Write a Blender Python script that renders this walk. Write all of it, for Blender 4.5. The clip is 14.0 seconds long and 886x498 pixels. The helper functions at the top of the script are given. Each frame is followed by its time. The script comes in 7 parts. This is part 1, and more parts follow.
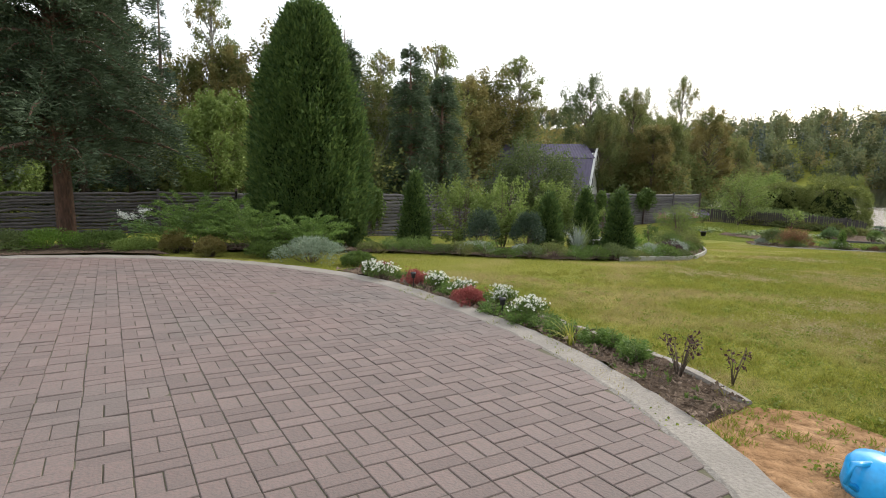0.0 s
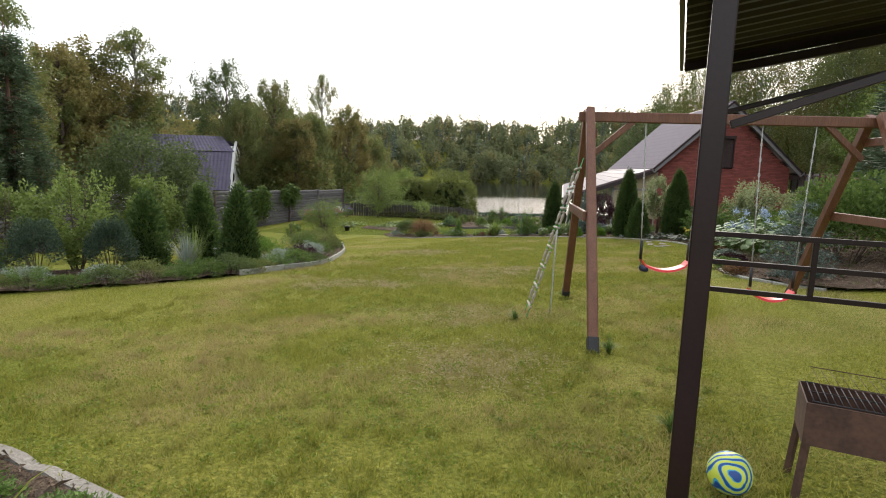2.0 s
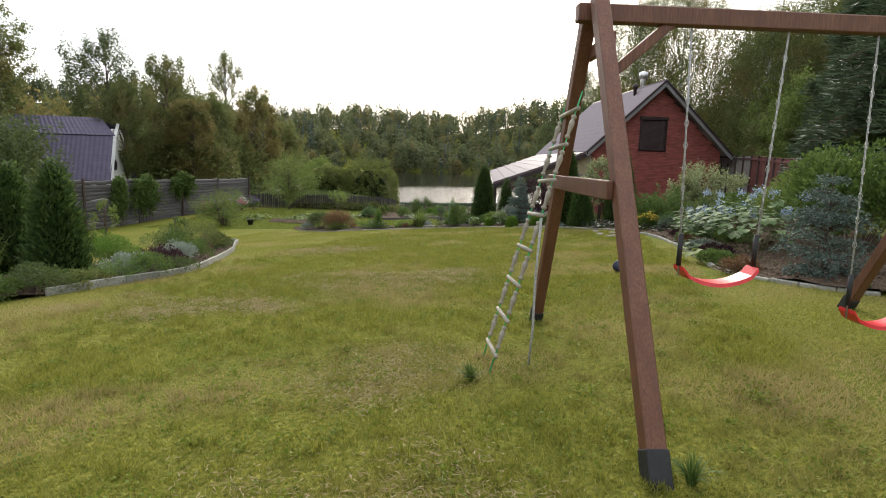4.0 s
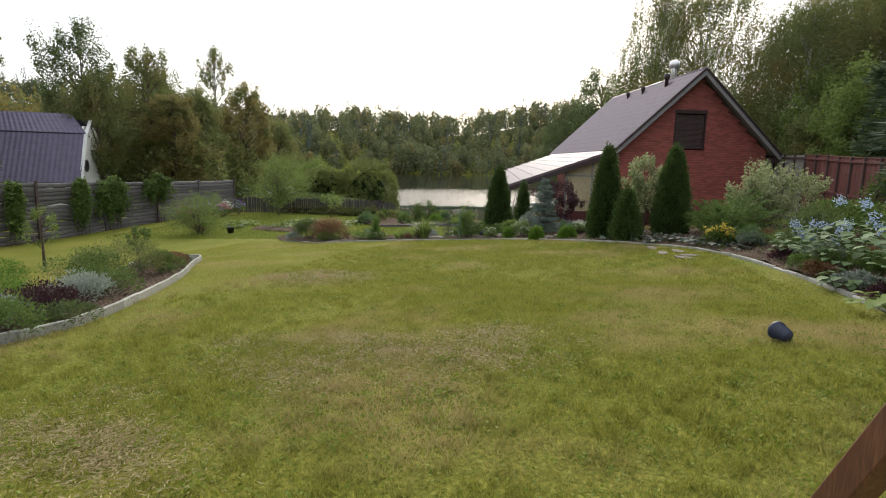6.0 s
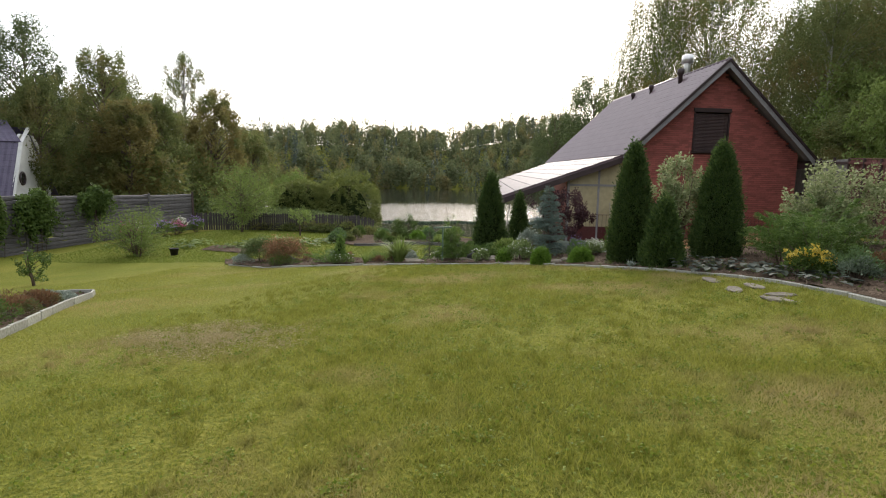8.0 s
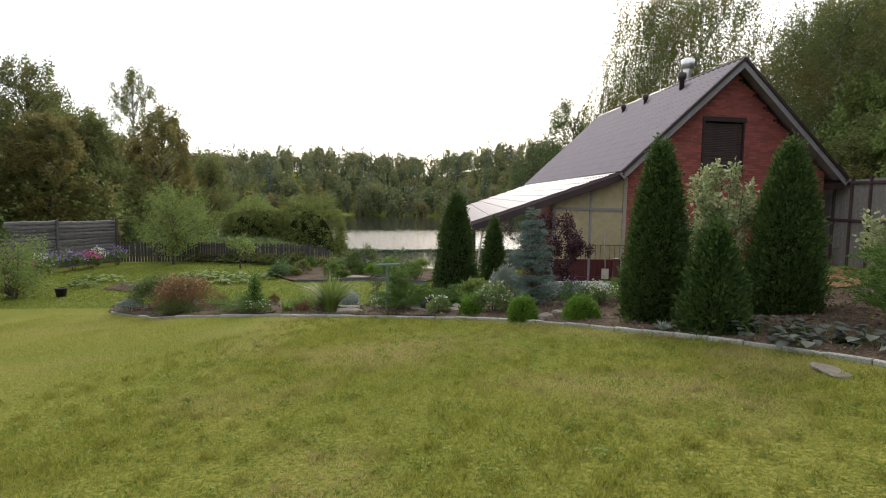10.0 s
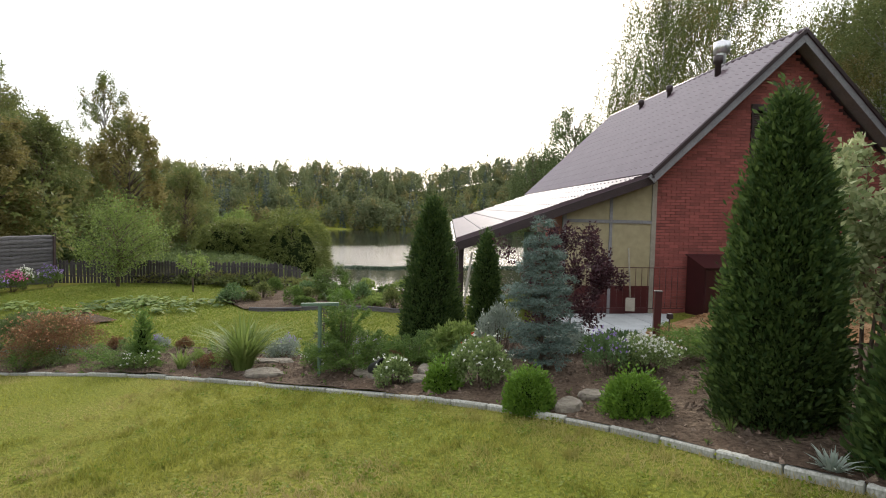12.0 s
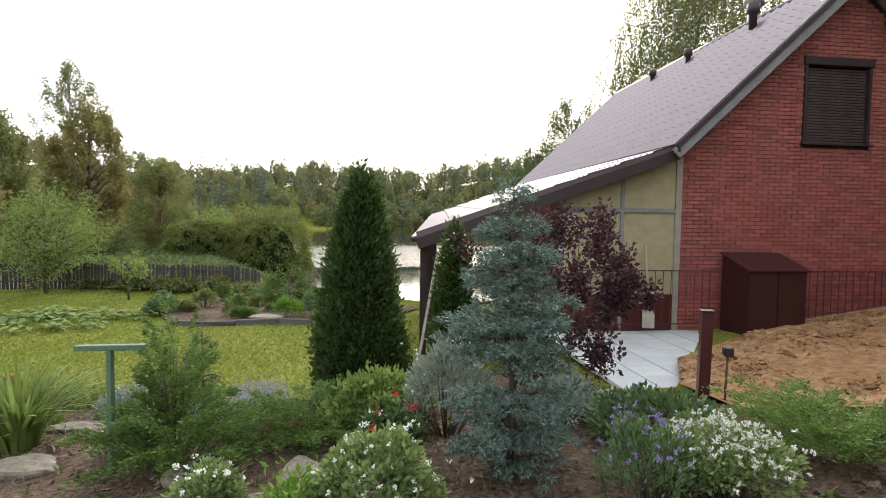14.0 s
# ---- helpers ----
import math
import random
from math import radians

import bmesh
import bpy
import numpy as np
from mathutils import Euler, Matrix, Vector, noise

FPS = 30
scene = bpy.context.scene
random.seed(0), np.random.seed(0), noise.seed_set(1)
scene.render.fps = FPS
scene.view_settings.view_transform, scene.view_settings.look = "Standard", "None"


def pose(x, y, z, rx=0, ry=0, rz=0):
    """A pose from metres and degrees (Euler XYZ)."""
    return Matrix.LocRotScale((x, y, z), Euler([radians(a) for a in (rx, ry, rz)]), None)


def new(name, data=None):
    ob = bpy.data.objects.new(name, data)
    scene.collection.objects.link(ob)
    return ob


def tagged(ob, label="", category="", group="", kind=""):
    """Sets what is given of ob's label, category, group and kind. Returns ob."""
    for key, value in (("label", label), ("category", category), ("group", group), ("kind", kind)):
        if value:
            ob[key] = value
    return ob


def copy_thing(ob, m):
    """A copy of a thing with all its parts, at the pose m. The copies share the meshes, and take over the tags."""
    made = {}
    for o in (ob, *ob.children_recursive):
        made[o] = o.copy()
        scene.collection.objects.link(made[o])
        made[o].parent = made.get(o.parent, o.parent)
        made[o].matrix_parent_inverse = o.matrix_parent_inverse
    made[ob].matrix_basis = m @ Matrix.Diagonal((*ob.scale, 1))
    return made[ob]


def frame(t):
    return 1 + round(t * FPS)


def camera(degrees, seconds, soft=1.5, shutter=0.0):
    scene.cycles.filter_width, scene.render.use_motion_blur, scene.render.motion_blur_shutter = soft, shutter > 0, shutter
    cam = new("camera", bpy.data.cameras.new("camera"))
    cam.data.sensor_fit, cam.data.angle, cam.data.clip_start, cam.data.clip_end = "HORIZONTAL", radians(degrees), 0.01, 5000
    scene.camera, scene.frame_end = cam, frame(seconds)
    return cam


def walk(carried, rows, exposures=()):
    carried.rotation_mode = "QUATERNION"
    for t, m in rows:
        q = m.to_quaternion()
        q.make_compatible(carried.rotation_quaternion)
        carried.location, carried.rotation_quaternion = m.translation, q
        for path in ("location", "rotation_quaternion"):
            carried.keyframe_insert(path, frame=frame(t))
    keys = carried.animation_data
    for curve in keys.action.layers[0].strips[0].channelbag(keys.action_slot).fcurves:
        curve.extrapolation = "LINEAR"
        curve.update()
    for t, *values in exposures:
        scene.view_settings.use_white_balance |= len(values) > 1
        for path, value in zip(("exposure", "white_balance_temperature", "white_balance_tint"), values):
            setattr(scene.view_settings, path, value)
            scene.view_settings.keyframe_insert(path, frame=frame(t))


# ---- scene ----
from mathutils.geometry import delaunay_2d_cdt

cam = camera(78.5, 14.0, 1.0)
METRES, EYE, TILT, LEAN, TURN = 25.0, 1.5, -0.9, 1.44, -31.9
ROWS = [
    (0.0, 0.0, 0.0, 0.0, 0.39, -7.95, -2.8),
    (0.5, 0.0158, 0.0277, 0.0014, -1.61, -8.13, -2.83),
    (1.0, 0.0331, 0.0489, 0.0004, -11.08, -7.46, -2.8),
    (1.5, 0.0526, 0.0753, 0.0006, -24.58, -7.05, -2.54),
    (2.0, 0.0693, 0.0988, 0.0002, -34.65, -6.71, -2.35),
    (2.5, 0.0827, 0.1223, -0.0009, -39.69, -7.1, -2.22),
    (3.0, 0.1022, 0.1446, -0.0064, -42.65, -7.34, -1.94),
    (5.5, 0.2143, 0.2843, -0.0087, -42.95, -7.37, -1.88),
    (6.0, 0.235, 0.3114, -0.0095, -42.96, -7.18, -1.87),
    (6.5, 0.2618, 0.3383, -0.0114, -42.9, -6.37, -1.68),
    (7.0, 0.2898, 0.3644, -0.0143, -43.09, -5.48, -1.6),
    (7.5, 0.3183, 0.3904, -0.016, -43.23, -5.25, -1.57),
    (8.0, 0.3475, 0.4153, -0.0148, -44.17, -5.61, -1.55),
    (10.5, 0.5177, 0.5371, -0.015, -46.73, -2.08, -1.4),
    (11.0, 0.5511, 0.5584, -0.0145, -46.81, -1.61, -1.39),
    (11.5, 0.5795, 0.5831, -0.0148, -46.81, -1.39, -1.53),
    (12.0, 0.6056, 0.6046, -0.0132, -46.49, -1.17, -1.55),
    (12.5, 0.6298, 0.6237, -0.0142, -45.26, -0.84, -1.51),
    (13.0, 0.6579, 0.6405, -0.0153, -44.7, -1.02, -1.44),
    (13.5, 0.6896, 0.6579, -0.0165, -44.64, -1.12, -1.35),
    (14.0, 0.7212, 0.6711, -0.0163, -46.51, -1.18, -1.24),
]
walk(cam, [(t, pose(0, 0, EYE, TILT, LEAN, TURN) @ pose(METRES * x, METRES * y, METRES * z, 90 + pitch, roll, yaw)) for t, x, y, z, yaw, pitch, roll in ROWS],
     exposures=[(0.0, 0.68), (2.5, 0.56), (8.0, 0.46), (11.0, 0.50), (14.0, 1.0)])

# ---- light ----
SUN_DIR = Vector((1.0, 0.12, 0.62)).normalized()
world = bpy.data.worlds.new("world")
scene.world = world
world.use_nodes = True
wn, wl = world.node_tree.nodes, world.node_tree.links
wn.clear()
sky = wn.new("ShaderNodeTexSky")
sky.sky_type = "NISHITA"
sky.sun_disc = False
sky.sun_elevation = math.asin(SUN_DIR.z)
sky.sun_rotation = math.atan2(SUN_DIR.x, SUN_DIR.y)
sky.dust_density = 4.0
skybg = wn.new("ShaderNodeBackground")
skybg.inputs["Strength"].default_value = 0.06
cloud = wn.new("ShaderNodeBackground")
cloud.inputs["Color"].default_value = (0.97, 0.98, 1.0, 1)
cloud.inputs["Strength"].default_value = 0.95
add = wn.new("ShaderNodeAddShader")
wout = wn.new("ShaderNodeOutputWorld")
wl.new(sky.outputs[0], skybg.inputs["Color"])
wl.new(skybg.outputs[0], add.inputs[0])
wl.new(cloud.outputs[0], add.inputs[1])
wl.new(add.outputs[0], wout.inputs["Surface"])
sun = new("sun", bpy.data.lights.new("sun", "SUN"))
sun.data.energy = 1.5
sun.data.angle = radians(12)
sun.data.color = (1.0, 0.95, 0.86)
sun.rotation_euler = SUN_DIR.to_track_quat("Z", "Y").to_euler()


# ---- materials ----
def mix_rgb(nt, fac, a, b, mode="MIX"):
    n = nt.nodes.new("ShaderNodeMix")
    n.data_type, n.blend_type = "RGBA", mode
    for sock, val in ((n.inputs[0], fac), (n.inputs[6], a), (n.inputs[7], b)):
        if hasattr(val, "default_value") or hasattr(val, "links"):
            nt.links.new(val, sock)
        else:
            sock.default_value = val if isinstance(val, float) else (*val, 1)
    return n.outputs[2]


def noise_fac(nt, scale, lo=0.35, hi=0.65, detail=4.0, coord="Object", stretch=None):
    tc = nt.nodes.new("ShaderNodeTexCoord")
    src = tc.outputs[coord]
    if stretch:
        mp = nt.nodes.new("ShaderNodeMapping")
        mp.inputs["Scale"].default_value = stretch
        nt.links.new(src, mp.inputs[0])
        src = mp.outputs[0]
    n = nt.nodes.new("ShaderNodeTexNoise")
    n.inputs["Scale"].default_value = scale
    n.inputs["Detail"].default_value = detail
    nt.links.new(src, n.inputs["Vector"])
    r = nt.nodes.new("ShaderNodeMapRange")
    r.inputs[1].default_value, r.inputs[2].default_value = lo, hi
    nt.links.new(n.outputs[0], r.inputs[0])
    return r.outputs[0]


def mat(name, c1, c2, c3=None, scale=3.0, fine=40.0, rough=0.8, bump=0.3, dist=0.01, metal=0.0, coat=0.0, vary=0.0, stretch=None, island=False, spec=None):
    """Two-scale noise colour, fine bump, and a value shift per object or per island."""
    m = bpy.data.materials.new(name)
    m.use_nodes = True
    nt = m.node_tree
    b = nt.nodes["Principled BSDF"]
    col = mix_rgb(nt, noise_fac(nt, scale, stretch=stretch), c1, c2)
    f = noise_fac(nt, fine, 0.3, 0.7, 6.0, stretch=stretch)
    col = mix_rgb(nt, f, col, c3 or tuple(0.75 * a for a in c1)) if c3 else mix_rgb(nt, 0.35, col, mix_rgb(nt, f, tuple(0.7 * a for a in c1), tuple(1.2 * a for a in c2)))
    if vary:
        src = nt.nodes.new("ShaderNodeNewGeometry").outputs["Random Per Island"] if island else nt.nodes.new("ShaderNodeObjectInfo").outputs["Random"]
        r = nt.nodes.new("ShaderNodeMapRange")
        r.inputs[3].default_value, r.inputs[4].default_value = 1 - vary, 1 + vary
        nt.links.new(src, r.inputs[0])
        hsv = nt.nodes.new("ShaderNodeHueSaturation")
        nt.links.new(col, hsv.inputs["Color"])
        nt.links.new(r.outputs[0], hsv.inputs["Value"])
        col = hsv.outputs[0]
    nt.links.new(col, b.inputs["Base Color"])
    b.inputs["Roughness"].default_value = rough
    b.inputs["Metallic"].default_value = metal
    b.inputs["Coat Weight"].default_value = coat
    if spec is not None:
        b.inputs["Specular IOR Level"].default_value = spec
    if bump:
        bp = nt.nodes.new("ShaderNodeBump")
        bp.inputs["Strength"].default_value = bump
        bp.inputs["Distance"].default_value = dist
        nt.links.new(f, bp.inputs["Height"])
        nt.links.new(bp.outputs[0], b.inputs["Normal"])
    return m


def leaf_mat(name, c1, c2, c3=None, trans=0.35, rough=0.6, scale=0.6):
    """Leaves: colour by clump and by leaf, some light through them."""
    m = bpy.data.materials.new(name)
    m.use_nodes = True
    nt = m.node_tree
    b = nt.nodes["Principled BSDF"]
    isl = nt.nodes.new("ShaderNodeNewGeometry").outputs["Random Per Island"]
    col = mix_rgb(nt, isl, c1, c2)
    if c3:
        col = mix_rgb(nt, noise_fac(nt, scale, 0.5, 0.66, 2.0), col, c3)
    oi = nt.nodes.new("ShaderNodeObjectInfo")
    r = nt.nodes.new("ShaderNodeMapRange")
    r.inputs[3].default_value, r.inputs[4].default_value = 0.85, 1.15
    nt.links.new(oi.outputs["Random"], r.inputs[0])
    hsv = nt.nodes.new("ShaderNodeHueSaturation")
    nt.links.new(col, hsv.inputs["Color"])
    nt.links.new(r.outputs[0], hsv.inputs["Value"])
    nt.links.new(hsv.outputs[0], b.inputs["Base Color"])
    b.inputs["Roughness"].default_value = rough
    b.inputs["Specular IOR Level"].default_value = 0.25
    tr = nt.nodes.new("ShaderNodeBsdfTranslucent")
    nt.links.new(hsv.outputs[0], tr.inputs["Color"])
    mx = nt.nodes.new("ShaderNodeMixShader")
    mx.inputs[0].default_value = trans
    nt.links.new(b.outputs[0], mx.inputs[1])
    nt.links.new(tr.outputs[0], mx.inputs[2])
    nt.links.new(mx.outputs[0], nt.nodes["Material Output"].inputs["Surface"])
    return m


GRASS = mat("grass", (0.175, 0.195, 0.026), (0.275, 0.255, 0.052), (0.10, 0.12, 0.018), scale=0.45, fine=26, rough=0.95, bump=0.9, dist=0.04, spec=0.1)
BLADE = leaf_mat("grass_blade", (0.15, 0.175, 0.022), (0.31, 0.30, 0.06), (0.35, 0.29, 0.12), trans=0.45, scale=0.55)
SOIL = mat("soil", (0.105, 0.072, 0.05), (0.20, 0.15, 0.107), (0.065, 0.045, 0.032), scale=2.5, fine=22, rough=1.0, bump=1.0, dist=0.05, spec=0.1)
CLOVER = leaf_mat("clover_leaf", (0.12, 0.175, 0.02), (0.25, 0.29, 0.04), trans=0.35)
STRAW = leaf_mat("dry_blade", (0.30, 0.24, 0.11), (0.42, 0.35, 0.19), trans=0.3)
CLOD = mat("soil_clod", (0.125, 0.088, 0.06), (0.28, 0.205, 0.148), (0.07, 0.05, 0.037), scale=30, fine=80, rough=1.0, bump=0.0, vary=0.4, island=True)
SAND = mat("sand", (0.31, 0.175, 0.085), (0.41, 0.26, 0.145), (0.19, 0.105, 0.05), scale=1.4, fine=9, rough=1.0, bump=1.0, dist=0.05, spec=0.1)
CONCRETE = mat("concrete", (0.19, 0.172, 0.15), (0.255, 0.235, 0.205), (0.165, 0.148, 0.125), scale=1.5, fine=45, rough=0.9, bump=0.6, vary=0.12)
WHITE_KERB = mat("pale_concrete", (0.42, 0.42, 0.38), (0.30, 0.30, 0.26), (0.2, 0.2, 0.16), scale=3, fine=30, rough=0.9, bump=0.5, vary=0.15)
PAVER = mat("paver", (0.165, 0.108, 0.097), (0.118, 0.097, 0.088), (0.098, 0.08, 0.072), scale=0.45, fine=60, rough=0.8, bump=0.5, dist=0.004, vary=0.14)
PAVER_FAR = mat("paver_joined", (0.165, 0.108, 0.097), (0.118, 0.097, 0.088), (0.098, 0.08, 0.072), scale=0.45, fine=60, rough=0.8, bump=0.5, dist=0.004, vary=0.14, island=True)
JOINT = mat("joint_sand", (0.06, 0.05, 0.038), (0.10, 0.085, 0.06), (0.07, 0.075, 0.035), rough=1.0)
SLAB = mat("paving_slab", (0.36, 0.38, 0.38), (0.45, 0.46, 0.46), scale=2, fine=40, rough=0.85, vary=0.08)
ROCK = mat("rock", (0.15, 0.135, 0.10), (0.24, 0.215, 0.165), (0.11, 0.09, 0.07), scale=4, fine=18, rough=0.9, bump=0.8, dist=0.02, vary=0.15)
FENCE = mat("weathered_board", (0.10, 0.095, 0.10), (0.17, 0.16, 0.16), (0.06, 0.055, 0.055), scale=1.2, fine=14, rough=0.9, bump=0.6, dist=0.015, stretch=(0.4, 3, 6), vary=0.22)
FENCE_BROWN = mat("dark_slab_board", (0.045, 0.04, 0.042), (0.085, 0.075, 0.078), (0.025, 0.022, 0.024), scale=1.2, fine=14, rough=0.9, bump=0.6, dist=0.015, stretch=(0.4, 3, 6), vary=0.25)
PALE_BOARD = mat("grey_weathered_plank", (0.22, 0.21, 0.19), (0.32, 0.31, 0.28), (0.13, 0.12, 0.11), scale=3, fine=20, rough=0.9, vary=0.1, stretch=(4, 4, 0.5))
FENCE_DARK = mat("stained_post", (0.045, 0.025, 0.025), (0.07, 0.045, 0.04), rough=0.8, vary=0.1)
PICKET = mat("dark_picket", (0.035, 0.03, 0.03), (0.065, 0.056, 0.052), rough=0.9, vary=0.2, stretch=(4, 4, 0.5))
REDFENCE = mat("red_brown_board", (0.11, 0.035, 0.03), (0.16, 0.06, 0.05), rough=0.7, vary=0.15, stretch=(4, 4, 0.5))
REDWOOD = mat("stained_timber", (0.135, 0.052, 0.026), (0.19, 0.082, 0.042), (0.09, 0.035, 0.02), scale=2, fine=18, rough=0.55, bump=0.25, dist=0.003, vary=0.12, stretch=(6, 6, 0.6))
PALEWOOD = mat("turned_beech", (0.24, 0.21, 0.165), (0.33, 0.30, 0.24), scale=6, fine=40, rough=0.6, bump=0.15, vary=0.12)
DARKMETAL = mat("brown_painted_steel", (0.012, 0.005, 0.006), (0.018, 0.009, 0.009), scale=4, fine=50, rough=0.36, bump=0.08, dist=0.002, spec=0.35)
CABINET = mat("dark_red_sheet", (0.038, 0.009, 0.010), (0.028, 0.008, 0.009), scale=3, fine=20, rough=0.35, bump=0.1)
BLACK = mat("black_rubber", (0.012, 0.012, 0.013), (0.02, 0.02, 0.022), rough=0.6)
RUST = mat("rusted_steel", (0.05, 0.025, 0.018), (0.11, 0.055, 0.035), scale=8, fine=40, rough=0.75, bump=0.3, dist=0.003)
CHROME = mat("chromed_wire", (0.5, 0.5, 0.5), (0.6, 0.6, 0.6), rough=0.3, metal=1.0, bump=0.0)
REDPLASTIC = mat("red_plastic", (0.6, 0.02, 0.025), (0.66, 0.03, 0.035), rough=0.35, bump=0.0)
BLUEPLASTIC = mat("blue_plastic", (0.01, 0.28, 0.62), (0.02, 0.33, 0.68), rough=0.3, bump=0.0)
NAVYPLASTIC = mat("navy_plastic", (0.015, 0.02, 0.045), (0.03, 0.035, 0.07), rough=0.5, bump=0.0)
GREENMETAL = mat("green_paint", (0.06, 0.11, 0.07), (0.11, 0.17, 0.11), rough=0.5, fine=60)
GREENROPE = mat("green_cord", (0.03, 0.35, 0.12), (0.05, 0.42, 0.16), rough=0.7, bump=0.0)
ROPE = mat("pale_rope", (0.5, 0.5, 0.45), (0.25, 0.25, 0.25), scale=60, fine=120, rough=0.9)
BRICK = mat("red_brick", (0.29, 0.080, 0.063), (0.265, 0.072, 0.057), (0.21, 0.06, 0.05), scale=4, fine=40, rough=0.8, bump=0.25, dist=0.004, vary=0.22)
BRICK_FAR = mat("red_brick_joined", (0.29, 0.080, 0.063), (0.265, 0.072, 0.057), (0.21, 0.06, 0.05), scale=4, fine=40, rough=0.8, bump=0.25, dist=0.004, vary=0.22, island=True)
MORTAR = mat("mortar", (0.055, 0.022, 0.02), (0.04, 0.018, 0.016), rough=0.95)
ROOFTILE = mat("brown_metal_tile", (0.085, 0.052, 0.062), (0.115, 0.075, 0.088), scale=3, fine=30, rough=0.30, bump=0.1, dist=0.002, spec=0.9, coat=0.3)
VIOLETTILE = mat("violet_metal_tile", (0.055, 0.045, 0.085), (0.085, 0.07, 0.12), scale=3, fine=20, rough=0.5)
FASCIA = mat("grey_trim", (0.17, 0.165, 0.17), (0.22, 0.215, 0.22), rough=0.6, fine=20)
DARKTRIM = mat("dark_brown_trim", (0.022, 0.012, 0.012), (0.035, 0.02, 0.02), rough=0.5)
SHUTTER = mat("brown_shutter_slat", (0.045, 0.028, 0.028), (0.065, 0.042, 0.042), rough=0.5, vary=0.1)
BOX_RED = mat("oxide_red_paint", (0.075, 0.013, 0.013), (0.055, 0.011, 0.011), scale=3, fine=20, rough=0.4, bump=0.1)
PLASTER = mat("pale_render", (0.60, 0.60, 0.58), (0.5, 0.5, 0.49), rough=0.9)
FROST = mat("yellowed_sheet", (0.30, 0.26, 0.15), (0.36, 0.31, 0.19), scale=0.8, fine=6, rough=0.35, bump=0.1)
DARKGLASS = mat("dark_glass", (0.02, 0.02, 0.02), (0.03, 0.03, 0.03), rough=0.08, bump=0.0)
ALU = mat("galvanised_sheet", (0.6, 0.6, 0.6), (0.7, 0.7, 0.7), rough=0.35, metal=0.8, bump=0.05)
BARK = mat("bark", (0.12, 0.085, 0.06), (0.19, 0.14, 0.10), (0.06, 0.045, 0.035), scale=6, fine=18, rough=0.95, bump=0.9, dist=0.03, stretch=(2, 2, 0.5))
BARK_RED = mat("pine_bark", (0.14, 0.075, 0.05), (0.22, 0.12, 0.08), (0.08, 0.05, 0.035), scale=5, fine=12, rough=0.95, bump=0.9, dist=0.03, stretch=(2, 2, 0.5))
BARK_BIRCH = mat("birch_bark", (0.6, 0.58, 0.54), (0.48, 0.46, 0.42), (0.08, 0.07, 0.06), scale=3, fine=5, rough=0.8, bump=0.3, dist=0.01, stretch=(0.6, 0.6, 3))
# near-black: the shade deep inside dense crowns, put into the colour
CORE = mat("crown_inner_shade", (0.010, 0.017, 0.006), (0.018, 0.026, 0.009), rough=1.0, spec=0.0)
L_THUJA = leaf_mat("thuja_scale_leaf", (0.034, 0.070, 0.020), (0.105, 0.155, 0.040), trans=0.38)
L_THUJA_BRIGHT = leaf_mat("bright_thuja_leaf", (0.08, 0.16, 0.018), (0.15, 0.25, 0.035), trans=0.25)
L_JUNIPER = leaf_mat("juniper_leaf", (0.065, 0.125, 0.026), (0.16, 0.24, 0.055), trans=0.35)
L_BLUE = leaf_mat("blue_spruce_needle", (0.07, 0.105, 0.085), (0.155, 0.21, 0.18), trans=0.1)
L_PINE = leaf_mat("pine_needle", (0.050, 0.080, 0.040), (0.105, 0.145, 0.08), trans=0.25)
L_SPRUCE = leaf_mat("spruce_needle", (0.045, 0.075, 0.045), (0.085, 0.125, 0.075), trans=0.2)
L_OLIVE = leaf_mat("olive_leaf", (0.095, 0.125, 0.038), (0.18, 0.20, 0.065), (0.19, 0.17, 0.06), trans=0.45, scale=0.5)
L_GREEN = leaf_mat("mid_green_leaf", (0.06, 0.105, 0.022), (0.13, 0.19, 0.045), trans=0.35)
L_OAK = leaf_mat("dark_leaf", (0.065, 0.095, 0.032), (0.125, 0.16, 0.055), trans=0.4)
L_GOLD = leaf_mat("autumn_leaf", (0.17, 0.15, 0.05), (0.24, 0.20, 0.07), (0.11, 0.14, 0.042), trans=0.45, scale=0.4)
L_BIRCH = leaf_mat("birch_leaf", (0.10, 0.13, 0.036), (0.18, 0.205, 0.065), (0.21, 0.17, 0.055), trans=0.42, scale=0.4)
L_LIGHT = leaf_mat("light_green_leaf", (0.13, 0.19, 0.04), (0.22, 0.28, 0.08), trans=0.4)
L_WILLOW = leaf_mat("willow_leaf", (0.11, 0.14, 0.034), (0.20, 0.225, 0.058), trans=0.35)
L_PURPLE = leaf_mat("purple_leaf", (0.035, 0.014, 0.020), (0.08, 0.035, 0.04), trans=0.25)
L_GREY = leaf_mat("silver_leaf", (0.22, 0.27, 0.22), (0.32, 0.36, 0.30), trans=0.2)
L_TURF = leaf_mat("lower_turf_blade", (0.15, 0.195, 0.028), (0.19, 0.235, 0.036), trans=0.4)
L_SILVER = leaf_mat("grey_green_leaf", (0.12, 0.165, 0.11), (0.22, 0.27, 0.19), trans=0.25)
L_RUST = leaf_mat("rusty_leaf", (0.16, 0.07, 0.04), (0.20, 0.13, 0.06), (0.09, 0.12, 0.04), trans=0.3, scale=2.5)
L_HOSTA = leaf_mat("broad_leaf", (0.075, 0.13, 0.05), (0.14, 0.21, 0.08), trans=0.25)
L_BERG = leaf_mat("dark_broad_leaf", (0.035, 0.05, 0.04), (0.07, 0.08, 0.06), trans=0.15)
# far leaves painted lighter than near ones, for the haze across the lake
L_FAR = leaf_mat("hazed_far_leaf", (0.11, 0.14, 0.068), (0.19, 0.21, 0.095), (0.24, 0.21, 0.085), trans=0.4, scale=0.09)
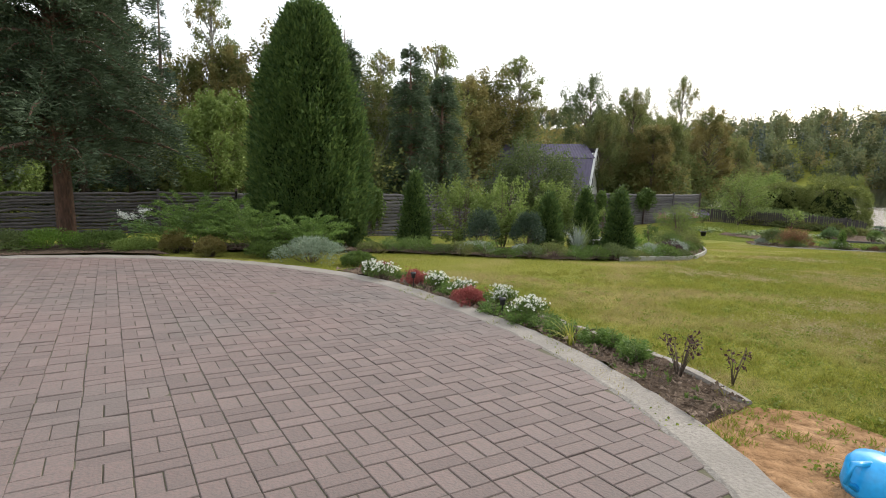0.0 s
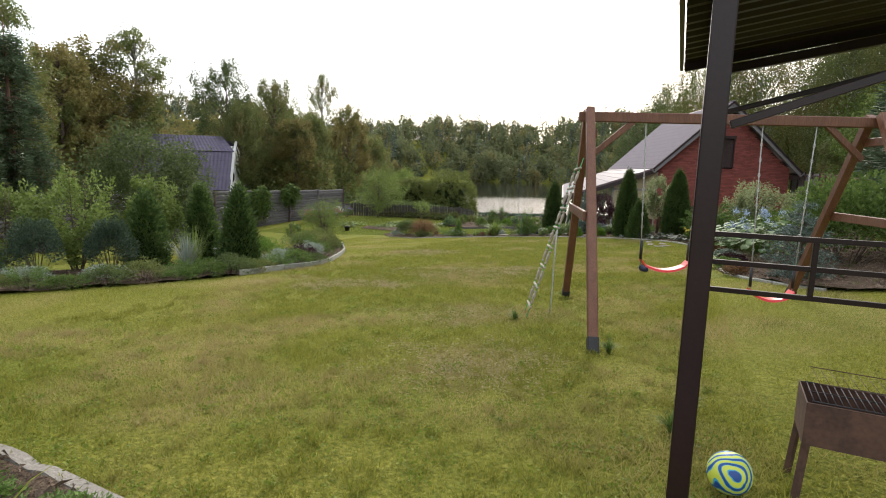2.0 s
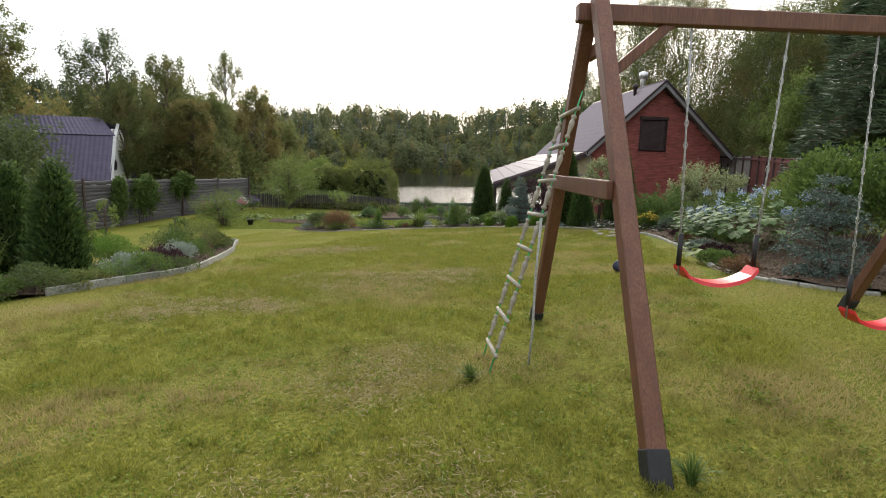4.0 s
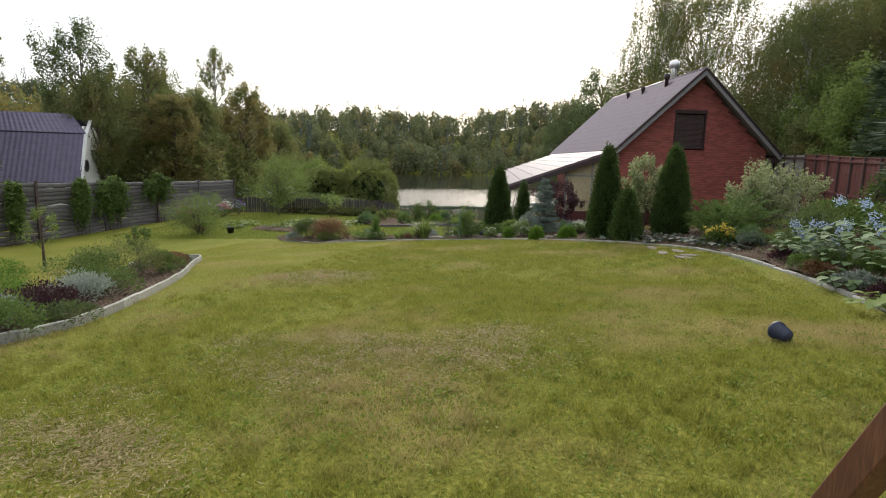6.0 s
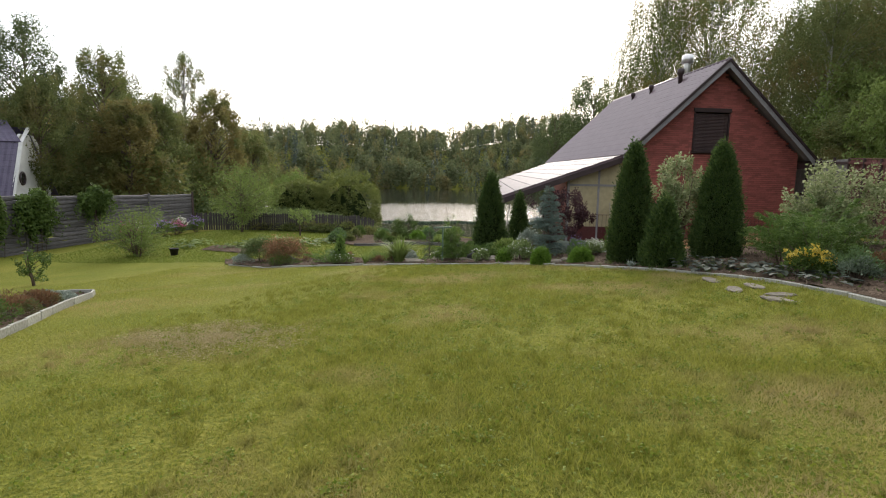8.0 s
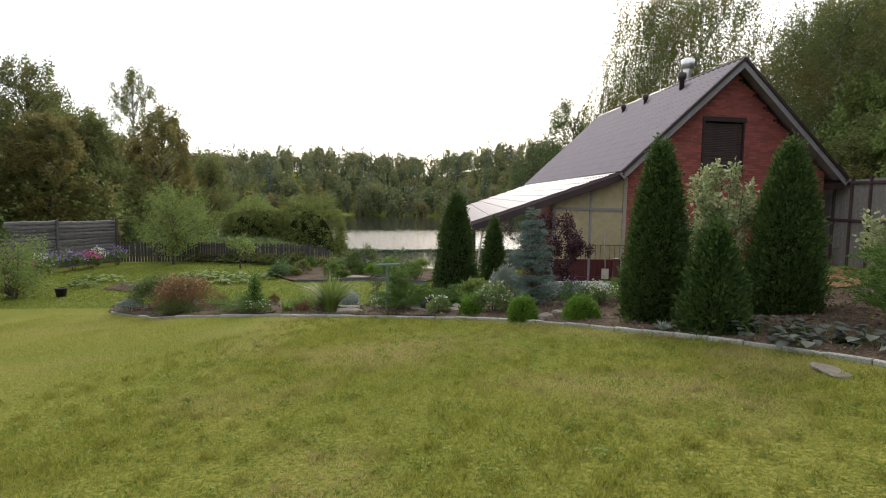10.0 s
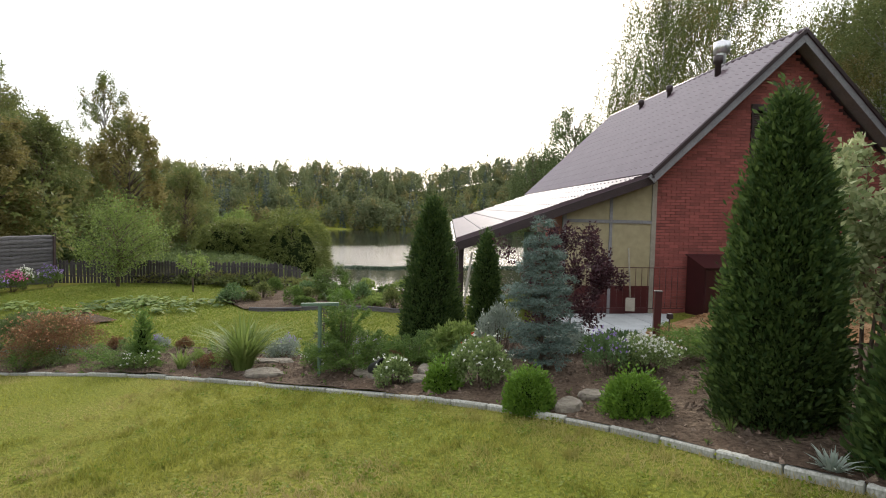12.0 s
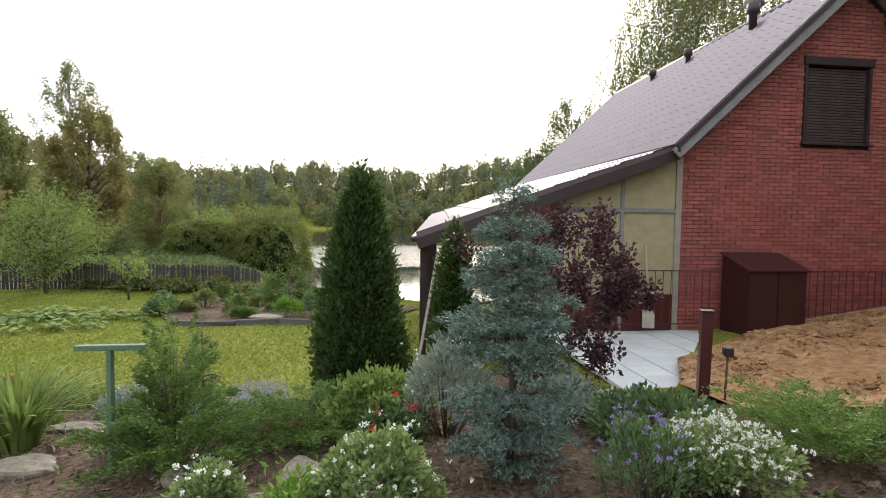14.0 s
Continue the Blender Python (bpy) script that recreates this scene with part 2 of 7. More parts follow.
L_FARSP = leaf_mat("far_needle", (0.05, 0.072, 0.06), (0.085, 0.11, 0.085), trans=0.15)
L_VARIEG = leaf_mat("cream_edged_leaf", (0.16, 0.21, 0.08), (0.38, 0.40, 0.22), trans=0.4)
P_WHITE = leaf_mat("white_petal", (0.6, 0.62, 0.55), (0.8, 0.8, 0.74), trans=0.2)
P_RED = leaf_mat("red_petal", (0.20, 0.045, 0.04), (0.32, 0.10, 0.085), trans=0.2)
P_SCARLET = leaf_mat("scarlet_petal", (0.6, 0.02, 0.02), (0.7, 0.04, 0.03), trans=0.2)
P_RUST = leaf_mat("rusty_pink_floret", (0.30, 0.14, 0.08), (0.42, 0.24, 0.13), trans=0.3)
P_VIOLET = leaf_mat("violet_petal", (0.28, 0.18, 0.5), (0.4, 0.28, 0.6), trans=0.3)
P_PINK = leaf_mat("pink_petal", (0.5, 0.06, 0.25), (0.62, 0.16, 0.38), trans=0.3)
P_BLUE = leaf_mat("pale_blue_petal", (0.25, 0.34, 0.5), (0.4, 0.48, 0.6), trans=0.3)
P_YELLOW = leaf_mat("yellow_leaf", (0.5, 0.38, 0.04), (0.6, 0.48, 0.1), trans=0.3)

L_SOFT = leaf_mat("soft_green_leaf", (0.12, 0.175, 0.055), (0.23, 0.29, 0.11), trans=0.3)

WATER = bpy.data.materials.new("lake_water")
WATER.use_nodes = True
_nt = WATER.node_tree
_b = _nt.nodes["Principled BSDF"]
_b.inputs["Base Color"].default_value = (0.012, 0.014, 0.012, 1)
_b.inputs["Roughness"].default_value = 0.06
_b.inputs["IOR"].default_value = 1.33
_w = _nt.nodes.new("ShaderNodeBump")
_w.inputs["Distance"].default_value = 0.08
_nt.links.new(noise_fac(_nt, 2.6, 0.2, 0.8, 3.0, stretch=(1.0, 0.6, 1.0)), _w.inputs["Height"])
_nt.links.new(_w.outputs[0], _b.inputs["Normal"])
_b.inputs["Specular IOR Level"].default_value = 0.6
# a breeze ruffles one broad band; the rest lies calm
_tc = _nt.nodes.new("ShaderNodeTexCoord")
_dot = _nt.nodes.new("ShaderNodeVectorMath")
_dot.operation = "DOT_PRODUCT"
_dot.inputs[1].default_value = (1.0, 0.5, 0.0)
_nt.links.new(_tc.outputs["Object"], _dot.inputs[0])
_wob = _nt.nodes.new("ShaderNodeMath")
_wob.operation = "MULTIPLY_ADD"
_wob.inputs[1].default_value = 9.0
_nt.links.new(noise_fac(_nt, 0.06, 0.3, 0.7, 3.0), _wob.inputs[0])
_nt.links.new(_dot.outputs["Value"], _wob.inputs[2])
_band = _nt.nodes.new("ShaderNodeValToRGB")
for _k, (_p, _v) in enumerate(((0.44, 0.0), (0.453, 1.0), (0.60, 1.0), (0.78, 0.0))):
    _e = _band.color_ramp.elements[_k] if _k < 2 else _band.color_ramp.elements.new(_p)
    _e.position, _e.color = _p, (_v, _v, _v, 1)
_nt.links.new(_wob.outputs[0], (_sc := _nt.nodes.new("ShaderNodeMath")).inputs[0])
_sc.operation = "MULTIPLY"
_sc.inputs[1].default_value = 0.005
_nt.links.new(_sc.outputs[0], _band.inputs[0])
_st = _nt.nodes.new("ShaderNodeMapRange")
_st.inputs[3].default_value, _st.inputs[4].default_value = 0.03, 0.9
_nt.links.new(_band.outputs[0], _st.inputs[0])
_nt.links.new(_st.outputs[0], _w.inputs["Strength"])


# ---- builders ----
def smooth(a, b, v):
    u = np.clip((np.asarray(v, float) - a) / (b - a), 0, 1)
    return u * u * (3 - 2 * u)


LAKE = -4.2
HILL = 30


def ground_z(x, y):
    """Height of the ground: a garden that falls to a lake, and a wooded hill beyond it."""
    x, y = np.asarray(x, float), np.asarray(y, float)
    yy, xx = np.clip(y, -6, 14), np.clip(x, 0, 28)
    h = -0.0297 * np.clip(x, -20, 42) - 0.04 * yy - 0.002 * xx * yy
    h = h - 0.42 * smooth(27.5, 31.5, x) * (1 - smooth(8, 12, y))
    shore = 51 + 1.1 * np.clip(y - 16, 0, 15)
    h = h - 1.15 * smooth(13, 25, y) * (1 - smooth(16, 42, x))
    w = smooth(0, 1, (x - (shore - 9)) / 11.0)
    h = h * (1 - w) + (LAKE - 1.0) * w
    r = np.hypot(x, y)
    far = smooth(0, 1, (r - 292 - 12 * np.sin(y * 0.03)) / 110)
    h = h + far * (HILL + 5 * np.sin(y * 0.021 + 1) + 3 * np.sin(y * 0.05))
    return h


def gz(x, y):
    return float(ground_z(x, y))


def mesh_object(name, verts, faces, material, parent=None, shade=False):
    """verts (n, 3), faces (m, 3 or 4) arrays of one size, or a list of lists."""
    me = bpy.data.meshes.new(name)
    if isinstance(faces, np.ndarray):
        k = faces.shape[1]
        me.vertices.add(len(verts))
        me.vertices.foreach_set("co", np.asarray(verts, np.float32).ravel())
        me.loops.add(faces.size)
        me.loops.foreach_set("vertex_index", faces.ravel().astype(np.int32))
        me.polygons.add(len(faces))
        me.polygons.foreach_set("loop_start", np.arange(0, faces.size, k, dtype=np.int32))
        me.update(calc_edges=True)
    else:
        me.from_pydata([tuple(v) for v in verts], [], faces)
    if shade:
        me.shade_smooth()
    elif isinstance(faces, np.ndarray) and name not in ("foliage", "blossom"):
        me.shade_flat()
    me.materials.append(material)
    ob = new(name, me)
    if parent:
        ob.parent = parent
    if name in ("foliage", "branchwork", "stalks", "blades", "blossom", "leafage", "chain"):
        ob["kind"] = "stuff"
    return ob


def part(name, bm, material, parent, label=""):
    me = bpy.data.meshes.new(name)
    bm.normal_update()
    bm.to_mesh(me)
    bm.free()
    me.materials.append(material)
    ob = new(name, me)
    ob.parent = parent
    return tagged(ob, label)


def share(ob, name, parent, m):
    """Another object on the same mesh."""
    o = new(name, ob.data)
    o.parent = parent
    o.matrix_basis = m
    return o


def add_box(bm, size, m=Matrix.Identity(4), bevel=0.0):
    r = bmesh.ops.create_cube(bm, size=1.0, matrix=m @ Matrix.Diagonal((*size, 1)))
    if bevel:
        edges = list({e for v in r["verts"] for e in v.link_edges})
        bmesh.ops.bevel(bm, geom=edges, offset=bevel, segments=1, affect="EDGES")


def box_part(name, size, m, material, parent, bevel=0.0, label=""):
    bm = bmesh.new()
    add_box(bm, size, m, bevel)
    return part(name, bm, material, parent, label)


def beam_matrix(a, b, up=(0, 0, 1)):
    """A frame halfway from a to b whose z runs along it."""
    a, b = Vector(a), Vector(b)
    z = (b - a).normalized()
    x = Vector(up).cross(z)
    x = x.normalized() if x.length > 1e-4 else Vector((1, 0, 0))
    y = z.cross(x)
    return Matrix.Translation((a + b) / 2) @ Matrix((x, y, z)).transposed().to_4x4(), (b - a).length


def beam(name, a, b, w, d, material, parent, bevel=0.004, up=(0, 0, 1), label=""):
    m, length = beam_matrix(a, b, up)
    return box_part(name, (w, d, length), m, material, parent, bevel, label)


def tube_arrays(pts, radii, n=7):
    """Rings along pts, capped by fans."""
    pts = [Vector(p) for p in pts]
    vs, fs = [], []
    for i, p in enumerate(pts):
        d = (pts[min(i + 1, len(pts) - 1)] - pts[max(i - 1, 0)]).normalized()
        a = d.cross(Vector((0.3, 0.2, 1)) if abs(d.z) < 0.95 else Vector((1, 0.1, 0))).normalized()
        b = d.cross(a)
        for k in range(n):
            t = math.tau * k / n
            vs.append(p + (a * math.cos(t) + b * math.sin(t)) * radii[i])
    for i in range(len(pts) - 1):
        for k in range(n):
            k2 = (k + 1) % n
            fs.append([i * n + k, i * n + k2, (i + 1) * n + k2, (i + 1) * n + k])
    fs.append(list(range(n))[::-1])
    fs.append([(len(pts) - 1) * n + k for k in range(n)])
    return vs, fs


def tube(name, pts, radii, material, parent, n=8, label=""):
    if not isinstance(radii, (list, tuple)):
        radii = [radii] * len(pts)
    vs, fs = tube_arrays(pts, radii, n)
    ob = mesh_object(name, vs, fs, material, parent, True)
    return tagged(ob, label)


def tubes(name, runs, material, parent, n=6):
    """Several runs (pts, radii) joined into one mesh."""
    vs, fs = [], []
    for pts, radii in runs:
        v, f = tube_arrays(pts, radii, n)
        fs += [[i + len(vs) for i in q] for q in f]
        vs += v
    return mesh_object(name, vs, fs, material, parent, True)


def lathe(name, prof, material, parent, n=14, m=Matrix.Identity(4), shade=True):
    """prof: (radius, z) rows turned about z."""
    vs, fs = [], []
    for r, z in prof:
        for k in range(n):
            t = math.tau * k / n
            vs.append(m @ Vector((max(r, 0.0005) * math.cos(t), max(r, 0.0005) * math.sin(t), z)))
    for i in range(len(prof) - 1):
        for k in range(n):
            k2 = (k + 1) % n
            fs.append([i * n + k, i * n + k2, (i + 1) * n + k2, (i + 1) * n + k])
    fs.append(list(range(n))[::-1])
    fs.append([(len(prof) - 1) * n + k for k in range(n)])
    return mesh_object(name, vs, fs, material, parent, shade)


def leaves(centres, dirs, length, width, rng, curl=0.25):
    """A folded diamond leaf at each centre, pointing along dirs."""
    n = len(centres)
    d = dirs / (np.linalg.norm(dirs, axis=1, keepdims=True) + 1e-9)
    r = rng.normal(size=(n, 3))
    s = np.cross(d, r)
    s /= np.linalg.norm(s, axis=1, keepdims=True) + 1e-9
    nrm = np.cross(d, s)
    L = (length * rng.uniform(0.6, 1.3, n))[:, None]
    W = (width * rng.uniform(0.6, 1.3, n))[:, None]
    if length >= 0.1:
        v = np.stack([centres - s * W * 0.55, centres + s * W * 0.55, centres + d * L], 1)
        return v.reshape(-1, 3), np.arange(3 * n).reshape(n, 3)
    v = np.empty((n, 4, 3))
    v[:, 0] = centres
    v[:, 1] = centres + d * L * 0.5 + s * W * 0.5 + nrm * W * curl
    v[:, 2] = centres + d * L
    v[:, 3] = centres + d * L * 0.5 - s * W * 0.5 + nrm * W * curl
    return v.reshape(-1, 3), np.arange(4 * n).reshape(n, 4)


def thing(name, x, y, z=None, label="", category="", group="", kind=""):
    ob = new(name)
    ob.location = (x, y, gz(x, y) if z is None else z)
    return tagged(ob, label, category, group, kind)


def poly_mesh(name, poly, step, zfun, material, parent=None, rng=None):
    """A surface over a polygon with points inside it every step metres."""
    P = np.array(poly, float)
    n = len(P)
    x0, y0 = P.min(0)
    x1, y1 = P.max(0)
    gx, gy = np.meshgrid(np.arange(x0, x1, step), np.arange(y0, y1, step))
    q = np.stack([gx.ravel(), gy.ravel()], 1)
    inside = np.zeros(len(q), bool)
    near = np.full(len(q), 1e9)
    for i in range(n):
        a, b = P[i], P[(i + 1) % n]
        c = ((a[1] > q[:, 1]) != (b[1] > q[:, 1]))
        with np.errstate(divide="ignore", invalid="ignore"):
            xi = (b[0] - a[0]) * (q[:, 1] - a[1]) / (b[1] - a[1] + 1e-12) + a[0]
        inside ^= c & (q[:, 0] < xi)
        ab = b - a
        t = np.clip(((q - a) @ ab) / (ab @ ab + 1e-12), 0, 1)
        near = np.minimum(near, np.linalg.norm(q - a - t[:, None] * ab, axis=1))
    q = q[inside & (near > step * 0.35)]
    pts = [Vector(p) for p in P] + [Vector(p) for p in q]
    vs, _, fs, *_ = delaunay_2d_cdt(pts, [], [list(range(n))], 1, 1e-4)
    V = np.array([(v[0], v[1], 0.0) for v in vs])
    V[:, 2] = zfun(V[:, 0], V[:, 1])
    fs = [f for f in fs if len(f) > 2]
    ob = mesh_object(name, V, [list(f) for f in fs], material, parent)
    return ob


def smooth_line(pts, step):
    """Points every step metres along a curve through pts."""
    P = [np.array(p, float) for p in pts]
    P = [2 * P[0] - P[1]] + P + [2 * P[-1] - P[-2]]
    out = []
    for i in range(1, len(P) - 2):
        for t in np.linspace(0, 1, 12, endpoint=False):
            a, b, c, d = P[i - 1:i + 3]
            out.append(0.5 * (2 * b + (c - a) * t + (2 * a - 5 * b + 4 * c - d) * t * t + (3 * b - a - 3 * c + d) * t ** 3))
    out.append(P[-2])
    out = np.array(out)
    s = np.r_[0, np.cumsum(np.linalg.norm(np.diff(out, axis=0), axis=1))]
    k = max(2, int(s[-1] / step) + 1)
    u = np.linspace(0, s[-1], k)
    return np.stack([np.interp(u, s, out[:, 0]), np.interp(u, s, out[:, 1])], 1)


# ---- plants ----
def lumpy(n, rng, amp=0.18):
    """Smooth bumps over directions: a function of unit vectors."""
    k = rng.normal(size=(7, 3)) * 3.2
    ph = rng.uniform(0, 6.28, 7)
    return lambda d: 1 + amp * np.sin(d @ k.T + ph).mean(1) * 2.2


def thuja(name, x, y, h, r, seed, leafmat, label, n=9000, size=0.06, z=None, power=0.75, category="conifer", group=""):
    """A dense upright cone: short trunk, sprays of scale leaves in tufts, and a dark solid as inner shade."""
    rng = np.random.default_rng(seed)
    t = thing(name, x, y, z, label, category, group)
    tube("trunk", [(0, 0, -0.1), (0, 0, 0.35 * h)], [0.05 * r + 0.02, 0.02], BARK, t)

    def prof(u):
        return r * np.clip(1 - np.clip(u, 0, 1) ** 1.5, 0, 1) ** power * (0.82 + 0.18 * np.clip(u * 8, 0, 1))
    m = max(60, n // 22)
    u = rng.uniform(0, 1, m) ** 1.25
    a = rng.uniform(0, math.tau, m)
    ridge = 1 + 0.09 * np.sin(a * 5 + u * 9) + 0.06 * np.sin(a * 11 - u * 17) + rng.normal(0, 0.035, m)
    rr = prof(u) * ridge
    tc = np.stack([rr * np.cos(a), rr * np.sin(a), 0.04 * h + u * 0.97 * h], 1)
    idx = rng.integers(0, m, n)
    spread = size * 1.5
    c = tc[idx] + rng.normal(0, spread, (n, 3)) * (0.7, 0.7, 1.5)
    c[:, :2] *= rng.uniform(0.84, 1.0, n)[:, None]
    c[:, 2] = np.clip(c[:, 2], 0.02, None)
    out = np.stack([np.cos(a[idx]), np.sin(a[idx]), np.full(n, 1.1)], 1) + rng.normal(0, 0.45, (n, 3))
    v, f = leaves(c, out, size * 1.7, size * 0.75, rng)
    mesh_object("foliage", v, f, leafmat, t)
    # added solid that darkens the gaps between sprays like inner shade
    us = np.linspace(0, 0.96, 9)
    lathe("shade_core", [(float(0.80 * prof(q)), float(0.03 * h + q * 0.93 * h)) for q in us], CORE, t, 12)
    return t


def side_of(d):
    return np.array([-d[1], d[0], 0.0])


def conifer(name, x, y, h, r, seed, leafmat, bark, label, tiers=16, per=9, nleaf=9000, size=0.12, droop=-0.15, base=0.08, z=None, trunk_r=None, category="tree", shape=1.0, group=""):
    """A whorled conifer: tapered trunk, boughs in tiers and needles along their twigs."""
    rng = np.random.default_rng(seed)
    t = thing(name, x, y, z, label, category, group)
    tr = trunk_r or h * 0.014
    lean = rng.normal(0, 0.01 * h, 2)
    tube("trunk", [(0, 0, -0.2), (lean[0] * 0.5, lean[1] * 0.5, h * 0.5), (lean[0], lean[1], h * 0.98)], [tr * 1.2, tr * 0.7, tr * 0.12], bark, t)
    runs, cs, ds = [], [], []
    boughs = []
    for i in range(tiers):
        u = base + (0.97 - base) * (i + rng.uniform(-0.9, 0.9)) / tiers
        u = min(max(u, base), 0.985)
        for k in range(per):
            u = min(max(u + rng.uniform(-0.6, 0.6) / tiers, base), 0.985)
            a = math.tau * (k + rng.uniform(-0.35, 0.35)) / per + i * 0.7
            L = r * (1 - (u - base) / (1 - base)) ** shape * rng.uniform(0.65, 1.12) + 0.04 * r
            if category == "spruce":
                L *= 0.55 + 0.45 * min(1.0, (u - base) / 0.28)
            boughs.append((u, a, L))
    tot = sum(b[2] for b in boughs)
    for u, a, L in boughs:
        p0 = np.array([lean[0] * u, lean[1] * u, u * h])
        dv = np.array([math.cos(a), math.sin(a), 0.0])
        rise = rng.uniform(0.15, 0.45) if droop > -0.3 else -0.1
        pts = [p0 + dv * L * s + np.array([0, 0, L * (rise * s * (1 - s) * 2 + droop * s * s)]) for s in (0, 0.35, 0.7, 1)]
        runs.append((pts, [max(0.008, 0.03 * L), 0.02 * L + 0.003, 0.012 * L + 0.002, 0.003]))
        m = int(nleaf * L / tot) + 1
        s = rng.uniform(0.12, 1.04, m) ** 0.8
        side = np.array([-dv[1], dv[0], 0])
        if category == "spruce":
            k = max(4, int(L / 0.05))
            pick = rng.integers(0, k, m)
            sk = (pick + 0.6) / k
            sg = np.where(pick % 2, 1.0, -1.0) * (pick < k - 1)
            q = rng.uniform(0, 1, m) * (0.07 + 0.30 * L * (1.1 - sk))
            fwd = dv * 0.72 + np.outer(sg, side_of(dv)) * 0.85
            p = p0 + dv * (L * sk)[:, None] + fwd * q[:, None] + rng.normal(0, size * 0.28, (m, 3))
            p[:, 2] += L * (rise * sk * (1 - sk) * 2 + droop * sk * sk) + 0.12 * q
            cs.append(p)
            ds.append(fwd * 0.7 + rng.normal(0, 0.7, (m, 3)))
            continue
        w = rng.normal(0, 1, m) * 0.24 * L * (1.15 - s)
        p = p0 + dv * (L * s)[:, None] + side * w[:, None]
        p[:, 2] += L * (rise * s * (1 - s) * 2 + droop * s * s) - 0.12 * np.abs(w) + rng.normal(0, size * 0.5 + 0.035 * L, m)
        cs.append(p)
        ds.append(dv * 1.0 + side * (np.sign(w) * 0.8)[:, None] + rng.normal(0, 0.4, (m, 3)) + (0, 0, 0.15))
    tubes("branchwork", runs, bark, t, 4)
    c, d = np.concatenate(cs), np.concatenate(ds)
    v, f = leaves(c, d, size, size * 0.24, rng)
    mesh_object("foliage", v, f, leafmat, t)
    return t


def broadleaf(name, x, y, h, r, seed, leafmat, bark, label, nleaf=7000, size=0.16, base=0.25, clumps=60, z=None, trunk_r=None, stems=1, category="tree", weep=0.0, flat=1.0, gap=0.6, group="", leafdir=0.0):
    """A broad crown: forked limbs and leaf clumps with gaps between them."""
    rng = np.random.default_rng(seed)
    t = thing(name, x, y, z, label, category, group)
    tr = trunk_r or 0.012 * h + 0.02
    ch = h * (1 - base)
    cz = h * base + ch * 0.5
    runs = []
    tips = []
    lum = lumpy(7, rng, 0.25)
    d = rng.normal(size=(clumps, 3))
    d /= np.linalg.norm(d, axis=1, keepdims=True)
    rad = rng.uniform(0.35, 1.0, clumps) ** 0.55 * lum(d)
    zz = d[:, 2] * rad
    taper = np.where(zz > 0, 1 - 0.45 * np.clip(zz, 0, 1) ** 1.2 * flat, 1 - 0.25 * np.clip(-zz, 0, 1))
    tips = np.stack([d[:, 0] * rad * r * taper, d[:, 1] * rad * r * taper, cz + zz * ch * 0.5], 1)
    tips[:, 2] = np.minimum(tips[:, 2], h * 0.93)
    offs = [rng.normal(0, 0.12 * r * (stems > 1) + 0.02, 2) for _ in range(stems)]
    for o in offs:
        runs.append(([(o[0] * 0.3, o[1] * 0.3, -0.15), (o[0], o[1], h * base), (o[0] * 2.2, o[1] * 2.2, h * 0.6), (o[0] * 2.5, o[1] * 2.5, h * 0.93)], [tr * 1.25, tr * 0.85, tr * 0.45, tr * 0.08]))
    for q in tips[:: max(1, clumps // 70)]:
        o = offs[rng.integers(0, stems)]
        s0 = max(h * base * 0.9, q[2] - 0.5 * math.hypot(q[0], q[1]) - 0.05 * h)
        k = 1.0 + 1.2 * s0 / h
        p0 = np.array([o[0] * k, o[1] * k, s0])
        mid = p0 * 0.45 + q * 0.55 + np.array([0, 0, 0.04 * h])
        w = tr * 0.35 * (1 - 0.5 * s0 / h)
        runs.append(([p0, mid, q], [w, w * 0.55, 0.006]))
    tubes("branchwork", runs, bark, t, 5)
    idx = rng.integers(0, clumps, nleaf)
    cr = gap * r * rng.uniform(0.28, 0.5, clumps)
    g = rng.normal(size=(nleaf, 3))
    g /= np.linalg.norm(g, axis=1, keepdims=True)
    g *= rng.uniform(0.2, 1.0, nleaf)[:, None] ** 0.6
    ax = tips - (0, 0, h * base * 0.8)
    ax = ax / (np.linalg.norm(ax, axis=1, keepdims=True) + 1e-6) + rng.normal(0, 0.25, (clumps, 3)) + (0, 0, 0.15 + leafdir)
    ax /= np.linalg.norm(ax, axis=1, keepdims=True)
    along = rng.triangular(-1.6, -0.2, 1.5, nleaf)
    c = tips[idx] + ax[idx] * (along * cr[idx])[:, None] + g * (cr[idx] * (0.85 - 0.38 * np.abs(along)))[:, None] * (1, 1, 0.7)
    dirs = g + rng.normal(0, 0.5, (nleaf, 3)) + (0, 0, -0.25 + leafdir)
    if weep:
        loose = rng.random(nleaf) < 0.42
        c_spray = c.copy()
        drop = rng.uniform(0, 1, nleaf)
        strand = rng.integers(0, 3, nleaf)
        ang = strand * 2.1 + idx * 1.7
        q = 0.35 + 0.65 * np.abs(np.sin(ang * 12.9))
        c = tips[idx] + np.stack([np.cos(ang) * cr[idx] * q, np.sin(ang) * cr[idx] * q, np.zeros(nleaf)], 1)
        c += rng.normal(0, size * 0.65, (nleaf, 3)) + np.outer(drop ** 2, (0.25, 0.1, 0))
        c[:, 2] -= drop * weep * (0.35 + 0.65 * np.abs(np.sin(ang * 3.7)))
        c[loose] = c_spray[loose]
        dirs = rng.normal(0, 0.6, (nleaf, 3)) + (0, 0, -0.8)
    c[:, 2] = np.maximum(c[:, 2], 0.03)
    v, f = leaves(c, dirs, size, size * 0.62, rng)
    mesh_object("foliage", v, f, leafmat, t)
    return t


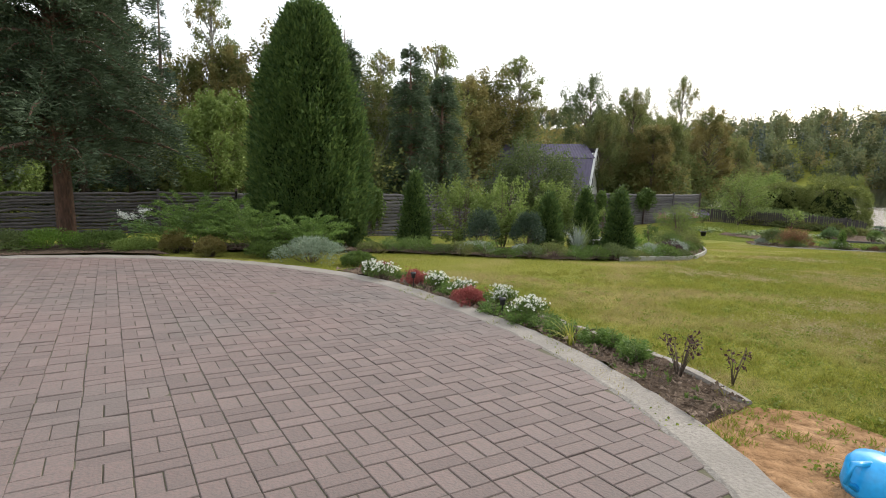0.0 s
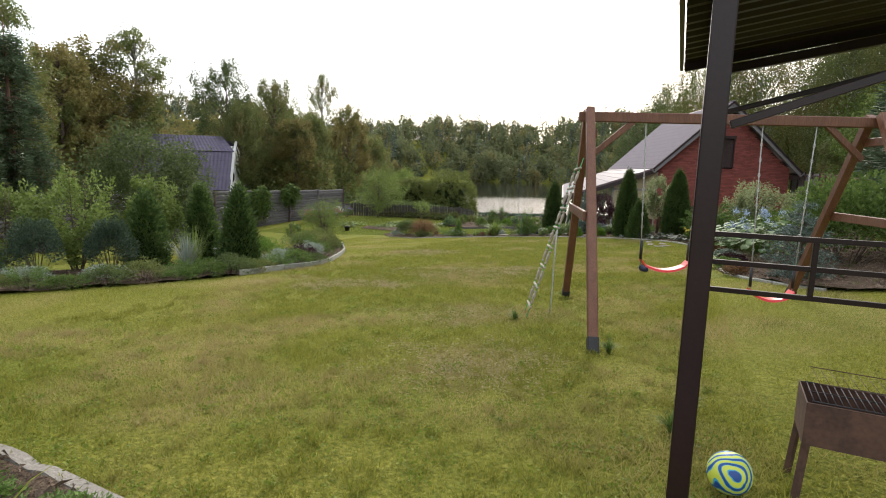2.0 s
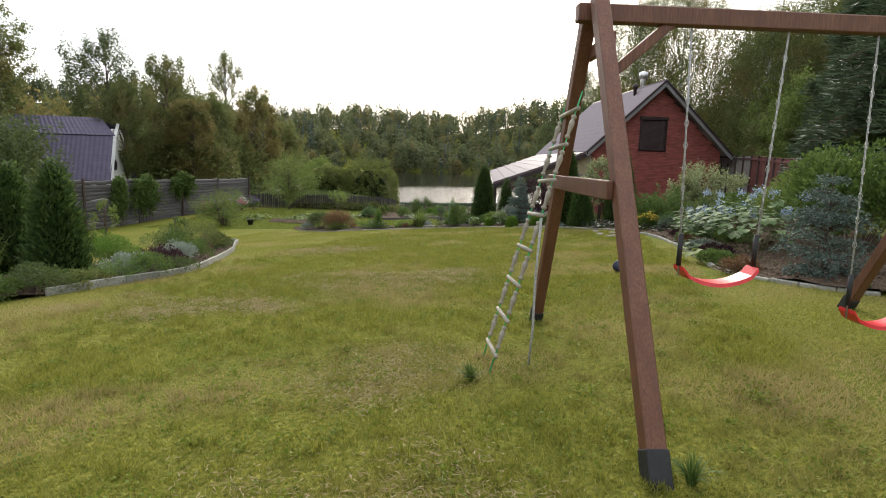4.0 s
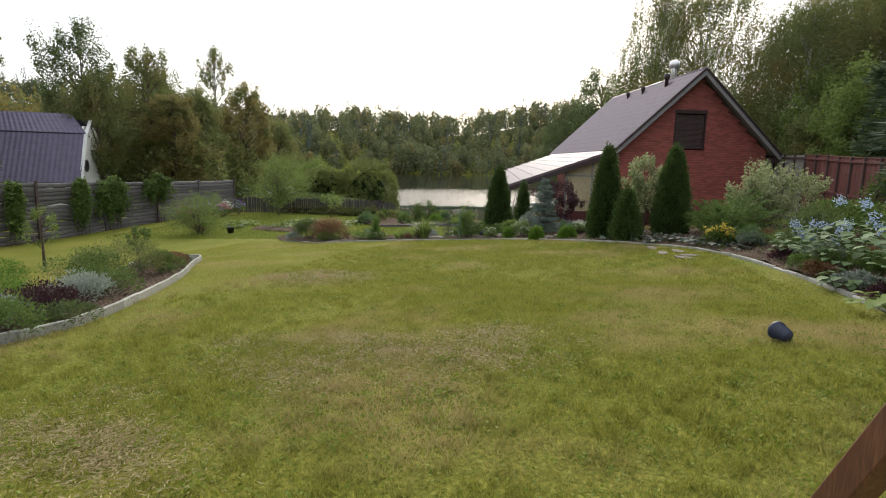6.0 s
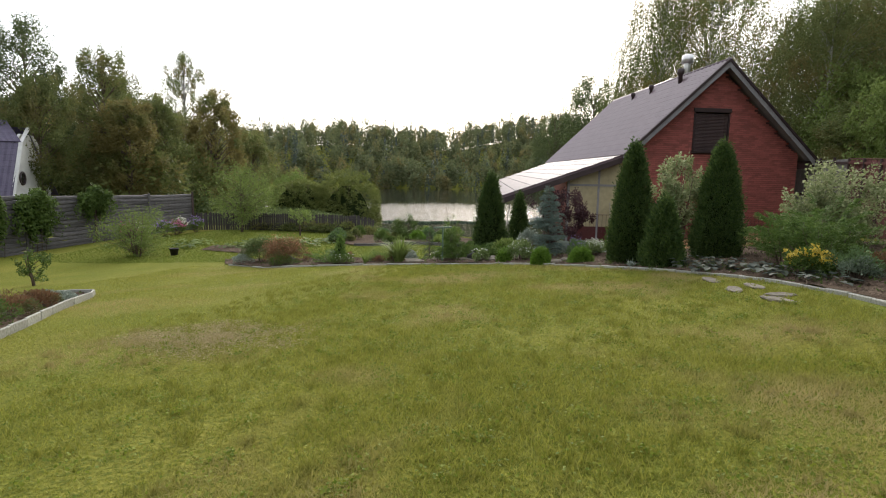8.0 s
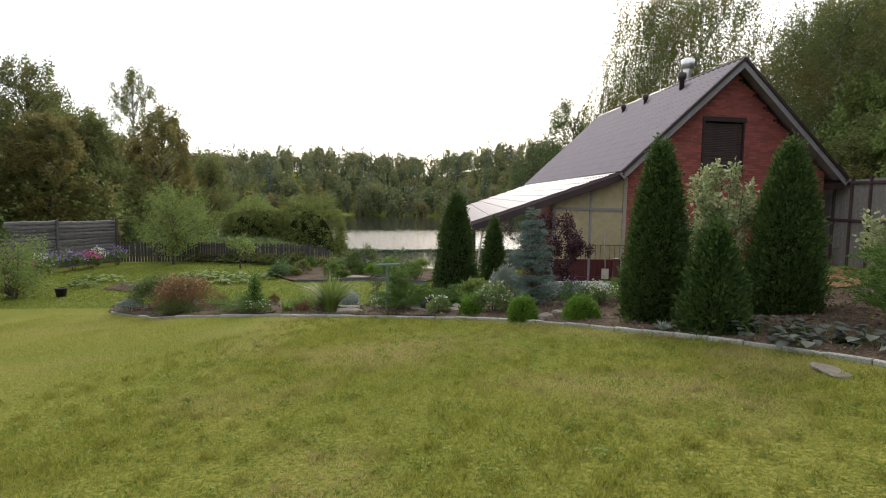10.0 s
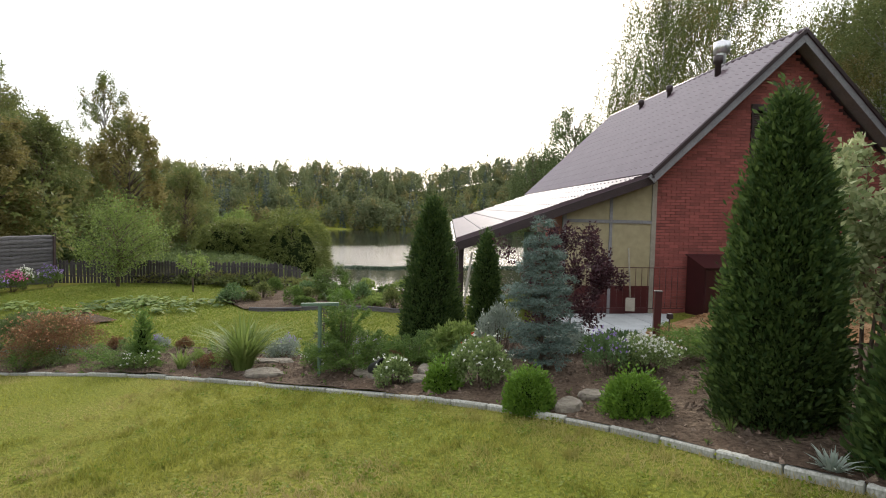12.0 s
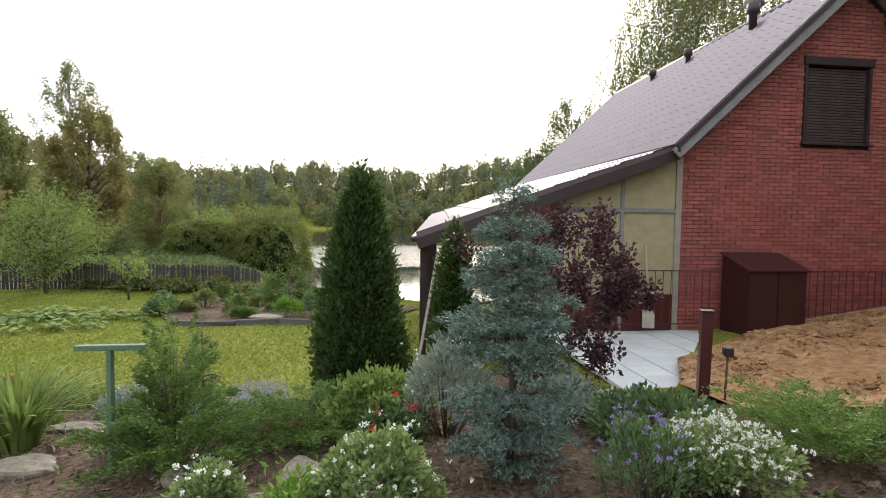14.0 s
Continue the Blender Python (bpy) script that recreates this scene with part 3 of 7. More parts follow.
def shrub(name, x, y, h, r, seed, leafmat, label, nleaf=2600, size=0.05, z=None, category="shrub", clumps=30, flowers=None, nflower=0, fsize=0.03, up=0.3, width=0.6, group="", spread=1.0):
    """A low bush: stems from the ground, a lumpy mass of leaves, and flower heads where it has them."""
    rng = np.random.default_rng(seed)
    t = thing(name, x, y, z, label, category, group)
    nleaf = int(nleaf * (1.7 if leafmat is L_JUNIPER else 1))
    a = rng.uniform(0, math.tau, clumps)
    q = np.sqrt(rng.uniform(0, 1, clumps))
    hz = h * (0.25 + 0.65 * np.sqrt(np.clip(1 - q ** 2, 0, 1)) * rng.uniform(0.55, 1.05, clumps))
    tips = np.stack([q * r * 0.85 * np.cos(a), q * r * 0.85 * np.sin(a), hz], 1)
    runs = [([(p[0] * 0.15, p[1] * 0.15, -0.03), (p[0] * 0.7, p[1] * 0.7, p[2] * 0.6), tuple(p)], [0.008, 0.006, 0.003]) for p in tips[:18]]
    tubes("stalks", runs, BARK, t, 4)
    idx = rng.integers(0, clumps, nleaf)
    g = rng.normal(size=(nleaf, 3))
    g /= np.linalg.norm(g, axis=1, keepdims=True)
    c = tips[idx] + g * (rng.uniform(0.3, 1, nleaf) ** 0.5)[:, None] * np.array([r * 0.30, r * 0.30, h * 0.20]) * spread
    c[:, 2] = np.maximum(c[:, 2], 0.01)
    if leafmat is L_JUNIPER:
        nf = 70
        af = rng.uniform(0, math.tau, nf)
        Lf = r * rng.uniform(0.45, 1.2, nf)
        rf_ = h * rng.uniform(0.45, 1.15, nf) * (1.25 - 0.6 * Lf / (1.2 * r))
        k = rng.integers(0, nf, nleaf)
        s = rng.uniform(0.12, 1.0, nleaf) ** 0.75
        tw = rng.integers(-4, 5, nleaf) / 4.0
        w = tw * 0.20 * Lf[k] * (1.15 - s) + rng.normal(0, 0.012, nleaf)
        s2 = np.clip(s + 0.10 * np.abs(tw), 0, 1.1)
        ca, sa = np.cos(af[k]), np.sin(af[k])
        c = np.stack([ca * Lf[k] * s2 - sa * w, sa * Lf[k] * s2 + ca * w, rf_[k] * (1 - (1 - s2) ** 2) + rng.normal(0, 0.015, nleaf) - 0.06 * np.abs(w)], 1)
        g = np.stack([ca - sa * np.sign(tw) * 0.7, sa + ca * np.sign(tw) * 0.7, np.full(nleaf, 0.5)], 1)
        v, f = leaves(c, g + rng.normal(0, 0.4, (nleaf, 3)), size * 0.75, size * 0.22, rng)
        mesh_object("foliage", v, f, leafmat, t)
        return t
    out = c * (1, 1, 0.4) / max(r, 0.01) * 0.6 + g * 0.7 + rng.normal(0, 0.35, (nleaf, 3)) + (0, 0, up)
    v, f = leaves(c, out, size, size * width, rng)
    mesh_object("foliage", v, f, leafmat, t)
    if flowers:
        k = nflower
        i2 = rng.integers(0, clumps, k)
        top = tips[i2] + rng.normal(0, 1, (k, 3)) * (r * 0.22, r * 0.22, h * 0.06) + (0, 0, h * 0.22)
        m = 9
        cc = np.repeat(top, m, 0) + rng.normal(0, fsize * 0.3, (k * m, 3))
        dd = rng.normal(0, 1, (k * m, 3)) + (0, 0, 0.6)
        v, f = leaves(cc, dd, fsize, fsize * 0.8, rng)
        mesh_object("blossom", v, f, flowers, t)
    return t


def dome(name, x, y, h, r, seed, leafmat, label, nleaf=20000, size=0.15, crest=0.0, category="tree"):
    """A rounded willow: many stems from the ground and a dense drooping shell of small leaves, some shoots above it; a
    dark solid as inner shade.
    """
    rng = np.random.default_rng(seed)
    t = thing(name, x, y, None, label, category)
    runs = []
    for k in range(16):
        a, q = rng.uniform(0, math.tau), rng.uniform(0.2, 0.8)
        runs.append(([(0.2 * math.cos(a), 0.2 * math.sin(a), -0.2), (q * r * 0.6 * math.cos(a), q * r * 0.6 * math.sin(a), h * 0.5), (q * r * math.cos(a), q * r * math.sin(a), h * 0.8)], [0.09, 0.05, 0.015]))
    tubes("branchwork", runs, BARK, t, 5)
    lum = lumpy(7, rng, 0.16)
    m = nleaf // 26
    d = rng.normal(size=(m, 3))
    d[:, 2] = np.abs(d[:, 2]) - 0.25
    d /= np.linalg.norm(d, axis=1, keepdims=True)
    rad = rng.uniform(0.86, 1.0, m) * lum(d)
    k = rng.random(m) < crest
    rad[k & (d[:, 2] > 0.8)] *= 1.16
    tc = np.stack([d[:, 0] * rad * r, d[:, 1] * rad * r, np.maximum(0.1, 0.32 * h + d[:, 2] * rad * h * 0.66)], 1)
    idx = rng.integers(0, m, nleaf)
    out = d[idx] * (1, 1, 0.5)
    s = rng.uniform(-0.5, 1.0, nleaf)
    c = tc[idx] + out * (s * 0.35)[:, None] - np.outer(np.clip(s, 0, 1) ** 2, (0, 0, 0.3)) + rng.normal(0, 0.11, (nleaf, 3))
    c[:, 2] = np.maximum(c[:, 2], 0.03)
    v, f = leaves(c, out + rng.normal(0, 0.45, (nleaf, 3)) - (0, 0, 0.2), size, size * 0.42, rng)
    mesh_object("foliage", v, f, leafmat, t)
    # added near-black solid: stands for shade under the leaf shell, stops see-through
    lathe("shade_core", [(r * 0.78 * math.sqrt(max(0.02, 1 - (q / 0.96) ** 2)) * (0.8 + 0.2 * min(1, q * 4)), h * 0.85 * q) for q in np.linspace(0.0, 0.95, 8)], CORE, t, 14)
    return t


def tuft(name, x, y, h, n, seed, leafmat, label, width=0.012, spread=0.5, z=None, category="plant", group=""):
    """Arching blades from one root."""
    rng = np.random.default_rng(seed)
    t = thing(name, x, y, z, label, category, group)
    a = rng.uniform(0, math.tau, n)
    L = h * rng.uniform(0.55, 1.1, n)
    s = rng.uniform(0.1, 1.0, n) * spread
    w = width * rng.uniform(0.6, 1.2, n)
    base = np.stack([np.cos(a), np.sin(a), np.zeros(n)], 1) * (0.12 * h * rng.uniform(0, 1, n))[:, None]
    dv = np.stack([np.cos(a), np.sin(a), np.zeros(n)], 1)
    side = np.stack([-np.sin(a), np.cos(a), np.zeros(n)], 1)
    rows = []
    for k, q in enumerate((0, 0.35, 0.7, 1.0)):
        c = base + dv * (L * s * q ** 1.8)[:, None]
        c[:, 2] = L * (q - 0.45 * s * q ** 2.4)
        ww = (w * (1.0, 0.95, 0.7, 0.06)[k])[:, None]
        rows += [c - side * ww, c + side * ww]
    V = np.stack(rows, 1).reshape(-1, 3)
    F = []
    b = np.arange(n)[:, None] * 8
    for k in range(3):
        F.append(np.concatenate([b + 2 * k, b + 2 * k + 1, b + 2 * k + 3, b + 2 * k + 2], 1))
    mesh_object("blades", V, np.concatenate(F), leafmat, t)
    return t


def broad_plant(name, x, y, h, r, n, seed, leafmat, label, size=0.16, category="plant", group="", flowers=None, z=None):
    """Broad leaves on stalks, each cupped and pointed."""
    rng = np.random.default_rng(seed)
    t = thing(name, x, y, z, label, category, group)
    vs, fs, runs = [], [], []
    for i in range(n):
        a = rng.uniform(0, math.tau)
        q = math.sqrt(rng.uniform(0.02, 1))
        p = Vector((q * r * math.cos(a), q * r * math.sin(a), h * rng.uniform(0.45, 1.0) * (1 - 0.4 * q)))
        if i < 30:
            runs.append(([(0.2 * p.x, 0.2 * p.y, 0), tuple(p)], [0.004, 0.003]))
        d = Vector((math.cos(a), math.sin(a), rng.uniform(-0.35, 0.35))).normalized()
        s = d.cross(Vector((0, 0, 1))).normalized()
        up = s.cross(d)
        S = size * rng.uniform(0.6, 1.2)
        b = len(vs)
        for u, w, e in ((0, 0, 0), (0.25, 0.42, 0.08), (0.25, 0, -0.02), (0.25, -0.42, 0.08), (0.65, 0.36, 0.02), (0.65, 0, -0.05), (0.65, -0.36, 0.02), (1, 0, -0.18)):
            vs.append(p + d * (u * S) + s * (w * S) + up * (e * S))
        fs += [[b, b + 1, b + 2], [b, b + 2, b + 3], [b + 1, b + 4, b + 5, b + 2], [b + 2, b + 5, b + 6, b + 3], [b + 4, b + 7, b + 5], [b + 5, b + 7, b + 6]]
    tubes("stalks", runs, L_GREEN, t, 3)
    mesh_object("leafage", vs, fs, leafmat, t, True)
    if flowers:
        c = np.stack([rng.uniform(-r, r, 9) * 0.7, rng.uniform(-r, r, 9) * 0.7, h * rng.uniform(0.6, 1.0, 9)], 1)
        cc = np.repeat(c, 60, 0) + rng.normal(0, 0.045, (540, 3))
        v, f = leaves(cc, rng.normal(0, 1, (540, 3)) + (0, 0, 0.5), 0.035, 0.03, rng)
        mesh_object("blossom", v, f, flowers, t)
    return t


# ---- ground and water ----
def spaced(a, b, step, end, grow=1.12):
    out = [a]
    while out[-1] < b:
        out.append(out[-1] + step)
    while out[-1] < end:
        step *= grow
        out.append(out[-1] + step)
    return out


gx_pos = np.array(spaced(-12, 70, 0.9, 900))
gx_neg = -np.array(spaced(12.9, 14, 0.9, 500, 1.3))[::-1]
gy_pos = np.array(spaced(-14, 40, 0.9, 900))
gy_neg = -np.array(spaced(14.9, 16, 0.9, 700, 1.16))[::-1]
GX, GY = np.meshgrid(np.r_[gx_neg, gx_pos], np.r_[gy_neg, gy_pos], indexing="ij")
nx_, ny_ = GX.shape
gv = np.stack([GX.ravel(), GY.ravel(), ground_z(GX.ravel(), GY.ravel())], 1)
ii, jj = np.meshgrid(np.arange(nx_ - 1), np.arange(ny_ - 1), indexing="ij")
q0 = (ii * ny_ + jj).ravel()
ground = mesh_object("ground", gv, np.stack([q0, q0 + ny_, q0 + ny_ + 1, q0 + 1], 1), GRASS, None, True)
tagged(ground, "mown lawn with patches of dry grass, falling gently to the lake", "lawn", kind="structure")
water = mesh_object("water", np.array([(30, -260, LAKE), (420, -260, LAKE), (420, 420, LAKE), (30, 420, LAKE)], float), np.array([[0, 1, 2, 3]]), WATER)
tagged(water, "still dark lake reflecting the bright sky and the wooded shore", "lake", kind="structure")

# ---- paving, its kerb and the flower strip ----
EDGE = [(-8.0, 13.6), (-4.0, 13.3), (-0.3, 12.5), (1.8, 11.4), (3.1, 9.75), (3.62, 8.3), (3.75, 7.0), (3.74, 5.8), (3.67, 4.53), (3.49, 3.47), (3.22, 2.59), (2.95, 1.92), (2.62, 1.35), (2.1, 0.6), (1.4, -0.4), (0.8, -2.5), (0.6, -6.0)]
edge = smooth_line(EDGE, 0.22)
pave_poly = [(float(a), float(b)) for a, b in edge] + [(-8.0, -6.0)]
base_pave = poly_mesh("paving_bed", pave_poly, 0.6, lambda x, y: ground_z(x, y) + 0.023, JOINT)
tagged(base_pave, "dark sand between the pavers", "paving", kind="structure")


def sweep_kerb(name, line, w, h, material, label, wob=0.02, drop=0.06, group="", parent=None, seed=3):
    rng = np.random.default_rng(seed)
    vs, fs = [], []
    n = len(line)
    for i, p in enumerate(line):
        d = line[min(i + 1, n - 1)] - line[max(i - 1, 0)]
        d = d / np.linalg.norm(d)
        s = np.array([-d[1], d[0]])
        ww = w * 0.5 * (1 + rng.normal(0, wob * 3))
        z = gz(*p)
        top = z + h + rng.normal(0, wob * 0.25)
        for k, (o, zz) in enumerate(((-ww, z - drop), (-ww, top - 0.015), (-ww * 0.82, top), (ww * 0.82, top + 0.004), (ww, top - 0.02), (ww, z - drop))):
            vs.append((p[0] + s[0] * o, p[1] + s[1] * o, zz))
    for i in range(n - 1):
        for k in range(5):
            fs.append([i * 6 + k, (i + 1) * 6 + k, (i + 1) * 6 + k + 1, i * 6 + k + 1])
    fs += [[0, 1, 2, 3, 4, 5], [(n - 1) * 6 + k for k in range(5, -1, -1)]]
    ob = mesh_object(name, vs, fs, material)
    return tagged(ob, label, "kerb", group, kind="structure")


def offset(line, d):
    t = np.gradient(line, axis=0)
    t /= np.linalg.norm(t, axis=1, keepdims=True)
    return line + np.stack([-t[:, 1], t[:, 0]], 1) * d


kerb_line = offset(smooth_line(EDGE, 0.16), 0.11)
sweep_kerb("kerb", kerb_line, 0.31, 0.042, CONCRETE, "poured concrete kerb, worn and uneven, round the paving", 0.014)
strip_in = offset(smooth_line([(3.3, 9.6), (3.7, 8.3), (3.75, 7.0), (3.74, 5.8), (3.67, 4.53), (3.49, 3.47), (3.22, 2.59), (3.0, 2.05)], 0.2), 0.24)
strip_out = smooth_line([(3.9, 2.0), (4.05, 2.4), (4.24, 2.95), (4.38, 3.65), (4.46, 4.5), (4.56, 5.8), (4.62, 7.2), (4.5, 8.6), (4.3, 9.8)], 0.2)
strip_poly = [tuple(map(float, p)) for p in strip_in] + [tuple(map(float, p)) for p in strip_out]


def soil_z(x, y):
    return ground_z(x, y) + 0.035 + 0.02 * np.sin(x * 9 + np.sin(y * 7)) + 0.018 * np.sin(y * 11 + x * 3)


tagged(poly_mesh("flower_strip", strip_poly, 0.12, soil_z, SOIL), "dark soil of a narrow flower bed beside the paving", "flower bed", kind="structure")
sweep_kerb("kerb", smooth_line([(3.9, 2.05), (4.05, 2.4), (4.24, 2.95), (4.38, 3.65), (4.46, 4.5), (4.56, 5.8), (4.66, 7.4)], 0.16) + np.array([0.06, 0]), 0.10, 0.04, CONCRETE, "low concrete edging between the flower bed and the lawn", 0.03, seed=8)
tagged(poly_mesh("sand", [(2.75, 1.2), (3.1, 1.75), (3.3, 2.1), (3.9, 2.02), (4.25, 1.7), (4.2, 1.2), (4.4, 0.7), (4.0, 0.2), (3.2, -0.2), (2.3, 0.2)], 0.12, lambda x, y: ground_z(x, y) + 0.012 + 0.012 * np.sin(x * 13) * np.sin(y * 11), SAND), "bare trodden sand at the end of the flower bed", "sand", kind="structure")

# ---- beds on the lawn ----
LOW = [(29.9, 16.6), (28.75, 15.6), (28.1, 13.6), (27.85, 11.4), (27.4, 9.5), (26.95, 8.05), (26.6, 6.88), (26.3, 6.0), (25.95, 5.2), (25.55, 4.5), (25.1, 3.9), (24.6, 3.3), (24.1, 2.6), (23.5, 2.0), (22.7, 1.35), (21.6, 0.85), (20.3, 0.55), (18.8, 0.35), (17.4, 0.28), (15.9, 0.25), (14.8, 0.2), (13.6, -0.4), (13.0, -1.1), (13.2, -2.2)]
low_line = smooth_line(LOW, 0.25)
low_poly = [tuple(map(float, p)) for p in low_line] + [(16.0, -3.2), (22.0, -4.2), (28.0, -5.0), (32.0, -3.0), (31.2, 1.4), (30.2, 3.6), (31.6, 4.4), (32.3, 6.0), (30.6, 7.6), (29.6, 9.6), (30.2, 12.4), (30.6, 15.0), (30.4, 16.8)]
low_poly = low_poly[:-1]


def bed_z(x, y):
    return ground_z(x, y) + 0.06 + 0.03 * np.sin(x * 5.1 + 2 * np.sin(y * 2.3)) * np.sin(y * 4.3) + 0.012 * np.sin(x * 17) * np.sin(y * 19)


tagged(poly_mesh("soil", low_poly, 0.22, bed_z, SOIL), "dark bare soil of a long curved shrub bed", "flower bed", kind="structure")
LEFT = [(4.0, 13.2), (6.6, 12.5), (9.5, 10.6), (11.6, 9.75), (12.95, 9.5), (13.6, 9.42), (14.4, 9.5), (16.5, 10.5), (18.4, 11.6), (20.1, 12.8), (21.9, 14.0), (22.3, 14.6), (21.6, 15.2), (20.0, 14.6)]
left_line = smooth_line(LEFT, 0.3)
left_poly = [tuple(map(float, p)) for p in left_line] + [(17.5, 13.2), (15.0, 12.3), (13.0, 12.6), (10.5, 14.2), (8.0, 16.4), (4.0, 17.0), (1.5, 16.5), (1.0, 14.0)]
tagged(poly_mesh("soil", left_poly, 0.25, bed_z, SOIL), "dark soil of a curved shrub bed on the lawn", "flower bed", kind="structure")
back_poly = [(-7.5, 13.75), (-3.9, 13.5), (-0.1, 12.8), (1.0, 12.5), (0.6, 14.2), (1.2, 17.0), (-3.0, 19.0), (-8.0, 18.0)]
tagged(poly_mesh("soil", back_poly, 0.3, bed_z, SOIL), "planted soil behind the paving", "flower bed", kind="structure")
garden_poly = [(36.0, 12.4), (37.5, 9.4), (41.0, 8.9), (43.0, 12.5), (42.0, 17.5), (39.0, 17.2), (36.6, 14.6)]
tagged(poly_mesh("soil", garden_poly, 0.3, lambda x, y: bed_z(x, y), SOIL), "raised vegetable bed on the lower terrace", "vegetable bed", kind="structure")
patch_poly = [(32.2, 17.4), (33.6, 16.6), (34.6, 18.6), (34.6, 20.6), (33.2, 20.2)]
tagged(poly_mesh("soil", patch_poly, 0.3, bed_z, SOIL), "dug soil patch on the lower lawn", "vegetable bed", kind="structure")
TERRACE = [(31.5, 4.3), (30.4, 3.5), (31.4, 1.8), (33.2, -0.2), (36.0, -0.6), (37.0, 3.0), (36.0, 8.0), (33.5, 8.2)]


def slab_z(x, y):
    return ground_z(x, y) * 0 - 1.66 + 0.0 * x


# ---- brick house ----
HU, HV = Vector((0.32, -0.9474, 0)), Vector((0.9474, 0.32, 0))
HC = Vector((35.3, 2.35, 0))


def hp(u, v, z):
    return HC + HU * u + HV * v + Vector((0, 0, z))


HM = Matrix((HU, HV, Vector((0, 0, 1)))).transposed().to_4x4()
BASE_Z, EAVE_Z, APEX_Z, HW, HL = -1.75, 2.2, 5.45, 6.9, 10.2
house = new("brick_house")
house.location = (0, 0, 0)
tagged(house, "red brick house, steep brown tiled roof and a lean-to", "house")


def hbox(name, u0, u1, v0, v1, z0, z1, material, parent=house, bevel=0.0, label=""):
    bm = bmesh.new()
    m = Matrix.Translation(hp((u0 + u1) / 2, (v0 + v1) / 2, (z0 + z1) / 2)) @ HM
    add_box(bm, (abs(u1 - u0), abs(v1 - v0), abs(z1 - z0)), m, bevel)
    return part(name, bm, material, parent, label)


def hprism(name, uz, v0, v1, material, parent=house, label=""):
    """A shape in the gable's plane drawn out along the house."""
    n = len(uz)
    vs = [hp(u, v, z) for v in (v0, v1) for u, z in uz]
    fs = [list(range(n))[::-1], [n + i for i in range(n)]]
    fs += [[i, (i + 1) % n, n + (i + 1) % n, n + i] for i in range(n)]
    ob = mesh_object(name, vs, fs, material, parent)
    return tagged(ob, label)


def roof_z(u):
    return APEX_Z - abs(u - HW / 2) * (APEX_Z - EAVE_Z + 0.3) / (HW / 2 + 0.32)


WU0, WU1, WZ0, WZ1 = 2.47, 3.93, 2.04, 3.58
wz = lambda u: roof_z(u) - 0.22
front = [(0, BASE_Z), (HW, BASE_Z), (HW, wz(HW)), (HW / 2, wz(HW / 2)), (0, wz(0))]
for nm, pts in (("wall", [(0.0, BASE_Z), (WU0, BASE_Z), (WU0, wz(WU0)), (0.0, wz(0))]), ("wall", [(WU1, BASE_Z), (HW, BASE_Z), (HW, wz(HW)), (WU1, wz(WU1))]),
                ("wall", [(WU0, BASE_Z), (WU1, BASE_Z), (WU1, WZ0), (WU0, WZ0)]), ("wall", [(WU0, WZ1), (WU1, WZ1), (WU1, wz(WU1)), (HW / 2, wz(HW / 2)), (WU0, wz(WU0))])):
    hprism(nm, pts, 0.03, 0.38, MORTAR)
hprism("wall", front, HL - 0.38, HL, BRICK_FAR)
hbox("wall", 0, 0.35, 0.39, HL - 0.39, BASE_Z, wz(0) - 0.05, BRICK_FAR)
hbox("wall", HW - 0.35, HW, 0.39, HL - 0.39, BASE_Z, wz(HW) - 0.05, BRICK_FAR)
# roof planes with tile waves
OV = 0.5


def tile_roof(name, e0, e1, r0, r1, rows, waves, material, parent, thick=0.05, label="", step_h=0.007, wave_h=0.03):
    """Metal tile sheet: waves across, steps down. e0-e1 eave, r0-r1 ridge."""
    e0, e1, r0, r1 = map(Vector, (e0, e1, r0, r1))
    nrm = (e1 - e0).cross(r0 - e0).normalized()
    if nrm.z < 0:
        nrm = -nrm
    V, F = [], []
    cols = waves * 4
    levels = []
    for i in range(rows):
        levels += [(i / rows, step_h), ((i + 0.97) / rows, 0.0)]
    levels.append((1.0, 0.0))
    for s, up in levels:
        for j in range(cols + 1):
            t = j / cols
            p = (e0.lerp(e1, t)).lerp(r0.lerp(r1, t), s)
            V.append(p + nrm * (up + wave_h * (0.5 + 0.5 * math.cos(math.tau * j / 4))))
    top = len(V)
    c = cols + 1
    for i in range(len(levels) - 1):
        for j in range(cols):
            F.append([i * c + j, i * c + j + 1, (i + 1) * c + j + 1, (i + 1) * c + j])
    for p in (e0, e1, r1, r0):
        V.append(p - nrm * thick)
    a, b, cc, d = top, top + 1, top + 2, top + 3
    F += [[a, d, cc, b], [0, a, b, cols], [cols, b, cc, (len(levels) - 1) * c + cols], [(len(levels) - 1) * c, d, a, 0][::-1]]
    ob = mesh_object(name, V, F, material, parent)
    return tagged(ob, label)


uL, uR = -0.42, HW + 0.42
tile_roof("roof", hp(uL, -OV, roof_z(uL)), hp(uL, HL + OV, roof_z(uL)), hp(HW / 2, -OV, APEX_Z), hp(HW / 2, HL + OV, APEX_Z), 14, 40, ROOFTILE, house, label="glossy brown metal tile roof", step_h=0.008, wave_h=0.06)
tile_roof("roof", hp(uR, -OV, roof_z(uR)), hp(uR, HL + OV, roof_z(uR)), hp(HW / 2, -OV, APEX_Z), hp(HW / 2, HL + OV, APEX_Z), 14, 40, ROOFTILE, house, step_h=0.008, wave_h=0.06)
tube("ridge_cap", [hp(HW / 2, -OV - 0.02, APEX_Z + 0.03), hp(HW / 2, HL + OV + 0.02, APEX_Z + 0.03)], 0.06, ROOFTILE, house, 10)
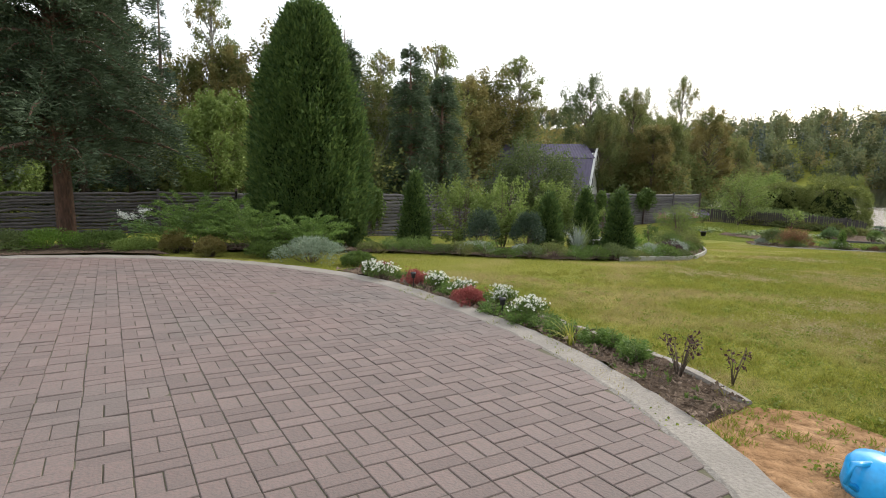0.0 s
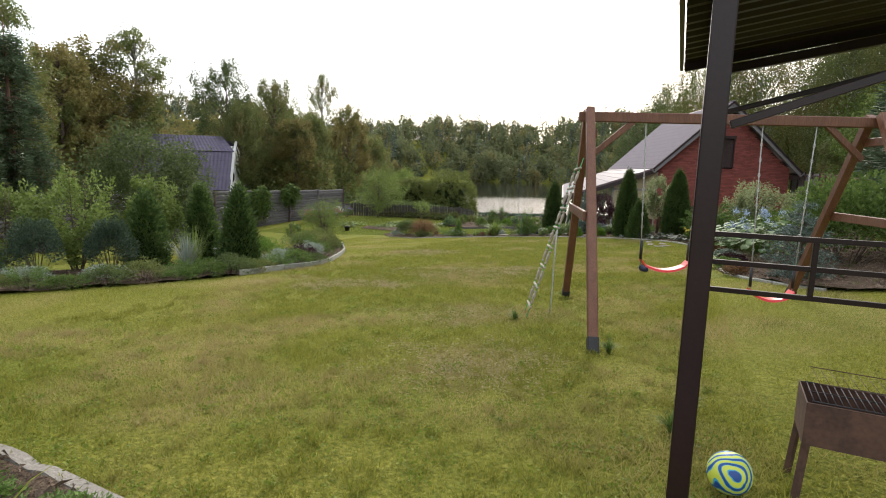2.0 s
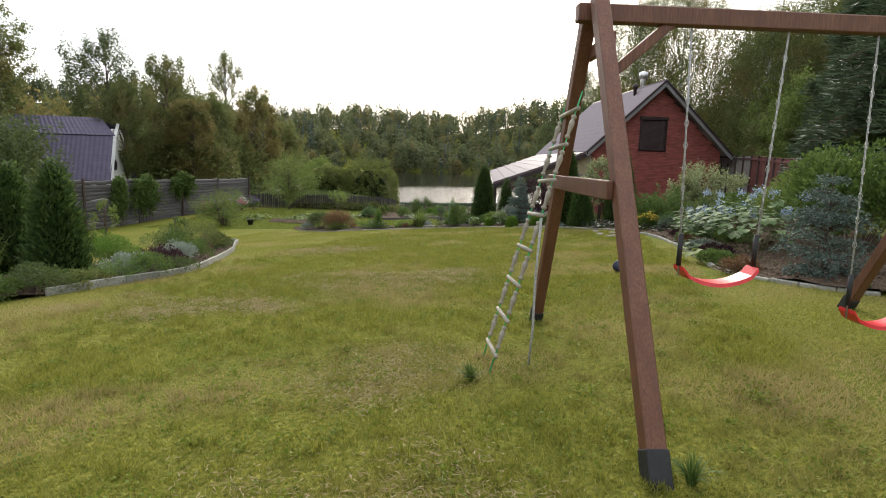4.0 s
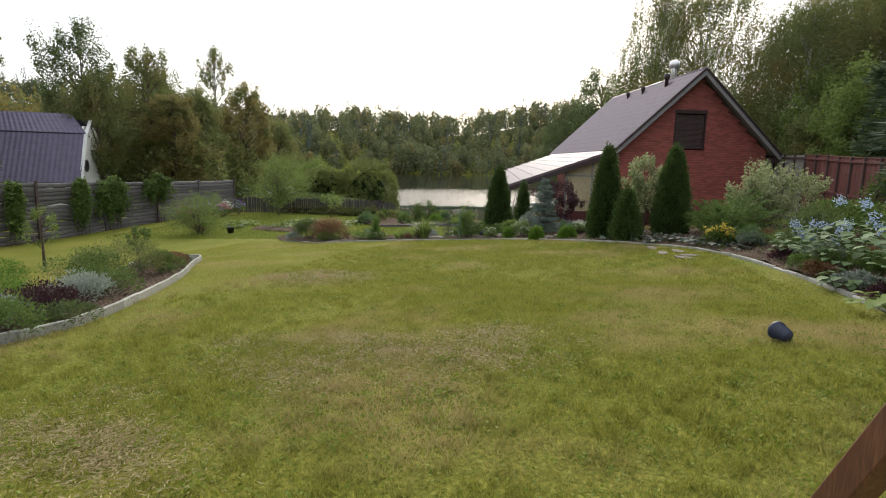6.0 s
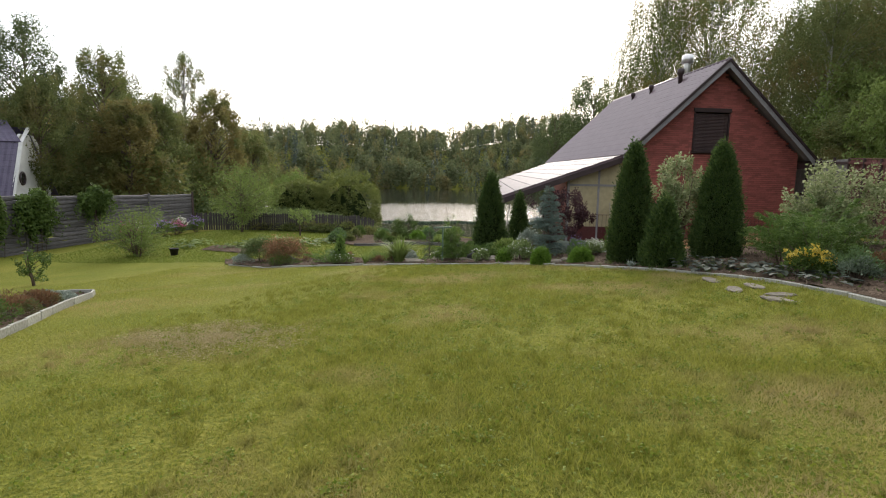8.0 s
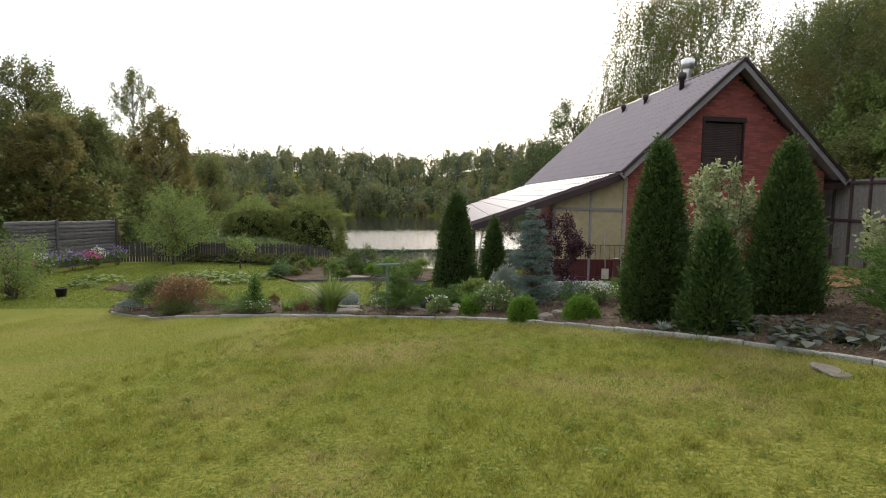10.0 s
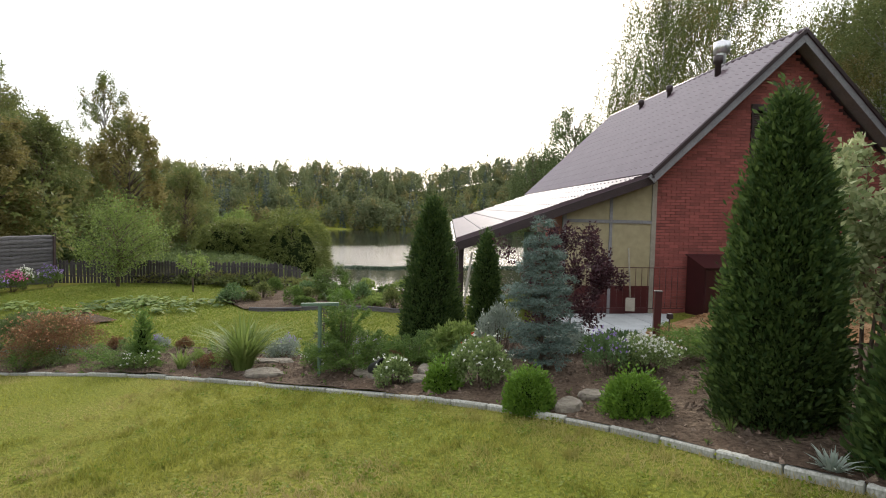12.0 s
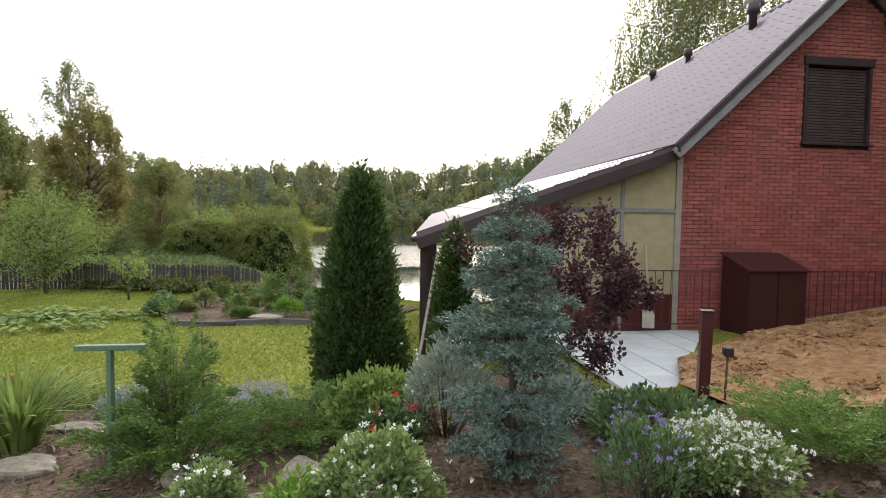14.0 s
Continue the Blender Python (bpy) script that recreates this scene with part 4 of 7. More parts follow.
for sgn, ue in ((-1, uL), (1, uR)):
    a, b = hp(ue, -OV + 0.02, roof_z(ue) - 0.13), hp(HW / 2, -OV + 0.02, APEX_Z - 0.13)
    beam("bargeboard", a, b, 0.21, 0.03, FASCIA, house, label="grey gable trim", up=tuple(HV))
    beam("roof_edge", hp(ue, -OV - 0.015, roof_z(ue) + 0.0), hp(HW / 2, -OV - 0.015, APEX_Z + 0.01), 0.09, 0.05, DARKTRIM, house, up=tuple(HV))
    soff = [(ue, roof_z(ue) - 0.075), (HW / 2, APEX_Z - 0.075), (HW / 2, APEX_Z - 0.11), (ue, roof_z(ue) - 0.11)]
    hprism("soffit", soff, -OV + 0.045, 0.0, FASCIA)
    beam("gutter", hp(ue - 0.05 * -sgn * -1, -OV, roof_z(ue) - 0.06), hp(ue - 0.05 * -sgn * -1, HL + OV, roof_z(ue) - 0.06), 0.11, 0.11, DARKTRIM, house, 0.03)
hbox("eave_return", HW, HW + 0.36, -OV + 0.05, 0.0, roof_z(uR) - 0.34, roof_z(uR) - 0.14, DARKTRIM)
for (v, s) in ((6.9, 0.75), (4.9, 0.85)):
    lathe("roof_vent", [(0.07, 0), (0.07, 0.3 * s), (0.11, 0.32 * s), (0.12, 0.5 * s), (0.09, 0.56 * s), (0.02, 0.58 * s)], DARKTRIM, house, 12, Matrix.Translation(hp(HW / 2 - 0.5, v, roof_z(HW / 2 - 0.5) - 0.05)))
lathe("roof_vent", [(0.09, 0), (0.09, 0.42), (0.14, 0.45), (0.15, 0.66), (0.03, 0.7)], DARKTRIM, house, 12, Matrix.Translation(hp(HW / 2 - 0.45, 2.3, roof_z(HW / 2 - 0.45) - 0.05)))
chim = lathe("chimney_pipe", [(0.15, -0.3), (0.15, 0.85), (0.15, 0.86)], ALU, house, 16, Matrix.Translation(hp(HW / 2 + 0.5, 3.6, APEX_Z - 0.15)))
lathe("chimney_cap", [(0.25, 0.86), (0.25, 1.2), (0.05, 1.28)], ALU, chim, 16, Matrix.Translation(hp(HW / 2 + 0.5, 3.6, APEX_Z - 0.15)))
# window with its roller shutter
win = new("window")
win.parent = house
hbox("shutter_box", WU0 - 0.03, WU1 + 0.03, -0.05, 0.12, WZ1 - 0.02, WZ1 + 0.14, DARKTRIM, win, 0.01)
hbox("frame", WU0, WU0 + 0.06, -0.02, 0.14, WZ0, WZ1 - 0.02, DARKTRIM, win)
hbox("frame", WU1 - 0.06, WU1, -0.02, 0.14, WZ0, WZ1 - 0.02, DARKTRIM, win)
hbox("sill", WU0 - 0.05, WU1 + 0.05, -0.09, 0.14, WZ0 - 0.035, WZ0, DARKTRIM, win)
sl = hbox("slat", WU0 + 0.06, WU1 - 0.06, 0.05, 0.075, WZ0 + 0.005, WZ0 + 0.05, SHUTTER, win, 0.008)
ns = int((WZ1 - WZ0 - 0.02) / 0.055)
for i in range(1, ns):
    share(sl, "slat", win, Matrix.Translation((0, 0, 0.055 * i)))
# lean-to on the lake side
LT_D = 5.1
lz = lambda k: 1.93 - 0.355 * k
tile_roof("leanto_roof", hp(-LT_D, -0.35, lz(LT_D)), hp(-3.75, HL - 0.2, lz(3.75)), hp(-0.15, -0.35, lz(0.15)), hp(-0.15, HL - 0.2, lz(0.15)), 8, 40, ROOFTILE, house, 0.05, "brown metal tile lean-to roof", 0.03, 0.05)
beam("leanto_beam", hp(-LT_D, -0.36, lz(LT_D) - 0.13), hp(-0.3, -0.36, lz(0.3) - 0.13), 0.2, 0.05, DARKTRIM, house, up=tuple(HV))
beam("gutter", hp(-LT_D - 0.06, -0.35, lz(LT_D) - 0.05), hp(-3.83, HL - 0.3, lz(3.75) - 0.05), 0.12, 0.1, DARKTRIM, house, 0.03)
for v in (0.0, 2.0, 4.4, 7.0, 9.4):
    k = 4.95 - v * 0.13
    hbox("leanto_post", -k - 0.06, -k + 0.06, v - 0.06, v + 0.06, -2.3, lz(k) - 0.12, DARKTRIM)
# glazed side: frame, sheets
hprism("sheet", [(-2.35, -0.95), (-0.12, -0.95), (-0.12, 0.62), (-2.35, 0.62)], 0.02, 0.035, FROST, label="yellowed translucent sheet")
hprism("sheet", [(-2.35, 0.70), (-0.12, 0.70), (-0.12, lz(0.12) - 0.22), (-2.35, lz(2.35) - 0.22)], 0.02, 0.035, FROST)
for a, b in ((-0.12, -0.0), (-2.42, -2.34), (-1.22, -1.15)):
    hbox("mullion", a, b, -0.02, 0.07, -1.7, lz(max(-a, 0.1)) - 0.2, PALEWOOD if b == 0 else FASCIA)
hbox("transom", -2.34, -0.12, -0.018, 0.055, 0.62, 0.70, FASCIA)
hbox("dado", -2.35, -0.12, 0.0, 0.06, -1.7, -0.95, BOX_RED)
hbox("green_panel", -3.25, -2.7, 0.5, 0.53, -0.35, 0.35, GREENMETAL, label="green sheet hung in the lean-to")
# cabinet by the wall, rail, slabs
cab = tagged(new("metal_cabinet"), "oxide red painted sheet metal box against the brick wall", "cabinet")
cb = [(1.05, -1.0), (2.45, -1.0)]
vs = [hp(u, v, z) for u, v, z in ((0.8, -0.15, -1.66), (1.95, -0.15, -1.66), (1.95, -0.9, -1.66), (0.8, -0.9, -1.66), (0.8, -0.15, -0.15), (1.95, -0.15, -0.15), (1.95, -0.9, -0.42), (0.8, -0.9, -0.42))]
mesh_object("body", vs, [[0, 1, 5, 4], [1, 2, 6, 5], [2, 3, 7, 6], [3, 0, 4, 7], [0, 3, 2, 1]], CABINET, cab)
lid = [hp(0.76, -0.12, -0.142), hp(1.99, -0.12, -0.142), hp(1.99, -0.95, -0.425), hp(0.76, -0.95, -0.425)]
mesh_object("lid", lid + [p + Vector((0, 0, 0.025)) for p in lid], [[0, 3, 2, 1], [4, 5, 6, 7], [0, 1, 5, 4], [1, 2, 6, 5], [2, 3, 7, 6], [3, 0, 4, 7]], CABINET, cab)
for u0 in (0.82, 1.385):
    m = Matrix.Translation(hp(u0 + 0.275, -0.911, -1.04)) @ HM
    box_part("door", (0.545, 0.02, 1.16), m, CABINET, cab, 0.006)
rail = tagged(new("railing"), "thin dark red metal railing with square bars before the wall", "railing")
for u0, u1 in ((-2.3, 0.75), (2.05, 7.6)):
    beam("rail", hp(u0, -0.12, -0.48), hp(u1, -0.12, -0.48), 0.03, 0.02, BOX_RED, rail, 0)
    beam("rail", hp(u0, -0.12, -1.5), hp(u1, -0.12, -1.5), 0.03, 0.02, BOX_RED, rail, 0)
    k = int((u1 - u0) / 0.16)
    for i in range(k):
        beam("bar", hp(u0 + 0.16 * i, -0.12, -1.5), hp(u0 + 0.16 * i, -0.12, -0.48), 0.012, 0.012, BOX_RED, rail, 0)
for z in (-0.75, -1.05, -1.3):
    beam("rail", hp(2.05, -0.125, z), hp(7.6, -0.125, z), 0.01, 0.01, BOX_RED, rail, 0)
beam("post", hp(2.06, -0.2, -1.7), hp(2.06, -0.2, -0.35), 0.07, 0.07, BOX_RED, rail)
slabs = tagged(new("paving_slabs"), "pale grey concrete slabs before the house", "paving", kind="structure")

# ---- fences ----
def log_fence(x0, x1, y, top0, top1, label, bays=None, wood=FENCE):
    f = tagged(new("board_fence"), label, "fence")
    n = bays or max(1, round((x1 - x0) / 3.2))
    rng = np.random.default_rng(int(x0 * 7) + 391)
    protos = []
    for i in range(n):
        a, b = x0 + (x1 - x0) * i / n, x0 + (x1 - x0) * (i + 1) / n
        tz = top0 + (top1 - top0) * (i + 0.5) / n
        g = min(gz(a, y), gz(b, y))
        rows = 13
        hgt = (tz - g) / rows
        for k in range(rows):
            if len(protos) < 10:
                L = (b - a) - 0.02
                vs, fs = [], []
                m = 9
                w0 = rng.normal(0, 0.02, m + 1)
                for s in range(m + 1):
                    x = -L / 2 + L * s / m
                    hh = 0.5 * hgt * (1.04 + 0.10 * math.sin(s * 1.7 + k * 2.1))
                    zz = w0[s]
                    for yy, z2 in ((0.015, -hh), (-0.035, -hh * 0.7), (-0.05, 0), (-0.035, hh * 0.7), (0.015, hh)):
                        vs.append((x, yy, zz + z2))
                for s in range(m):
                    for q in range(5):
                        q2 = (q + 1) % 5
                        fs.append([s * 5 + q, (s + 1) * 5 + q, (s + 1) * 5 + q2, s * 5 + q2])
                fs += [[0, 1, 2, 3, 4], [m * 5 + q for q in range(4, -1, -1)]]
                o = mesh_object("board", vs, fs, wood, f)
                protos.append(o)
                o.matrix_basis = Matrix.Translation(((a + b) / 2, y, g + hgt * (k + 0.5)))
            else:
                p = protos[rng.integers(0, len(protos))]
                o = new("board", p.data)
                o.parent = f
                o.matrix_basis = Matrix.Translation(((a + b) / 2, y + rng.normal(0, 0.006), g + hgt * (k + 0.5))) @ pose(0, 0, 0, 0, rng.normal(0, 0.25), 0) @ Matrix.Diagonal((rng.choice([-1, 1]) * (b - a - 0.02) / L, 1, 1, 1))
        for xx in ((a, b) if i == n - 1 else (a,)):
            box_part("post", (0.11, 0.07, tz - g + 0.22), Matrix.Translation((xx, y - 0.09, (tz + g) / 2 + 0.02)), wood if rng.random() < 0.6 else FENCE_DARK, f, 0.008)
    return f


log_fence(-14.5, 5.1, 27.0, 0.1, 0.02, "dark stained slab board fence behind the garden", 6, FENCE_BROWN)
log_fence(5.1, 24.0, 27.0, -0.05, -0.28, "weathered grey fence of wavy horizontal boards", 6)
log_fence(24.0, 41.2, 27.0, -0.2, -0.45, "weathered grey fence of wavy horizontal boards at the lower lawn", 5)


def picket_fence(name, pts, h, w, material, label, gap=0.02, seed=1, pointed=True, cap=None):
    f = tagged(new(name), label, "fence")
    rng = np.random.default_rng(seed)
    line = smooth_line(pts, w + gap) if len(pts) > 2 else np.stack([np.linspace(pts[0][i], pts[1][i], int(math.dist(*pts) / (w + gap))) for i in (0, 1)], 1)
    t = 0.012
    vs = [(-w / 2, -t, 0), (w / 2, -t, 0), (w / 2, -t, h - 0.06 * pointed), (0, -t, h), (-w / 2, -t, h - 0.06 * pointed)]
    vs += [(x, t, z) for x, _, z in vs]
    fs = [[0, 1, 2, 3, 4], [9, 8, 7, 6, 5]] + [[i, i + 5, (i + 1) % 5 + 5, (i + 1) % 5] for i in range(5)]
    proto = None
    for i, p in enumerate(line[:-1]):
        d = line[i + 1] - p
        m = Matrix.Translation((p[0], p[1], gz(*p) - 0.02)) @ Matrix.Rotation(math.atan2(d[1], d[0]), 4, "Z") @ Matrix.Diagonal((1, 1, rng.uniform(0.95, 1.04), 1)) @ pose(0, 0, 0, 0, rng.normal(0, 1.2))
        if proto is None:
            proto = mesh_object("picket", vs, fs, material, f)
            proto.matrix_basis = m
        else:
            share(proto, "picket", f, m)
    for i in range(0, len(line) - 1, 14):
        j = min(i + 14, len(line) - 1)
        for q in (0.3, 0.8):
            a, b = line[i], line[j]
            beam("rail", (a[0], a[1], gz(*a) + h * q), (b[0], b[1], gz(*b) + h * q), 0.04, 0.06, material, f, 0)
        box_part("post", (0.09, 0.09, h * 1.02), Matrix.Translation((line[i][0], line[i][1] + 0.07, gz(*line[i]) + h * 0.5)), material, f, 0.01)
    return f


picket_fence("picket_fence", [(41.3, 26.9), (42.6, 24.0), (43.2, 21.0), (43.8, 18.5), (44.0, 16.2)], 1.1, 0.11, PICKET, "low dark picket fence at the end of the lower lawn", 0.03, 5)


def panel_fence(pts, pale):
    """Wide upright boards between dark posts, with two rails on the garden side."""
    f = tagged(new("red_board_fence"), "tall red-brown board fence, its last bay of bare grey planks", "fence")
    rng = np.random.default_rng(61)
    for i in range(len(pts) - 1):
        (xa, ya, za), (xb, yb, zb) = pts[i], pts[i + 1]
        a, b = Vector((xa, ya, 0)), Vector((xb, yb, 0))
        d = (b - a).normalized()
        nrm = Vector((-d.y, d.x, 0)) * (1 if d.x < 0 else -1) * -1
        L = (b - a).length
        wood = PALE_BOARD if i < pale else REDFENCE
        ang = math.degrees(math.atan2(d.y, d.x))
        k = 4 if i < pale else 3
        for j in range(k):
            c = a + d * (L * (j + 0.5) / k)
            g = gz(c.x, c.y) - 0.05
            top = za + (zb - za) * (j + 0.5) / k + rng.normal(0, 0.012)
            box_part("board", (L / k - (0.07 if i < pale else 0.012), 0.025, top - g), Matrix.Translation((c.x, c.y, (top + g) / 2)) @ pose(0, 0, 0, 0, rng.normal(0, 0.4), ang), wood, f, 0.003)
            p = a + d * (L * j / k) + nrm * 0.05
            if i < pale or j == 0:
                g = gz(p.x, p.y)
                box_part("post", (0.06, 0.07, za - g + 0.04), Matrix.Translation((p.x, p.y, (za + g) / 2 + 0.02)) @ pose(0, 0, 0, 0, 0, ang), FENCE_DARK, f, 0.004)
        for q in (0.12, 1.35):
            beam("rail", a + nrm * 0.045 + Vector((0, 0, za - q)), b + nrm * 0.045 + Vector((0, 0, zb - q)), 0.05, 0.09, FENCE_DARK if i < pale else REDFENCE, f, 0.003)
        if i >= pale:
            beam("cap", a + Vector((0, 0, za + 0.03)), b + Vector((0, 0, zb + 0.03)), 0.07, 0.035, REDFENCE, f, 0.003)
    return f


panel_fence([(38.6, -4.55, 1.84), (35.75, -5.3, 1.78), (34.85, -5.4, 1.74), (33.95, -5.5, 1.69), (33.05, -5.55, 1.64), (32.15, -5.6, 1.6), (31.25, -5.65, 1.57), (30.35, -5.75, 1.53), (29.5, -5.85, 1.5)], 1)
rf2 = picket_fence("board_fence", [(25.8, -9.3), (12.0, -11.5)], 2.0, 0.14, PICKET, "dark board fence in the shade of the pines", 0.02, 7, False)

# ---- neighbour's cottage ----
cot = tagged(new("cottage"), "neighbour's cottage with a violet tiled mansard roof and a pale gable", "house")
cx0, cx1, cy0, cy1, cz0, cz1, crz = 26.5, 38.2, 35.6, 41.2, -1.9, -0.6, 3.7
bm = bmesh.new()
add_box(bm, (cx1 - cx0, cy1 - cy0, 2.6), Matrix.Translation(((cx0 + cx1) / 2, (cy0 + cy1) / 2, -1.6)))
part("wall", bm, PLASTER, cot)
cym = (cy0 + cy1) / 2


def cpt(x, y, z):
    return Vector((x, y, z))


tile_roof("roof", cpt(cx0, cy0 - 0.35, cz1 - 0.1), cpt(cx1 + 0.3, cy0 - 0.35, cz1 - 0.1), cpt(cx0, cy0 + 1.15, 2.35), cpt(cx1 + 0.3, cy0 + 1.15, 2.35), 9, 42, VIOLETTILE, cot, label="violet metal tile roof")
tile_roof("roof", cpt(cx0, cy0 + 1.1, 2.4), cpt(cx1 + 0.35, cy0 + 1.1, 2.4), cpt(cx0, cym, crz), cpt(cx1 - 1.0, cym, crz), 5, 42, VIOLETTILE, cot)
tile_roof("roof", cpt(cx0, cy1 + 0.35, cz1 - 0.1), cpt(cx1 + 0.3, cy1 + 0.35, cz1 - 0.1), cpt(cx0, cym, crz), cpt(cx1 + 0.0, cym, crz - 0.4), 9, 42, VIOLETTILE, cot)
gp = [(cy0 - 0.1, cz1), (cy1 + 0.1, cz1), (cy1 - 1.15, 2.3), (cym + 0.8, 2.9), (cym - 0.8, 2.9), (cy0 + 1.15, 2.3)]
vs = [cpt(x, y, z) for x in (cx1 - 0.15, cx1) for y, z in gp]
n6 = len(gp)
mesh_object("gable", vs, [list(range(n6))[::-1], [n6 + i for i in range(n6)]] + [[i, (i + 1) % n6, n6 + (i + 1) % n6, n6 + i] for i in range(n6)], PLASTER, cot)
for a, b in (((cy0 - 0.35, cz1 - 0.15), (cy0 + 1.1, 2.35)), ((cy0 + 1.1, 2.35), (cym, crz - 0.35))):  # verge boards
    beam("verge", cpt(cx1 + 0.32, a[0], a[1]), cpt(cx1 + 0.32 if b[1] < 3 else cx1 + 0.1, b[0], b[1]), 0.05, 0.2, PLASTER, cot, up=(1, 0, 0))
lathe("round_window", [(0.40, 0), (0.40, 0.05), (0.30, 0.05), (0.30, 0.0)], DARKTRIM, cot, 20, Matrix.Translation((cx1 + 0.01, cy0 + 1.75, 0.35)) @ pose(0, 0, 0, 0, 90, 0))
lathe("pane", [(0.3, 0), (0.3, 0.03)], DARKGLASS, cot, 20, Matrix.Translation((cx1 + 0.01, cy0 + 1.75, 0.35)) @ pose(0, 0, 0, 0, 90, 0))

bm = bmesh.new()
add_box(bm, (0.6, 0.6, 1.3), Matrix.Translation((cx0 + 1.2, cym + 0.6, crz + 0.1)), 0.02)
part("chimney", bm, CONCRETE, cot, "pale masonry chimney")
cot.location, cot.rotation_euler = (38.6, 36.05, -1.9), (0, 0, radians(-60))
for ch in list(cot.children):
    ch.matrix_basis = Matrix.Translation((-38.2, -38.4, 1.9)) @ ch.matrix_basis

# ---- swing frame ----
SU, SV = Vector((0.32, -0.947, 0)), Vector((0.947, 0.32, 0))
ST = Vector((9.79, 2.31, 2.19))
SL = Vector((0.9625, 0.271, 0))
swing = tagged(new("swing_stand"), "reddish stained timber swing frame on the lawn", "swing frame")
beam("crossbeam", ST - SU * 0.1 + Vector((0, 0, -0.06)), ST + SU * 3.5 + Vector((0, 0, -0.06)), 0.09, 0.12, REDWOOD, swing, 0.008)
for e in (0.02, 3.38):
    top = ST + SU * e
    for s, foot in ((-1, 1.64), (1, 1.52)):
        f = top + SL * s * foot
        f.z = gz(f.x, f.y) - 0.02
        tp = top + SL * s * 0.10 + Vector((0, 0, 0.03))
        leg = beam("leg", f, tp, 0.10, 0.10, REDWOOD, swing, 0.008, up=tuple(SU))
        fm, _ = beam_matrix(f, tp, tuple(SU))
        d = (tp - f).normalized()
        m2, _ = beam_matrix(f - d * 0.02, f + d * 0.16, tuple(SU))
        box_part("shoe", (0.112, 0.112, 0.2), m2, BLACK, leg, 0.006, "black wrap round the foot")
    zb = 0.96
    q = (top.z - zb) / (top.z - gz(top.x, top.y)) * 1.5
    beam("brace", top - SL * (q + 0.14) + SU * 0.07 * (1 if e > 1 else -1) + Vector((0, 0, zb - top.z)), top + SL * (q + 0.14) + SU * 0.07 * (1 if e > 1 else -1) + Vector((0, 0, zb - top.z)), 0.04, 0.11, REDWOOD, swing, 0.006)
    beam("brace", top - SL * 0.28 + SU * 0.06 + Vector((0, 0, -0.28)), top + SL * 0.28 + SU * 0.06 + Vector((0, 0, -0.28)), 0.04, 0.1, REDWOOD, swing, 0.006)
    k = 1 if e < 1 else -1
    beam("strut", top + SU * 0.1 * k + Vector((0, 0, -0.5)), top + SU * 0.55 * k + Vector((0, 0, -0.1)), 0.05, 0.07, REDWOOD, swing, 0.005)


def swing_seat(e0, e1, zs, label):
    s = tagged(new("swing"), label, "swing")
    mid = ST + SU * ((e0 + e1) / 2)
    s.location = (mid.x, mid.y, zs)
    n = 12
    vs, fs = [], []
    for i in range(n + 1):
        t = i / n * 2 - 1
        z = 0.09 * t * t + (0.03 if abs(t) > 0.85 else 0)
        p = SU * (t * (e1 - e0) / 2)
        for w, dz in ((-0.075, 0.018), (-0.085, -0.01), (0.085, -0.01), (0.075, 0.018)):
            vs.append(p + SV * w + Vector((0, 0, z + dz)))
    for i in range(n):
        for k in range(4):
            k2 = (k + 1) % 4
            fs.append([i * 4 + k, i * 4 + k2, (i + 1) * 4 + k2, (i + 1) * 4 + k])
    fs += [[3, 2, 1, 0], [n * 4 + k for k in range(4)]]
    mesh_object("seat", vs, fs, REDPLASTIC, s)
    for t in (-1, 1):
        a = SU * (t * (e1 - e0) / 2) + Vector((0, 0, 0.12))
        top = SU * (t * (e1 - e0) / 2 * 1.25) + Vector((0, 0, ST.z - zs - 0.1))
        lathe("grip", [(0.018, -0.12), (0.018, 0.12)], BLACK, s, 8, Matrix.Translation(a.lerp(top, 0.08)))
        tube("rope", [a - Vector((0, 0, 0.06)), top], 0.007, ROPE, s, 6)
        runs = []
        for i in range(16):
            c = a.lerp(top, 0.25 + 0.72 * i / 16)
            r = 0.014
            ring = [c + Vector((math.cos(x) * r * (i % 2), math.cos(x) * r * ((i + 1) % 2), math.sin(x) * 0.026)) for x in np.linspace(0, math.tau, 7)]
            runs.append((ring, [0.003] * 7))
        tubes("chain", runs, CHROME, s, 4)


swing_seat(0.79, 1.36, 0.24, "curved red plastic swing seat on ropes")
swing_seat(2.16, 2.66, -0.08, "low red plastic swing seat on ropes")

# rope ladder with turned beads
lad = tagged(new("rope_ladder"), "rope ladder of turned pale wooden rods on green cord", "rope ladder")
LTOP, LFOOT = Vector((10.10, 2.40, 1.62)), Vector((9.70, 2.93, gz(9.7, 2.93) + 0.02))
LU = Vector((0.90, 0.30, -0.05)).normalized()
nr = 8
for s in (-1, 1):
    tube("cord", [LTOP + LU * 0.19 * s, LFOOT + LU * 0.19 * s], 0.006, GREENROPE, lad, 5)
rod = [(0.010, -0.09), (0.018, -0.085), (0.022, -0.075), (0.012, -0.062), (0.012, -0.055), (0.021, -0.04), (0.022, -0.02), (0.016, 0.02), (0.012, 0.055), (0.012, 0.06), (0.022, 0.072), (0.018, 0.085), (0.010, 0.09)]
ldir = (LFOOT - LTOP).normalized()
rotm = ldir.to_track_quat("Z", "Y").to_matrix().to_4x4()
proto = None
